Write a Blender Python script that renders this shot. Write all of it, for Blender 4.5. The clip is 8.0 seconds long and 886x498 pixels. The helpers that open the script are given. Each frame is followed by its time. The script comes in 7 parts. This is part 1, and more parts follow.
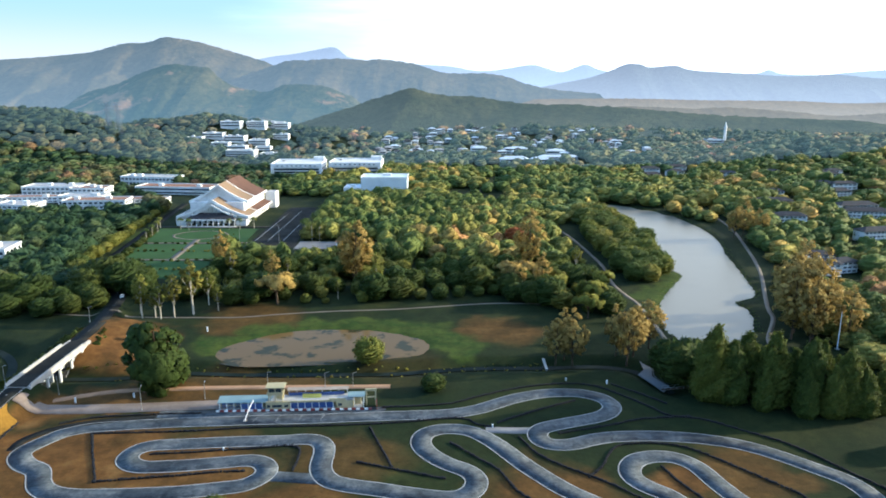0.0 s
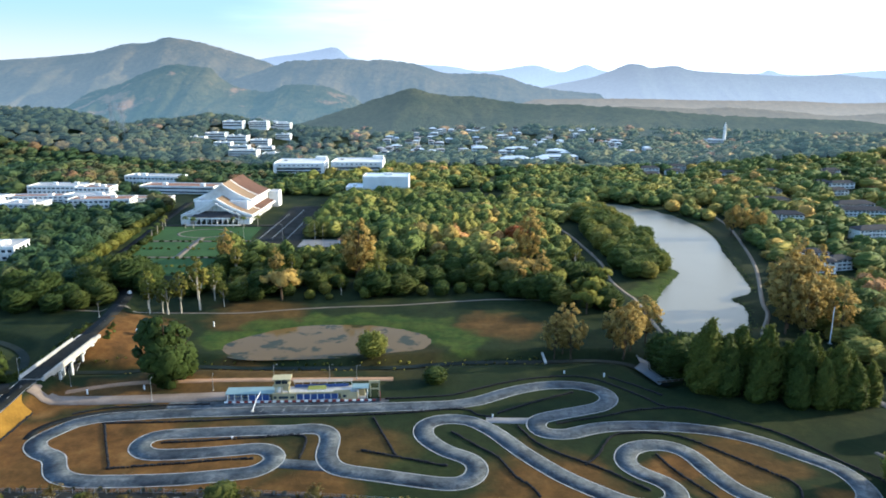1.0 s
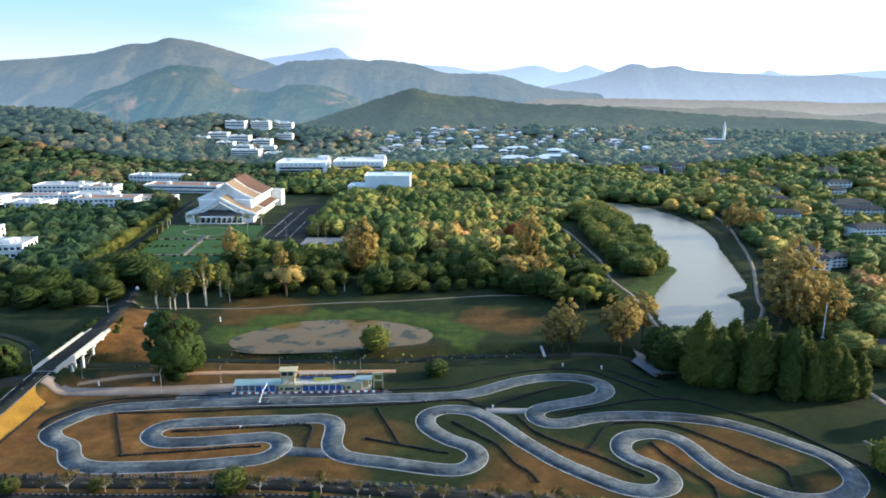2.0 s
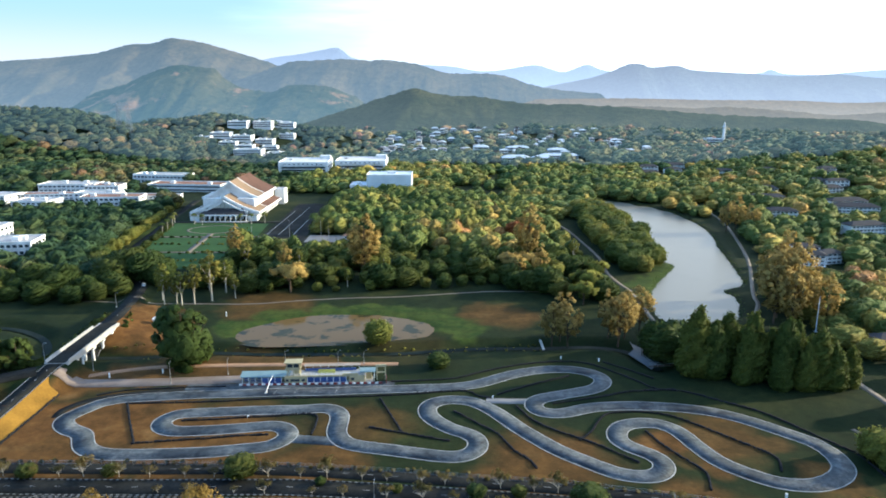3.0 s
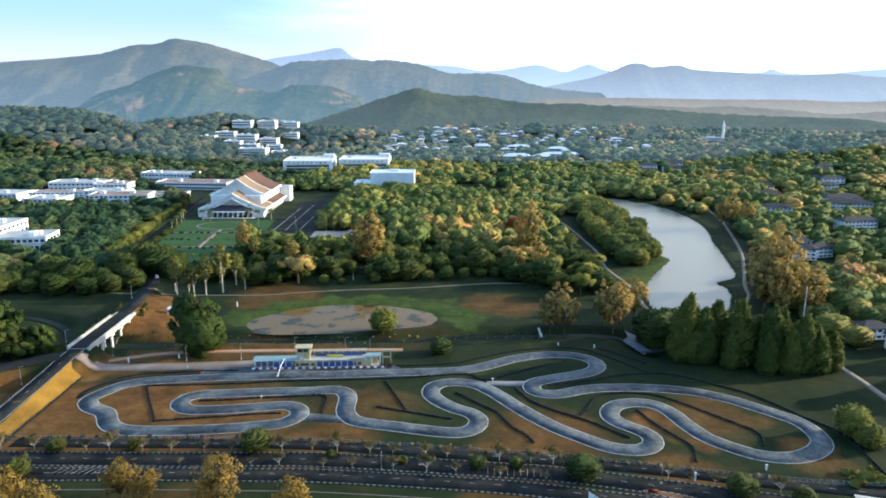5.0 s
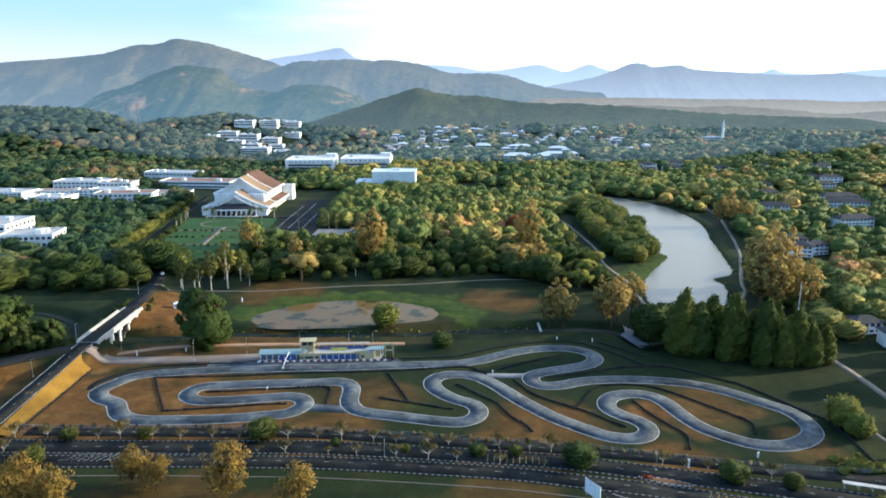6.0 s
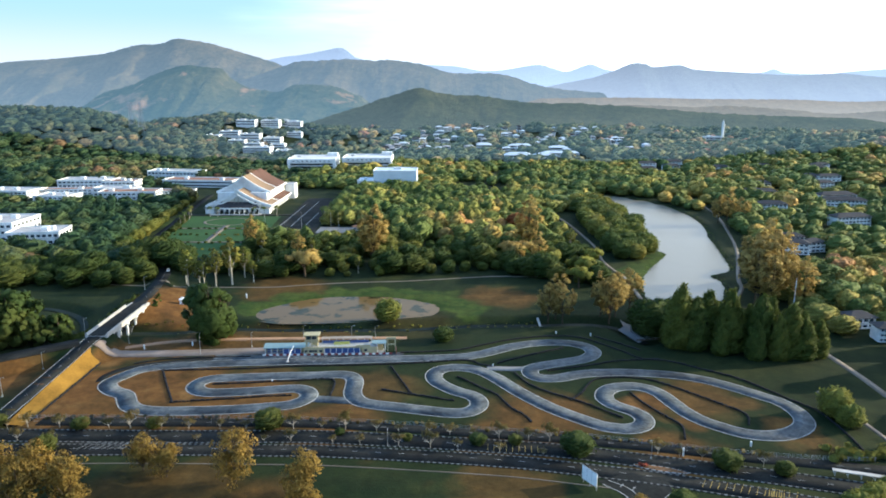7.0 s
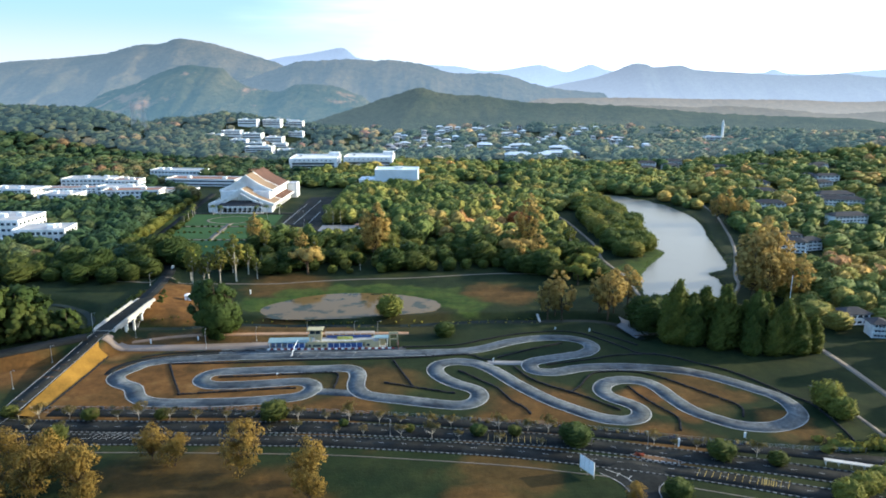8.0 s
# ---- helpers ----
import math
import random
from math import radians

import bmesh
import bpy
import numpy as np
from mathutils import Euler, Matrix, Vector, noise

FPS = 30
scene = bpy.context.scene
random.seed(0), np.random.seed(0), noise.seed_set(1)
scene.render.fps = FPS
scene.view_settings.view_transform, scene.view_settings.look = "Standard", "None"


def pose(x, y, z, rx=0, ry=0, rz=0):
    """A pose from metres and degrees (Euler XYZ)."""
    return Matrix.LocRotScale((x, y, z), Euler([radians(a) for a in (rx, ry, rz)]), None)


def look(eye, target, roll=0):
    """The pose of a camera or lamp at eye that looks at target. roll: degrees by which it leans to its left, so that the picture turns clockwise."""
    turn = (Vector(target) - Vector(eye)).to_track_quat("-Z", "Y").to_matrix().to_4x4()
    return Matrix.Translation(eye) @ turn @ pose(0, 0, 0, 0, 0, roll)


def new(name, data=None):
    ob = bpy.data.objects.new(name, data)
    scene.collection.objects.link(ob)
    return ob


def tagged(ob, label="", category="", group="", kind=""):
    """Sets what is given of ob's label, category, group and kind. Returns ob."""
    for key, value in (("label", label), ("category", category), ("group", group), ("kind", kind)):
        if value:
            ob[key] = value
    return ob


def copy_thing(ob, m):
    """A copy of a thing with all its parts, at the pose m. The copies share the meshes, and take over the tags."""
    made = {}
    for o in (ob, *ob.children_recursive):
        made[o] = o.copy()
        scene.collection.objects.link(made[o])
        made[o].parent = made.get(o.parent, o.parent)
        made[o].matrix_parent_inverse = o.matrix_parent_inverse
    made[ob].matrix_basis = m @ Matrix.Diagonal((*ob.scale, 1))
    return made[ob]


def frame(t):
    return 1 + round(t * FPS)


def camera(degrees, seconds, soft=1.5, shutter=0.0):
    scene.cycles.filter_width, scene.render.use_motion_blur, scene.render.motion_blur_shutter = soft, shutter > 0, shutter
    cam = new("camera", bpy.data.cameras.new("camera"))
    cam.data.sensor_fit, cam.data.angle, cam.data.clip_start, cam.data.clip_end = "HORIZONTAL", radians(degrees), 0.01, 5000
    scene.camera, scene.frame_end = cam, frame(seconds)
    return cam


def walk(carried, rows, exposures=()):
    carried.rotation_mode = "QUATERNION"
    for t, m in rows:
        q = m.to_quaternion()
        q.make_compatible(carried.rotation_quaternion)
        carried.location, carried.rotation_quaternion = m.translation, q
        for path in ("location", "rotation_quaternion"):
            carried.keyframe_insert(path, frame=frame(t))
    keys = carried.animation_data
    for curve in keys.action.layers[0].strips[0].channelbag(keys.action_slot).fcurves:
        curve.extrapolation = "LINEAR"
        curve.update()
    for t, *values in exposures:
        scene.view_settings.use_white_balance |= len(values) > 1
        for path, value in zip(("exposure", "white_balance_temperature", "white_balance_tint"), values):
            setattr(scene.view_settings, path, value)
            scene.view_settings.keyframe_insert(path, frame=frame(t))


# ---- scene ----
cam = camera(65.0, 8.0, soft=1.8)
# seconds, x, y, z, yaw, pitch, roll
ROWS = [
    (0.0, 0.614, 8.527, 110.565, 0.218, -13.321, -0.077),
    (0.5, 0.469, 4.926, 110.663, 0.252, -13.316, -0.079),
    (1.0, 0.357, 1.284, 110.718, 0.287, -13.312, -0.073),
    (1.5, 0.274, -2.386, 110.736, 0.323, -13.310, -0.061),
    (2.0, 0.216, -6.068, 110.721, 0.360, -13.308, -0.044),
    (2.5, 0.176, -9.749, 110.676, 0.397, -13.307, -0.024),
    (3.0, 0.151, -13.414, 110.606, 0.435, -13.306, -0.002),
    (3.5, 0.135, -17.048, 110.515, 0.472, -13.307, 0.020),
    (4.0, 0.125, -20.637, 110.407, 0.510, -13.307, 0.042),
    (4.5, 0.114, -24.167, 110.287, 0.548, -13.308, 0.062),
    (5.0, 0.099, -27.622, 110.157, 0.585, -13.309, 0.079),
    (5.5, 0.075, -30.990, 110.023, 0.621, -13.310, 0.090),
    (6.0, 0.036, -34.255, 109.888, 0.657, -13.311, 0.096),
    (6.5, -0.022, -37.403, 109.757, 0.691, -13.312, 0.094),
    (7.0, -0.103, -40.419, 109.634, 0.724, -13.312, 0.083),
    (7.5, -0.213, -43.289, 109.522, 0.756, -13.312, 0.062),
    (8.0, -0.357, -45.999, 109.426, 0.785, -13.311, 0.030),
]
walk(cam, [(t, pose(x, y, z, 90 + pitch, roll, yaw)) for t, x, y, z, yaw, pitch, roll in ROWS], exposures=[(0.0, 0.76, 5250, 5), (8.0, 0.76, 5250, 5)])

# ---- light ----
SUN = Vector((0.935, 0.22, 0.275)).normalized()
world = bpy.data.worlds.new("sky")
scene.world = world
world.use_nodes = True
wt = world.node_tree
sky = wt.nodes.new("ShaderNodeTexSky")
sky.sky_type, sky.sun_disc = "NISHITA", False
sky.sun_elevation = math.asin(SUN.z)
sky.sun_rotation = math.atan2(SUN.x, SUN.y)
sky.altitude, sky.air_density, sky.dust_density, sky.ozone_density = 100, 1.0, 0.5, 1.5
back = wt.nodes["Background"]
back.inputs["Strength"].default_value = 0.27


def sky_node(kind, operation="", **given):
    n = wt.nodes.new(kind)
    if operation:
        n.operation = operation
    for key, value in given.items():
        n.inputs[key.replace("_", " ")].default_value = value
    return n


def sky_mix(fac, a, b):
    n = wt.nodes.new("ShaderNodeMix")
    n.data_type = "RGBA"
    for value, slot in ((fac, n.inputs["Factor"]), (a, n.inputs[6]), (b, n.inputs[7])):
        if isinstance(value, bpy.types.NodeSocket):
            wt.links.new(value, slot)
        else:
            slot.default_value = (*value, 1)
    return n.outputs[2]


def sky_range(value, lo, hi, to_lo=0.0, to_hi=1.0):
    n = wt.nodes.new("ShaderNodeMapRange")
    n.interpolation_type = "SMOOTHSTEP"
    for slot, v in (("From Min", lo), ("From Max", hi), ("To Min", to_lo), ("To Max", to_hi)):
        n.inputs[slot].default_value = v
    wt.links.new(value, n.inputs["Value"])
    return n.outputs["Result"]


# a belt of pale haze lies all round the horizon; thin bright cloud spreads on the sunny side
where = wt.nodes.new("ShaderNodeTexCoord")
toward = sky_node("ShaderNodeVectorMath", "DOT_PRODUCT")
wt.links.new(where.outputs["Generated"], toward.inputs[0])
toward.inputs[1].default_value = (0.93, 0.37, 0.0)
stretch = sky_node("ShaderNodeMapping", Scale=(2.0, 2.0, 15.0))
wt.links.new(where.outputs["Generated"], stretch.inputs["Vector"])
puffs = sky_node("ShaderNodeTexNoise", Scale=1.7, Detail=6.0)
wt.links.new(stretch.outputs[0], puffs.inputs["Vector"])
both = sky_node("ShaderNodeMath", "MULTIPLY_ADD")
wt.links.new(puffs.outputs["Fac"], both.inputs[0])
both.inputs[1].default_value = 0.55
wt.links.new(toward.outputs["Value"], both.inputs[2])
up = wt.nodes.new("ShaderNodeSeparateXYZ")
wt.links.new(where.outputs["Generated"], up.inputs[0])
haze = sky_mix(sky_range(up.outputs["Z"], 0.02, 0.10), (2.35, 2.25, 2.15), (1.42, 1.90, 1.98))
dome = sky_mix(sky_range(up.outputs["Z"], 0.10, 0.40, 1.0, 0.0), sky.outputs[0], haze)
dome = sky_mix(sky_range(both.outputs[0], 0.36, 0.92, 0.0, 0.92), dome, (4.7, 4.55, 4.3))
wt.links.new(dome, back.inputs["Color"])
lamp = bpy.data.lights.new("sun", "SUN")
lamp.energy, lamp.angle, lamp.color = 6.0, radians(0.8), (1.0, 0.77, 0.46)
sun = new("sun", lamp)
sun.matrix_world = look((0, 0, 400), Vector((0, 0, 400)) - SUN)


# ---- materials ----
def material(name, rough=0.8, metal=0.0):
    m = bpy.data.materials.new(name)
    m.use_nodes = True
    b = m.node_tree.nodes["Principled BSDF"]
    b.inputs["Roughness"].default_value, b.inputs["Metallic"].default_value = rough, metal
    return m, m.node_tree, b


def node(nt, kind, **given):
    n = nt.nodes.new(kind)
    for key, value in given.items():
        n.inputs[key.replace("_", " ")].default_value = value
    return n


def world_place(nt):
    return nt.nodes.new("ShaderNodeNewGeometry").outputs["Position"]


def object_place(nt):
    return nt.nodes.new("ShaderNodeTexCoord").outputs["Object"]


def grain(nt, place, scale, detail=4.0, rough=0.6):
    n = node(nt, "ShaderNodeTexNoise", Scale=scale, Detail=detail, Roughness=rough)
    nt.links.new(place, n.inputs["Vector"])
    return n.outputs["Fac"]


def ramp(nt, fac, *stops):
    r = nt.nodes.new("ShaderNodeValToRGB")
    els = r.color_ramp.elements
    while len(els) < len(stops):
        els.new(0.5)
    for el, (at, c) in zip(els, stops):
        el.position, el.color = at, (*c, 1)
    nt.links.new(fac, r.inputs["Fac"])
    return r.outputs["Color"]


def blend(nt, fac, a, b, how="MIX"):
    n = nt.nodes.new("ShaderNodeMix")
    n.data_type, n.blend_type = "RGBA", how
    for value, slot in ((fac, n.inputs["Factor"]), (a, n.inputs[6]), (b, n.inputs[7])):
        if isinstance(value, bpy.types.NodeSocket):
            nt.links.new(value, slot)
        else:
            slot.default_value = value if isinstance(value, float) else (*value, 1)
    return n.outputs[2]


def relief(nt, bsdf, height, strength, distance):
    n = node(nt, "ShaderNodeBump", Strength=strength, Distance=distance)
    nt.links.new(height, n.inputs["Height"])
    nt.links.new(n.outputs["Normal"], bsdf.inputs["Normal"])


def worn(name, colour, rough=0.7, metal=0.0, scale=0.6, amount=0.35, fine=8.0):
    """A painted or plain surface with stains at two scales."""
    m, nt, b = material(name, rough, metal)
    at = object_place(nt)
    if rough > 0.6 and not metal:
        b.inputs["Specular IOR Level"].default_value = 0.12
    dark = tuple(c * (1 - amount) for c in colour)
    lite = tuple(min(1, c * (1 + amount * 0.4)) for c in colour)
    big = ramp(nt, grain(nt, at, scale), (0.3, dark), (0.62, colour), (0.8, lite))
    c = blend(nt, 0.25, big, ramp(nt, grain(nt, at, fine), (0.3, dark), (0.7, lite)))
    nt.links.new(c, b.inputs["Base Color"])
    relief(nt, b, grain(nt, at, fine * 2), 0.2, 0.02)
    return m


def leafy(name, dark, mid, light, thin=0.3):
    """Leaves: each tree has a tint of its own, each clump another."""
    m, nt, b = material(name, 0.6)
    b.inputs["Specular IOR Level"].default_value = 0.07
    info = nt.nodes.new("ShaderNodeObjectInfo")
    geo = nt.nodes.new("ShaderNodeNewGeometry")
    tree = ramp(nt, info.outputs["Random"], (0.0, dark), (0.5, mid), (1.0, light))
    clump = ramp(nt, geo.outputs["Random Per Island"], (0.0, tuple(c * 0.45 for c in mid)), (1.0, tuple(c * 1.6 for c in mid)))
    c = blend(nt, 0.45, tree, clump)
    at = world_place(nt)
    c = blend(nt, 0.8, c, ramp(nt, grain(nt, at, 0.9, 6.0, 0.8), (0.36, (0.48, 0.53, 0.52)), (0.64, (1.22, 1.18, 1.06))), "MULTIPLY")
    relief(nt, b, grain(nt, at, 2.4, 5.0, 0.75), 0.8, 0.35)
    nt.links.new(c, b.inputs["Base Color"])
    tr = nt.nodes.new("ShaderNodeBsdfTranslucent")
    nt.links.new(c, tr.inputs["Color"])
    mix = nt.nodes.new("ShaderNodeMixShader")
    mix.inputs["Fac"].default_value = thin
    nt.links.new(b.outputs[0], mix.inputs[1])
    nt.links.new(tr.outputs[0], mix.inputs[2])
    nt.links.new(mix.outputs[0], nt.nodes["Material Output"].inputs["Surface"])
    return m


def woods(name, stops, veil=0.0):
    """Leaves of a whole wood: each crown has a tint of its own; veil is haze painted on as emission."""
    m, nt, b = material(name, 0.65)
    b.inputs["Specular IOR Level"].default_value = 0.06
    at = world_place(nt)
    own = nt.nodes.new("ShaderNodeAttribute")
    own.attribute_name = "tint"
    geo = nt.nodes.new("ShaderNodeNewGeometry")
    c = ramp(nt, own.outputs["Fac"], *stops)
    c = blend(nt, 0.8, c, ramp(nt, geo.outputs["Random Per Island"], (0.0, (0.50, 0.54, 0.56)), (1.0, (1.25, 1.20, 1.10))), "MULTIPLY")
    c = blend(nt, 0.7, c, ramp(nt, grain(nt, at, 0.8, 6.0, 0.8), (0.36, (0.48, 0.54, 0.56)), (0.64, (1.22, 1.18, 1.08))), "MULTIPLY")
    relief(nt, b, grain(nt, at, 1.5, 5.0, 0.75), 0.8, 0.6)
    nt.links.new(c, b.inputs["Base Color"])
    # no air is built: this even bluish glow stands in for haze
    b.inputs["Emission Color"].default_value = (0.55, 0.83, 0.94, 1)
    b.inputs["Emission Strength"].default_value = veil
    return m


def ground_material():
    m, nt, b = material("ground_grass", 0.95)
    b.inputs["Specular IOR Level"].default_value = 0.1
    at = world_place(nt)
    green = ramp(nt, grain(nt, at, 0.035, 6.0), (0.32, (0.0096, 0.0197, 0.0068)), (0.52, (0.0176, 0.0262, 0.0085)), (0.75, (0.0400, 0.0459, 0.0127)))
    dry = ramp(nt, grain(nt, at, 0.09, 6.0), (0.3, (0.082, 0.039, 0.011)), (0.55, (0.146, 0.070, 0.019)), (0.75, (0.201, 0.111, 0.036)))
    warp = node(nt, "ShaderNodeTexNoise", Scale=0.05, Detail=3.0)
    nt.links.new(at, warp.inputs["Vector"])
    push = node(nt, "ShaderNodeVectorMath")
    push.operation = "MULTIPLY_ADD"
    nt.links.new(warp.outputs["Color"], push.inputs[0])
    push.inputs[1].default_value = (34, 34, 0)
    nt.links.new(at, push.inputs[2])
    total = None
    for cx, cy, r, much in DRY:
        d = nt.nodes.new("ShaderNodeVectorMath")
        d.operation = "DISTANCE"
        nt.links.new(push.outputs[0], d.inputs[0])
        d.inputs[1].default_value = (cx + 17, cy + 17, 0)
        k = node(nt, "ShaderNodeMapRange")
        k.interpolation_type = "SMOOTHSTEP"
        nt.links.new(d.outputs["Value"], k.inputs["Value"])
        for slot, value in (("From Min", r), ("From Max", r * 0.45), ("To Min", 0.0), ("To Max", much)):
            k.inputs[slot].default_value = value
        if total is None:
            total = k.outputs["Result"]
        else:
            mx = nt.nodes.new("ShaderNodeMath")
            mx.operation = "MAXIMUM"
            nt.links.new(total, mx.inputs[0])
            nt.links.new(k.outputs["Result"], mx.inputs[1])
            total = mx.outputs[0]
    c = blend(nt, total, green, dry)
    ring = None
    for cx, cy, r in LUSH:
        d = nt.nodes.new("ShaderNodeVectorMath")
        d.operation = "DISTANCE"
        nt.links.new(push.outputs[0], d.inputs[0])
        d.inputs[1].default_value = (cx + 17, cy + 17, 0)
        k = node(nt, "ShaderNodeMapRange")
        k.interpolation_type = "SMOOTHSTEP"
        nt.links.new(d.outputs["Value"], k.inputs["Value"])
        for slot, value in (("From Min", r), ("From Max", r * 0.6), ("To Min", 0.0), ("To Max", 0.88)):
            k.inputs[slot].default_value = value
        if ring is None:
            ring = k.outputs["Result"]
        else:
            mx = nt.nodes.new("ShaderNodeMath")
            mx.operation = "MAXIMUM"
            nt.links.new(ring, mx.inputs[0])
            nt.links.new(k.outputs["Result"], mx.inputs[1])
            ring = mx.outputs[0]
    c = blend(nt, ring, c, ramp(nt, grain(nt, at, 0.12, 5.0), (0.35, (0.027, 0.054, 0.009)), (0.65, (0.066, 0.086, 0.015))))
    c = blend(nt, 0.7, c, ramp(nt, grain(nt, at, 0.16, 6.0, 0.7), (0.34, (0.55, 0.57, 0.55)), (0.52, (1.0, 1.0, 1.0)), (0.68, (1.35, 1.28, 1.15))), "MULTIPLY")
    c = blend(nt, 0.6, c, ramp(nt, grain(nt, at, 0.7, 5.0), (0.3, (0.62, 0.62, 0.6)), (0.7, (1.0, 1.0, 1.0))), "MULTIPLY")
    nt.links.new(c, b.inputs["Base Color"])
    relief(nt, b, grain(nt, at, 1.2, 5.0), 0.5, 0.25)
    return m


# worn, dry grass: centre, radius, how bare
DRY = [
    (-110, 200, 30, 0.9), (-140, 195, 26, 0.95), (-75, 186, 34, 0.8), (-130, 180, 30, 0.8), (-30, 200, 24, 0.45),
    (72, 188, 16, 0.9), (88, 190, 20, 0.6), (30, 176, 26, 0.7), (112, 162, 12, 0.6), (98, 186, 14, 0.5),
    (-138, 298, 24, 1.0), (-148, 282, 20, 1.0), (-130, 278, 16, 0.9), (-150, 312, 14, 0.9), (-95, 330, 30, 0.5), (28, 312, 26, 0.55), (-80, 252, 28, 0.5), (-20, 270, 26, 0.15),
    (-178, 205, 26, 0.9), (-80, 130, 26, 0.4), (15, 136, 18, 0.45), (-52, 116, 24, 0.55), (10, 112, 20, 0.6), (-105, 168, 18, 0.7), (-138, 228, 16, 0.8), (-118, 238, 18, 0.8), (-92, 242, 18, 0.7), (-60, 246, 18, 0.5), (-40, 167, 22, 0.7), (20, 160, 20, 0.7), (70, 152, 20, 0.7),
]

# lush green growth: centre, radius
LUSH = [(-78, 308, 18), (-60, 316, 18), (-42, 319, 18), (-24, 317, 18), (-8, 308, 18), (2, 297, 17), (9, 289, 12), (-97, 296, 14), (108, 340, 18), (116, 362, 16), (124, 384, 16), (132, 402, 12), (-170, 470, 60), (-195, 520, 50)]


def asphalt(name, low, mid, high, gloss=0.22, rough=0.75, worn_in=0.0):
    m, nt, b = material(name, rough)
    b.inputs["Specular IOR Level"].default_value = gloss
    at = world_place(nt)
    c = ramp(nt, grain(nt, at, 0.10, 5.0, 0.65), (0.34, low), (0.5, mid), (0.68, high))
    c = blend(nt, 0.35, c, ramp(nt, grain(nt, at, 1.1, 4.0), (0.3, low), (0.7, high)))
    if worn_in:
        c = blend(nt, worn_in, c, ramp(nt, grain(nt, at, 0.055, 6.0, 0.7), (0.40, (0.30, 0.32, 0.36)), (0.50, (0.8, 0.8, 0.8)), (0.62, (1.25, 1.2, 1.15))), "MULTIPLY")
        c = blend(nt, worn_in * 0.6, c, ramp(nt, grain(nt, at, 0.45, 5.0, 0.7), (0.42, (0.34, 0.36, 0.40)), (0.55, (1.15, 1.13, 1.1))), "MULTIPLY")
    nt.links.new(c, b.inputs["Base Color"])
    nt.links.new(ramp(nt, grain(nt, at, 0.2), (0.3, (rough - 0.2,) * 3), (0.7, (rough + 0.15,) * 3)), b.inputs["Roughness"])
    relief(nt, b, grain(nt, at, 6.0), 0.3, 0.02)
    return m


def water(name, colour, stain, rough, spread, gloss=0.5, edge=(0.44, 0.54)):
    m, nt, b = material(name, rough)
    at = world_place(nt)
    c = ramp(nt, grain(nt, at, spread, 4.0, 0.6), (edge[0], stain), (edge[1], colour), (1.0, colour))
    nt.links.new(c, b.inputs["Base Color"])
    b.inputs["IOR"].default_value = 1.33
    b.inputs["Specular IOR Level"].default_value = gloss
    relief(nt, b, grain(nt, at, 0.8, 3.0), 0.03, 0.05)
    return m


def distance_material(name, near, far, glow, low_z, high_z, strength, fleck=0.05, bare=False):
    """Far ranges: lit forest with the haze of the air painted on as emission, stronger toward the foot."""
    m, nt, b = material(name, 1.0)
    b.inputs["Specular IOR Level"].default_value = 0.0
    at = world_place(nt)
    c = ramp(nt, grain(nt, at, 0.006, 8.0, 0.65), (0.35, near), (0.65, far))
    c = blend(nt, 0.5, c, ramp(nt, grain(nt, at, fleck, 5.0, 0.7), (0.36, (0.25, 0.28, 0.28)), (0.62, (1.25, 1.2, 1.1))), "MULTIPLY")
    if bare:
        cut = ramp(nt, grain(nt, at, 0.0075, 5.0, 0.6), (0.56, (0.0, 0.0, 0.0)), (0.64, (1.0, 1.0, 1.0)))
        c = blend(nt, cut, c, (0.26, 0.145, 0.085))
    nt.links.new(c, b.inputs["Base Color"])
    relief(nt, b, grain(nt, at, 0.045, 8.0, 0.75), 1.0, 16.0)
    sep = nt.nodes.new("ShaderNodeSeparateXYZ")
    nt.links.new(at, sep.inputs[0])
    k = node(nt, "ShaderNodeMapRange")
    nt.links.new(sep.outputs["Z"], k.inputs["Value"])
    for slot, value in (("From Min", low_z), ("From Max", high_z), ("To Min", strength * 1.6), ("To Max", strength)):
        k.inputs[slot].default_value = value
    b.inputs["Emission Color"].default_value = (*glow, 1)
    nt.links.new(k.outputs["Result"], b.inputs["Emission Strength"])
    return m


GROUND = ground_material()
ROAD = asphalt("road_asphalt", (0.011, 0.0125, 0.0120), (0.020, 0.0215, 0.020), (0.039, 0.039, 0.036), 0.05, 0.85, 0.5)
TRACK = asphalt("track_asphalt", (0.022, 0.034, 0.044), (0.066, 0.080, 0.093), (0.165, 0.178, 0.186), 0.2, 0.65, 0.95)
APRON = asphalt("apron_asphalt", (0.12, 0.12, 0.125), (0.17, 0.17, 0.175), (0.24, 0.235, 0.23))
PATH = asphalt("path_gravel", (0.09, 0.074, 0.056), (0.14, 0.115, 0.09), (0.21, 0.18, 0.14))
DIRT_APRON = asphalt("dusty_apron", (0.12, 0.092, 0.072), (0.18, 0.142, 0.115), (0.25, 0.205, 0.175))
LAKE = water("lake_water", (0.165, 0.158, 0.130), (0.150, 0.145, 0.120), 0.30, 0.01, 0.36)
POND = water("pond_water", (0.118, 0.079, 0.032), (0.034, 0.034, 0.014), 0.06, 0.10, 0.07, (0.39, 0.47))
STREAM = water("stream_water", (0.018, 0.024, 0.020), (0.012, 0.017, 0.013), 0.4, 0.1, 0.02)
PAINT = worn("white_line_paint", (0.36, 0.36, 0.35), 0.7, scale=0.3, amount=0.5)
KERB_WHITE = worn("weathered_kerb_paint", (0.21, 0.21, 0.20), 0.8, scale=0.3, amount=0.5)
YELLOW = worn("yellow_line_paint", (0.34, 0.25, 0.07), 0.7, scale=0.3, amount=0.4)
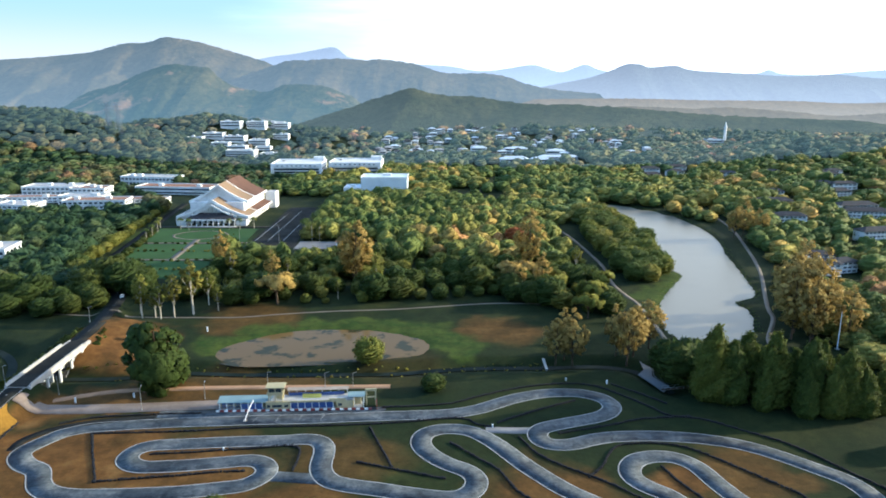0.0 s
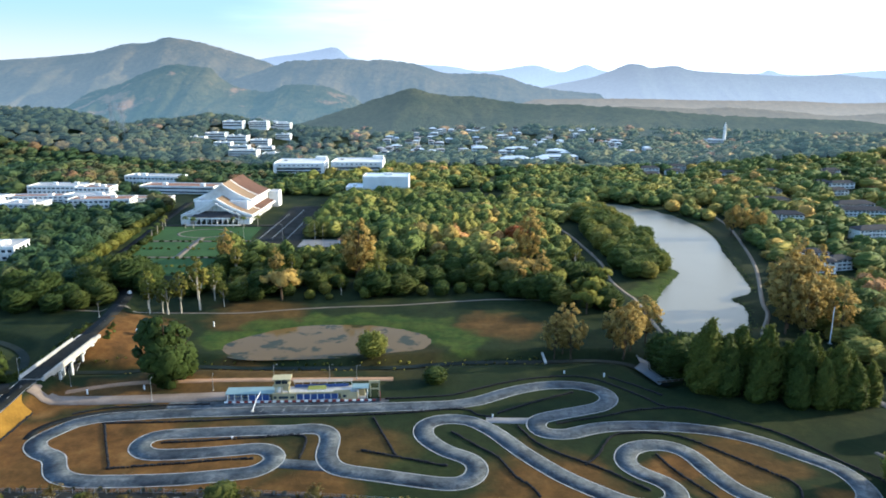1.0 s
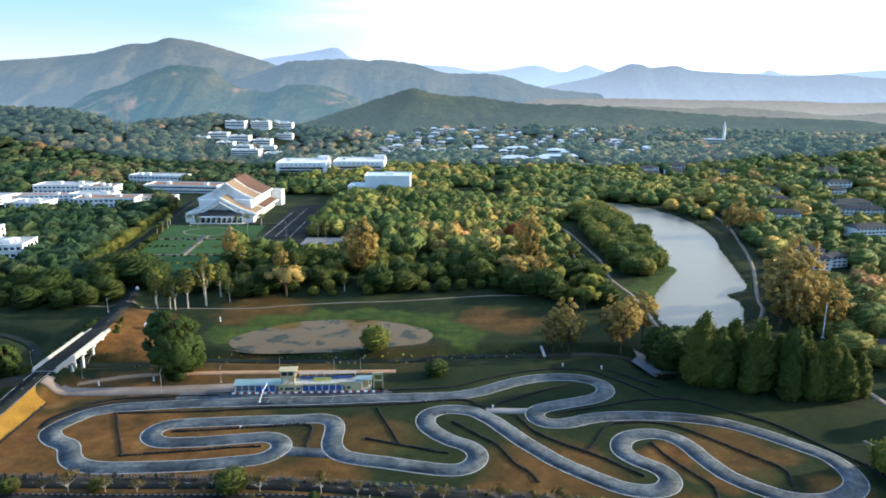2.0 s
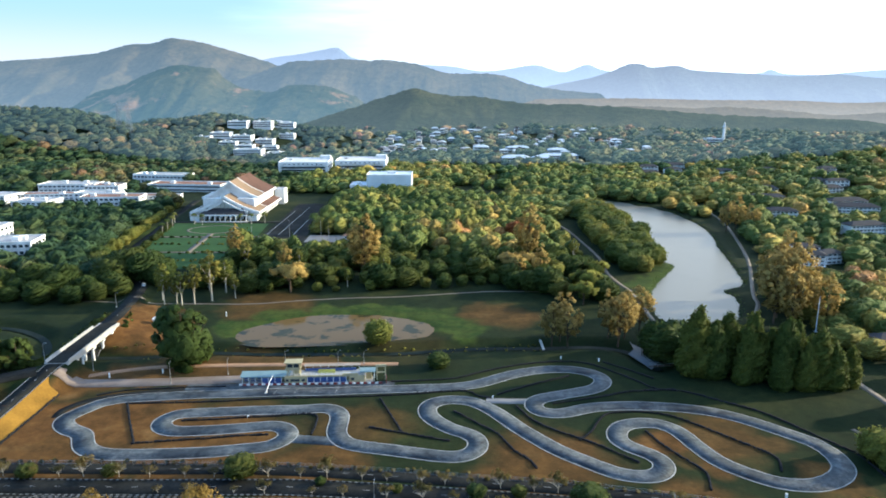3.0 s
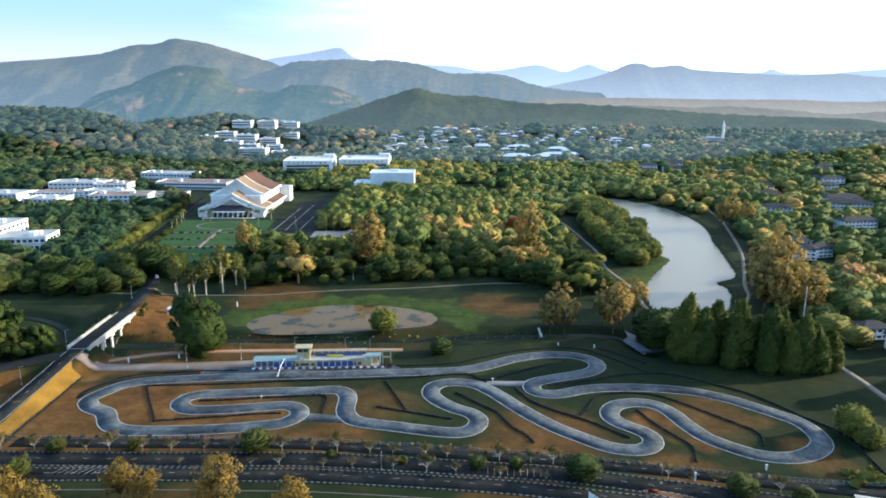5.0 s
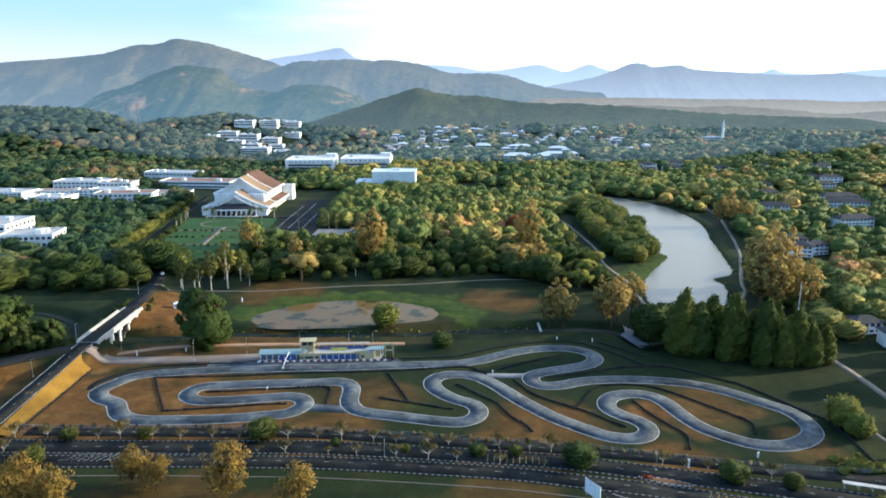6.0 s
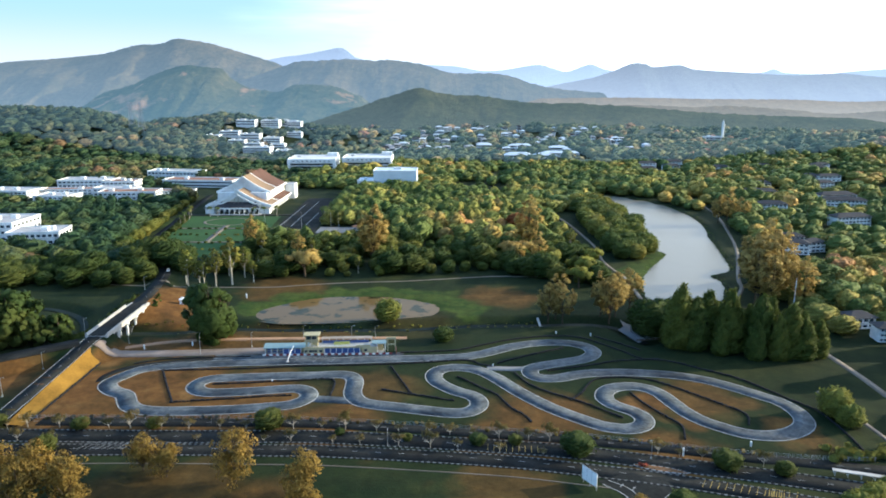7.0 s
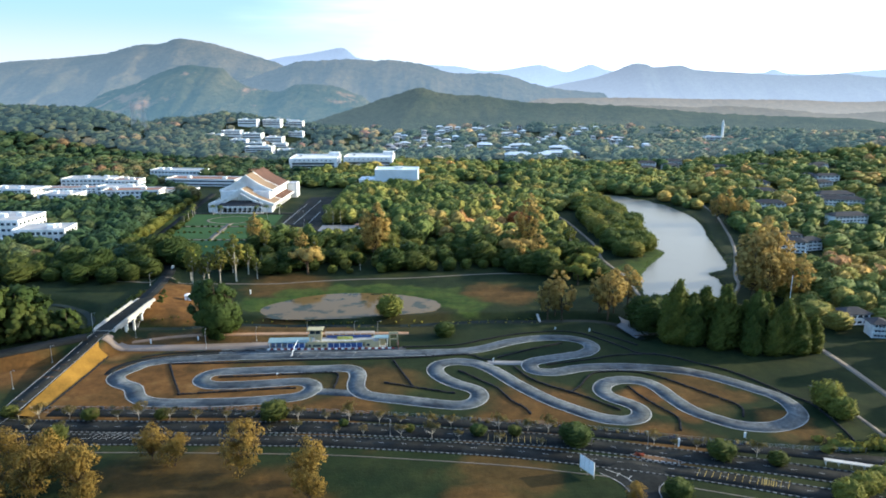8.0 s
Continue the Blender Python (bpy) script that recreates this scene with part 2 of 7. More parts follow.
WHITE = worn("white_wall_paint", (0.82, 0.82, 0.80), 0.75, scale=0.15, amount=0.3, fine=2.0)
CONCRETE = worn("concrete", (0.46, 0.44, 0.40), 0.9, scale=0.2, amount=0.35, fine=3.0)
DARK = worn("dark_rubber", (0.022, 0.022, 0.024), 0.8)
BLACK = worn("black_paint", (0.03, 0.03, 0.03), 0.7)
GLASS = worn("dark_window_glass", (0.035, 0.05, 0.065), 0.15, amount=0.3)
BARK = worn("tree_bark", (0.085, 0.062, 0.042), 0.95, scale=1.5)
PALE_BARK = worn("pale_bark", (0.50, 0.45, 0.36), 0.9, scale=1.5)
STEEL = worn("galvanised_steel", (0.42, 0.43, 0.44), 0.45, 0.8)
LEAF_GREEN = leafy("broad_leaves", (0.056, 0.092, 0.025), (0.116, 0.143, 0.035), (0.240, 0.210, 0.048))
LEAF_DARK = leafy("dark_leaves", (0.044, 0.072, 0.021), (0.078, 0.100, 0.025), (0.150, 0.148, 0.035))
# deep green of single trees; in the woods it also paints in shade
LEAF_DEEP = leafy("deep_green_leaves", (0.035, 0.062, 0.019), (0.062, 0.088, 0.022), (0.119, 0.128, 0.031))
LEAF_TAN = leafy("dry_feathery_leaves", (0.340, 0.254, 0.080), (0.446, 0.317, 0.100), (0.531, 0.378, 0.128))
LEAF_GOLD = leafy("golden_dry_leaves", (0.21, 0.145, 0.036), (0.30, 0.20, 0.048), (0.37, 0.25, 0.066))
LEAF_THIN = leafy("thin_brownish_leaves", (0.10, 0.095, 0.035), (0.15, 0.125, 0.045), (0.22, 0.16, 0.06))
LEAF_OLIVE = leafy("yellow_olive_leaves", (0.135, 0.160, 0.035), (0.219, 0.221, 0.046), (0.304, 0.257, 0.067))
WOODS = woods("wood_leaves", ((0.0, (0.072, 0.109, 0.032)), (0.40, (0.127, 0.158, 0.041)), (0.66, (0.224, 0.214, 0.051)), (0.86, (0.363, 0.257, 0.072)), (1.0, (0.459, 0.240, 0.096))))
# wood leaves darkened: shade over the left woods is put into the colour
WOODS_DARKENED = woods("deep_green_wood_leaves", ((0.0, (0.024, 0.050, 0.026)), (0.50, (0.043, 0.075, 0.033)), (0.75, (0.087, 0.109, 0.044)), (0.90, (0.149, 0.131, 0.058)), (1.0, (0.196, 0.115, 0.067))))
WOODS_MID = woods("mixed_wood_leaves", ((0.0, (0.065, 0.106, 0.035)), (0.45, (0.121, 0.152, 0.042)), (0.72, (0.246, 0.224, 0.053)), (0.88, (0.416, 0.285, 0.073)), (1.0, (0.524, 0.270, 0.108))), veil=0.0)
# haze over the far woods is put in as emission
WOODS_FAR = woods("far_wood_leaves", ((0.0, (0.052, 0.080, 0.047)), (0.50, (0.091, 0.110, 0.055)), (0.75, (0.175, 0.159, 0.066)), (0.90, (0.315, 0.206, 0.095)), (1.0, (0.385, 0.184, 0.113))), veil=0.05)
# far leaves darkened to stand for shade, under the same haze glow
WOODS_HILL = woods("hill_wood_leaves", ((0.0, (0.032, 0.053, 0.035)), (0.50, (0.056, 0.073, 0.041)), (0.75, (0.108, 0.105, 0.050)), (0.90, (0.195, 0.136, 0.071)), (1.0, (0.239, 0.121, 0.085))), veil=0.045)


# ---- mesh tools ----
class Geo:
    """Vertices and faces of one part."""

    def __init__(self):
        self.v, self.f = [], []

    def add(self, v, f):
        n = len(self.v)
        self.v += [tuple(map(float, p)) for p in v]
        self.f += [tuple(i + n for i in q) for q in f]
        return self

    def box(self, x0, x1, y0, y1, z0, z1):
        v = [(x, y, z) for z in (z0, z1) for x, y in ((x0, y0), (x1, y0), (x1, y1), (x0, y1))]
        return self.add(v, [(3, 2, 1, 0), (4, 5, 6, 7), (0, 1, 5, 4), (1, 2, 6, 5), (2, 3, 7, 6), (3, 0, 4, 7)])

    def tube(self, points, radii, sides=6, cap=True):
        rings = []
        pts = [Vector(p) for p in points]
        for i, p in enumerate(pts):
            d = (pts[min(i + 1, len(pts) - 1)] - pts[max(i - 1, 0)]).normalized()
            a = d.cross(Vector((0.31, 0.95, 0.05)))
            if a.length < 1e-3:
                a = d.cross(Vector((1, 0, 0)))
            a.normalize()
            b = d.cross(a)
            rings.append([p + radii[i] * (math.cos(k * math.tau / sides) * a + math.sin(k * math.tau / sides) * b) for k in range(sides)])
        f = []
        for i in range(len(rings) - 1):
            for k in range(sides):
                f.append((i * sides + k, i * sides + (k + 1) % sides, (i + 1) * sides + (k + 1) % sides, (i + 1) * sides + k))
        if cap:
            f += [tuple(range(sides))[::-1], tuple((len(rings) - 1) * sides + k for k in range(sides))]
        return self.add([p for r in rings for p in r], f)

    def mesh(self, name):
        me = bpy.data.meshes.new(name)
        me.from_pydata(self.v, [], self.f)
        me.update()
        return me


def raw_mesh(name, v, f):
    """A mesh from arrays, all faces with the same number of corners."""
    me = bpy.data.meshes.new(name)
    m, k = f.shape
    me.vertices.add(len(v))
    me.vertices.foreach_set("co", np.ascontiguousarray(v, dtype=np.float32).ravel())
    me.loops.add(m * k)
    me.loops.foreach_set("vertex_index", np.ascontiguousarray(f, dtype=np.int32).ravel())
    me.polygons.add(m)
    me.polygons.foreach_set("loop_start", np.arange(0, m * k, k, dtype=np.int32))
    me.update(calc_edges=True)
    return me


def part(name, geo, mat, parent=None, label=""):
    me = geo.mesh(name) if isinstance(geo, Geo) else geo
    if not me.materials:
        me.materials.append(mat)
    ob = new(name, me)
    ob.parent = parent
    if label:
        tagged(ob, label)
    return ob


def thing(name, at, turn=0.0, label="", category="", group="", kind=""):
    ob = new(name)
    ob.matrix_basis = pose(*at, 0, 0, turn)
    ob.empty_display_size = 0.5
    return tagged(ob, label, category, group, kind)


def spline(points, step=2.0, closed=False):
    """A smooth line through the given plan points, as an array."""
    p = [np.array(q, float) for q in points]
    n = len(p)
    out = []
    for i in range(n if closed else n - 1):
        a, b, c, d = (p[(i + k) % n] if closed else p[min(max(i + k, 0), n - 1)] for k in (-1, 0, 1, 2))
        m = max(1, int(np.linalg.norm(c - b) / step))
        for s in np.arange(m) / m:
            out.append(0.5 * (2 * b + (c - a) * s + (2 * a - 5 * b + 4 * c - d) * s * s + (3 * b - a - 3 * c + d) * s ** 3))
    if not closed:
        out.append(p[-1])
    return np.array(out)


def sides_of(line, closed=False):
    d = np.roll(line, -1, 0) - np.roll(line, 1, 0)
    if not closed:
        d[0], d[-1] = line[1] - line[0], line[-1] - line[-2]
    d = d[:, :2] / np.maximum(1e-6, np.linalg.norm(d[:, :2], axis=1))[:, None]
    return np.stack([-d[:, 1], d[:, 0]], 1)


def ribbon(line, left, right, lift, closed=False, deep=0.3):
    """A strip along a plan line between two offsets, laid on the ground, with a thickness."""
    nrm = sides_of(line, closed)
    g = Geo()
    rows = []
    for off, dz in ((left, -deep), (left, 0), (right, 0), (right, -deep)):
        q = line[:, :2] + nrm * off
        z = height(line[:, 0], line[:, 1]) + lift + dz
        rows.append(np.c_[q, z])
    n = len(line)
    v = np.concatenate(rows)
    f = []
    for i in range(n if closed else n - 1):
        j = (i + 1) % n
        for k in range(3):
            f.append((k * n + i, k * n + j, (k + 1) * n + j, (k + 1) * n + i))
    me = raw_mesh("strip", v, np.array(f)[:, ::-1])
    return me


def far_from(px, py, line):
    """Distance of plan points to a line of points, and the nearest index."""
    best = np.full(px.shape, 1e9)
    idx = np.zeros(px.shape, int)
    for i, q in enumerate(line):
        d = (px - q[0]) ** 2 + (py - q[1]) ** 2
        m = d < best
        best[m], idx[m] = d[m], i
    return np.sqrt(best), idx


def inside(px, py, poly):
    r = np.zeros(px.shape, bool)
    n = len(poly)
    for i in range(n):
        (x0, y0), (x1, y1) = poly[i][:2], poly[(i + 1) % n][:2]
        if y0 != y1:
            r ^= ((py < y0) != (py < y1)) & (px < (x1 - x0) * (py - y0) / (y1 - y0) + x0)
    return r


def signed(px, py, poly):
    """Distance to an outline, positive inside."""
    d, _ = far_from(px, py, poly)
    return np.where(inside(px, py, poly), d, -d)


def smooth(a, b, t):
    k = np.clip((t - a) / (b - a), 0, 1)
    return k * k * (3 - 2 * k)


# ---- plan ----
POND_EDGE = spline([(-94, 280), (-95, 290), (-85, 301), (-72, 310), (-54, 314), (-36, 313), (-22, 308.5), (-10, 301), (-7, 293), (-10, 284), (-25, 279.5), (-43, 276.5), (-66, 274), (-84, 274)], 2.5, True)
LAKE_EDGE = spline([(152, 660), (178, 641), (199, 594), (202, 525), (187, 454), (175.5, 399), (168, 371), (152, 358), (153, 342), (140, 309), (126, 294), (112, 293), (107, 302), (105, 320), (112, 351), (127, 382), (143, 411), (141, 431), (150, 478), (155, 557), (144, 594), (140, 630)], 4.0, True)
STREAM_LINE = spline([(-330, 300), (-260, 304), (-220, 299), (-202, 295), (-187, 286), (-177, 275), (-171, 264), (-162, 260), (-151, 261), (-130, 262), (-103, 267), (-76, 266), (-24, 267), (-6, 270), (15, 273), (40, 273.5), (63, 275), (77, 270), (82, 258), (86, 250)], 3.0)
AVENUE = spline([(-153.5, 120), (-153, 150), (-152.2, 174), (-151.6, 188), (-151.3, 211), (-151.3, 228), (-151.8, 250), (-152.8, 276), (-155.8, 300), (-161.5, 325), (-171, 358), (-190, 386), (-206, 402), (-214, 430), (-224, 500), (-236, 580), (-246, 660)], 4.0)
HILLS = [(-640, 1050, 215, 140, 64), (-430, 1290, 200, 100, 44), (-720, 900, 200, 150, 18), (720, 1000, 260, 150, 38), (520, 760, 130, 100, 8), (-80, 1500, 500, 200, 14), (420, 1600, 500, 200, 20)]


def road_level(y):
    return np.interp(y, [100, 172, 190, 211, 228, 250, 276, 305, 333, 360, 402, 500], [0.2, 0.4, 2.2, 3.8, 5.4, 6.0, 6.0, 4.8, 3.0, 1.5, 0.3, 0.0])


def height(x, y):
    """The lie of the land."""
    x, y = np.asarray(x, float), np.asarray(y, float)
    z = np.zeros(x.shape)
    for cx, cy, rx, ry, top in HILLS:
        z = z + top * np.exp(-((x - cx) / rx) ** 2 - ((y - cy) / ry) ** 2)
    near = (y < 720) & (y > 100) & (np.abs(x) < 420)
    if near.any():
        px, py, pz = x[near], y[near], z[near]
        d, _ = far_from(px, py, STREAM_LINE)
        d = np.minimum(d, 30)
        pz = pz - 2.6 * (1 - smooth(2.2, 8.0, d))
        s = np.clip(signed(px, py, POND_EDGE), -20, 20)
        pz = pz - 1.0 * smooth(-5, 3, s)
        s = np.clip(signed(px, py, LAKE_EDGE), -20, 20)
        pz = pz - 2.0 * smooth(-6, 4, s)
        d, i = far_from(px, py, AVENUE)
        level = road_level(AVENUE[i, 1])
        k = 1 - smooth(3.8, 4.2 + np.maximum(2.0, level * 1.2), d)
        over = (py > 243) & (py < 279)
        k = np.where(over, 0, k)
        pz = pz * (1 - k) + level * k
        # the bare slope beside the far end of the bridge
        fall = 4.6 * (1 - np.clip((px + 151) / 25, 0, 1)) * smooth(266, 278, py) * (1 - smooth(312, 330, py)) * (px > -156)
        pz = np.where(fall > 0, np.maximum(pz, fall), pz)
        # room for the mown bank
        under = smooth(-148.6, -147.2, px) * (1 - smooth(-144.0, -142.4, px)) * smooth(166, 170, py) * (1 - smooth(221, 224, py))
        pz = pz - 1.3 * under
        # the road that comes in from the west
        level = 5.4 - np.clip((-158 - px) / 60, 0, 1) * 3.0
        yy = 229 + (px + 158) * 0.62
        k = (1 - smooth(5, 11, np.abs(py - yy))) * (px < -152) * (px > -260)
        pz = np.where(k > 0, np.maximum(pz, level * k), pz)
        z[near] = pz
    return z


def build_ground():
    def graded(lo, hi, fine, out0, out1):
        mid = list(np.arange(lo, hi, fine))
        a, step = [], fine
        v = lo
        while v > out0:
            step *= 1.12
            v -= step
            a.append(v)
        b, step = [], fine
        v = mid[-1]
        while v < out1:
            step *= 1.12
            v += step
            b.append(v)
        return np.array(a[::-1] + mid + b)
    xs = graded(-250, 250, 2.5, -4600, 4600)
    ys = graded(100, 420, 2.5, -900, 4850)
    gx, gy = np.meshgrid(xs, ys)
    shape = gx.shape
    gz = height(gx.ravel(), gy.ravel())
    v = np.c_[gx.ravel(), gy.ravel(), gz]
    i = np.arange(shape[0] * shape[1]).reshape(shape)
    f = np.stack([i[:-1, :-1], i[:-1, 1:], i[1:, 1:], i[1:, :-1]], -1).reshape(-1, 4)
    me = raw_mesh("ground", v, f)
    me.polygons.foreach_set("use_smooth", np.ones(len(f), bool))
    ob = part("ground", me, GROUND)
    tagged(ob, "patchy green and sun-dried brown grassland reaching the hills", "ground", kind="structure")


build_ground()


def water_sheet(name, edge, z, mat, label, grow=3.0):
    c = edge.mean(0)
    n = sides_of(edge, True)
    e = edge[:, :2] - n * grow * np.sign(np.sum(n * (edge[:, :2] - c[:2]), 1).mean()) * -1
    g = Geo().add([(x, y, z) for x, y in e], [tuple(range(len(e)))])
    return tagged(part(name, g, mat), label, "water", kind="structure")


water_sheet("lake_water", LAKE_EDGE, -0.9, LAKE, "calm pale grey lake under the open sky")
water_sheet("pond_water", POND_EDGE, -0.55, POND, "shallow muddy brown pond with dark weed patches")
me = raw_mesh("stream_water", *(lambda n, l: (np.concatenate([np.c_[l + n * 1.7, np.full(len(l), -2.1)], np.c_[l - n * 1.7, np.full(len(l), -2.1)]]),
              np.array([(i, i + len(l), i + 1 + len(l), i + 1) for i in range(len(l) - 1)])))(sides_of(STREAM_LINE), STREAM_LINE))
tagged(part("stream_water", me, STREAM), "narrow dark stream in a grassy ditch", "water", kind="structure")


# ---- far ranges ----
def mountain_range(name, dist, ridge, deep, mat, label, rough=1.0, seed=1, taper=0.0):
    """A range with the given skyline (x across, z up, at its distance), with spurs and gullies on both flanks."""
    xs = np.linspace(ridge[0][0], ridge[-1][0], 240)
    px, pz = np.array(ridge).T
    line = spline(ridge, (px[-1] - px[0]) / 400)
    zs = np.interp(xs, line[:, 0], line[:, 1])
    if taper:
        u = np.linspace(0, 1, len(xs))
        zs = zs * np.minimum(1, np.minimum(u, 1 - u) / taper) ** 0.7
    rows = np.linspace(-1, 1, 29)
    v = []
    for r in rows:
        fall = max(0.0, 1 - abs(r)) ** 1.15
        for x, z in zip(xs, zs):
            k = noise.fractal(Vector((x / 260 + seed * 7.1, r * 2.2 * deep / 400, seed)), 0.9, 2.1, 5)
            spur = noise.fractal(Vector((x / 120 + seed, seed * 3.3, r * 0.6)), 1.0, 2.0, 3)
            h = z * fall + rough * (k * 0.10 + spur * 0.16 * (1 - fall) * 1.4) * z * min(1, abs(r) * 3.5)
            small = (noise.noise(Vector((x / 22, r * deep / 30, seed))) * 3.0 + noise.noise(Vector((x / 9, r * deep / 12, seed + 5))) * 2.4) * rough
            v.append((x, dist + r * deep, h + small - (4 if abs(r) > 0.98 else 0)))
    n = len(xs)
    i = np.arange(len(v)).reshape(len(rows), n)
    f = np.stack([i[:-1, :-1], i[:-1, 1:], i[1:, 1:], i[1:, :-1]], -1).reshape(-1, 4)
    ob = part(name, raw_mesh(name, np.array(v), f), mat)
    tagged(ob, label, "mountain range", kind="structure")


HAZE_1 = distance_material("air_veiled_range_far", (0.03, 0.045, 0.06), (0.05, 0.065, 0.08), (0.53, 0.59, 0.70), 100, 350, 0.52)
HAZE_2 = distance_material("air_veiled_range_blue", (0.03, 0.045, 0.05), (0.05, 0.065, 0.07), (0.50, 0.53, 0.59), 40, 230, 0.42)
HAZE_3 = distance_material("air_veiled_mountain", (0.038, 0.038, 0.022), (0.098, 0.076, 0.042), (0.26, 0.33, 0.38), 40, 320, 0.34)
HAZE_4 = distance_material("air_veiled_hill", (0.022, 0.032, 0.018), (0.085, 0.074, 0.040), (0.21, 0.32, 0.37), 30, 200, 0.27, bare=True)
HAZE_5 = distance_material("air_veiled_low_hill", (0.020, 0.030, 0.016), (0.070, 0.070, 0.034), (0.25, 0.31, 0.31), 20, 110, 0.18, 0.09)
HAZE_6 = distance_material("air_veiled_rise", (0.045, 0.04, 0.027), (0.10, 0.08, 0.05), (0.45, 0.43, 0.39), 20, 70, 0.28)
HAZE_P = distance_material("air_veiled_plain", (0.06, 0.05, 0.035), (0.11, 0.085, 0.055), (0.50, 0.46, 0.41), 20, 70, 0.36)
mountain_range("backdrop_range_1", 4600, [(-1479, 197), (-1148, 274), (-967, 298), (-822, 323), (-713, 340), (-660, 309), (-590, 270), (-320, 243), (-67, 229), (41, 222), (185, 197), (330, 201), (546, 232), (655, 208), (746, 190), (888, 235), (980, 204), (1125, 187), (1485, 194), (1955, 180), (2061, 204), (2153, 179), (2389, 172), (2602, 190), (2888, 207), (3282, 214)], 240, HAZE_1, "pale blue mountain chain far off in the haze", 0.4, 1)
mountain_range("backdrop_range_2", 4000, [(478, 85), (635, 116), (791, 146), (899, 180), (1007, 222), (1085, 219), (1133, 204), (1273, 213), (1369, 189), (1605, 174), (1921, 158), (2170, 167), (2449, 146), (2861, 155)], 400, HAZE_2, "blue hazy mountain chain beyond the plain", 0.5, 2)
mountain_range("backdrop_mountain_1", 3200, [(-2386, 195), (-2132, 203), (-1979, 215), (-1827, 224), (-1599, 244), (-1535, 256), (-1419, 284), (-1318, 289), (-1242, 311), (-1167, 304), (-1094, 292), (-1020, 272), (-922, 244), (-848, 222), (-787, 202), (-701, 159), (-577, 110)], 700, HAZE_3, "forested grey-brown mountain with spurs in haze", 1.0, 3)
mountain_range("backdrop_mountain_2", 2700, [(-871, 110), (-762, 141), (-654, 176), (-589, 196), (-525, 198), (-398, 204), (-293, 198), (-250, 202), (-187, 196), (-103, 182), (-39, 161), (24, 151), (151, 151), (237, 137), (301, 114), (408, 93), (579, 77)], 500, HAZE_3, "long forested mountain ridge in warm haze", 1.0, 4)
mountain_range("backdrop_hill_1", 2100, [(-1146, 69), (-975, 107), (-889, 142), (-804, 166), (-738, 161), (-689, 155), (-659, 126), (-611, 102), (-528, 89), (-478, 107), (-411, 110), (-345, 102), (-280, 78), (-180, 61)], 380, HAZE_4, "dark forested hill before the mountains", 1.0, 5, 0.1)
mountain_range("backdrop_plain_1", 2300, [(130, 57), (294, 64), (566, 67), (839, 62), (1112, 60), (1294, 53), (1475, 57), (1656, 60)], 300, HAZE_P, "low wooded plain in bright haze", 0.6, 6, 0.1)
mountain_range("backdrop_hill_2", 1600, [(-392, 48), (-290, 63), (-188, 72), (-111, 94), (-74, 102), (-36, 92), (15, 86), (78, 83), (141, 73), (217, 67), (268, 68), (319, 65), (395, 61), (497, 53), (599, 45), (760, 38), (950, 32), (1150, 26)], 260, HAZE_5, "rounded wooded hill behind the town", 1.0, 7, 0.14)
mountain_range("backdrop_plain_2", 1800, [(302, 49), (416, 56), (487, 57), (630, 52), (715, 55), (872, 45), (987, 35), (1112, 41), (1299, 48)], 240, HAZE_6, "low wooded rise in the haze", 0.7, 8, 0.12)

# ---- roads and paths ----
def road(name, line, left, right, lift, mat, label, kind="structure", closed=False):
    return tagged(part(name, ribbon(line, left, right, lift, closed), mat), label, "road" if "road" in name else "path", kind=kind)


road("road_avenue", AVENUE, 3.3, -3.3, 0.12, ROAD, "dark two-lane asphalt road over the bridge")
WEST = spline([(-300, 150), (-240, 183), (-200, 203), (-170, 221), (-155, 230)], 3.0)
road("road_west", WEST, 4.6, -4.6, 0.10, ROAD, "grey asphalt side road meeting the avenue")
SERVICE = spline([(-330, 171), (-157, 170), (-97, 169.5), (-54, 169.5), (-19, 166.5), (9, 163), (37, 159.5), (71, 153), (91, 148.5), (111, 145), (240, 118)], 4.0)
road("road_service", SERVICE, 4.2, -1.5, 0.08, ROAD, "narrow dark service road along the circuit fence")
NORTHWAY = spline([(-330, 162.5), (-150, 161.5), (-94, 161), (-53, 161.5), (-37, 161), (-9, 158.5), (18, 155.5), (36, 153), (61, 147), (86, 141), (108, 135), (240, 98)], 4.0)
road("road_north_lane", NORTHWAY, 3.7, -3.4, 0.08, ROAD, "dark asphalt carriageway with painted bays")
SOUTHWAY = spline([(-330, 153.5), (-150, 153), (-94, 153.7), (-53, 153.4), (-37, 153), (-9, 150.6), (18, 147.5), (36, 144), (61, 138.5), (86, 131), (108, 124), (240, 86)], 4.0)
road("road_south_lane", SOUTHWAY, 2.5, -3.6, 0.08, ROAD, "dark asphalt carriageway beside the sports field")
road("path_drain", SOUTHWAY, -8.4, -8.75, 0.10, PATH, "pale concrete drain edge along the sports field")
road("road_parking", spline([(-135, 156.8), (-115, 156.6), (-98, 156.5), (-88, 156.9)], 3.0), 1.4, -4.0, 0.092, ROAD, "asphalt parking strip with white bays")
JUNCTION = spline([(53, 141), (53, 134), (53.2, 122), (53.5, 100), (54, 60)], 3.0)
road("road_junction", JUNCTION, 3.7, -3.3, 0.095, ROAD, "asphalt side road joining at the junction")
road("path_pond", spline([(-200, 335), (-153, 330), (-125, 329.5), (-100, 330), (-80, 335), (-53, 340), (-25, 343), (10, 350.5), (30, 353.5), (60, 352)], 3.0), 0.77, -0.77, 0.05, PATH, "pale footpath along the wood's edge")
road("path_shore", spline([(66, 650), (75, 607), (87, 547), (93, 520), (97, 471), (99, 428), (96, 391), (98.3, 366), (100.3, 354), (99.7, 327), (98.8, 299)], 4.0), 1.1, -1.1, 0.05, PATH, "pale gravel path beside the lake")
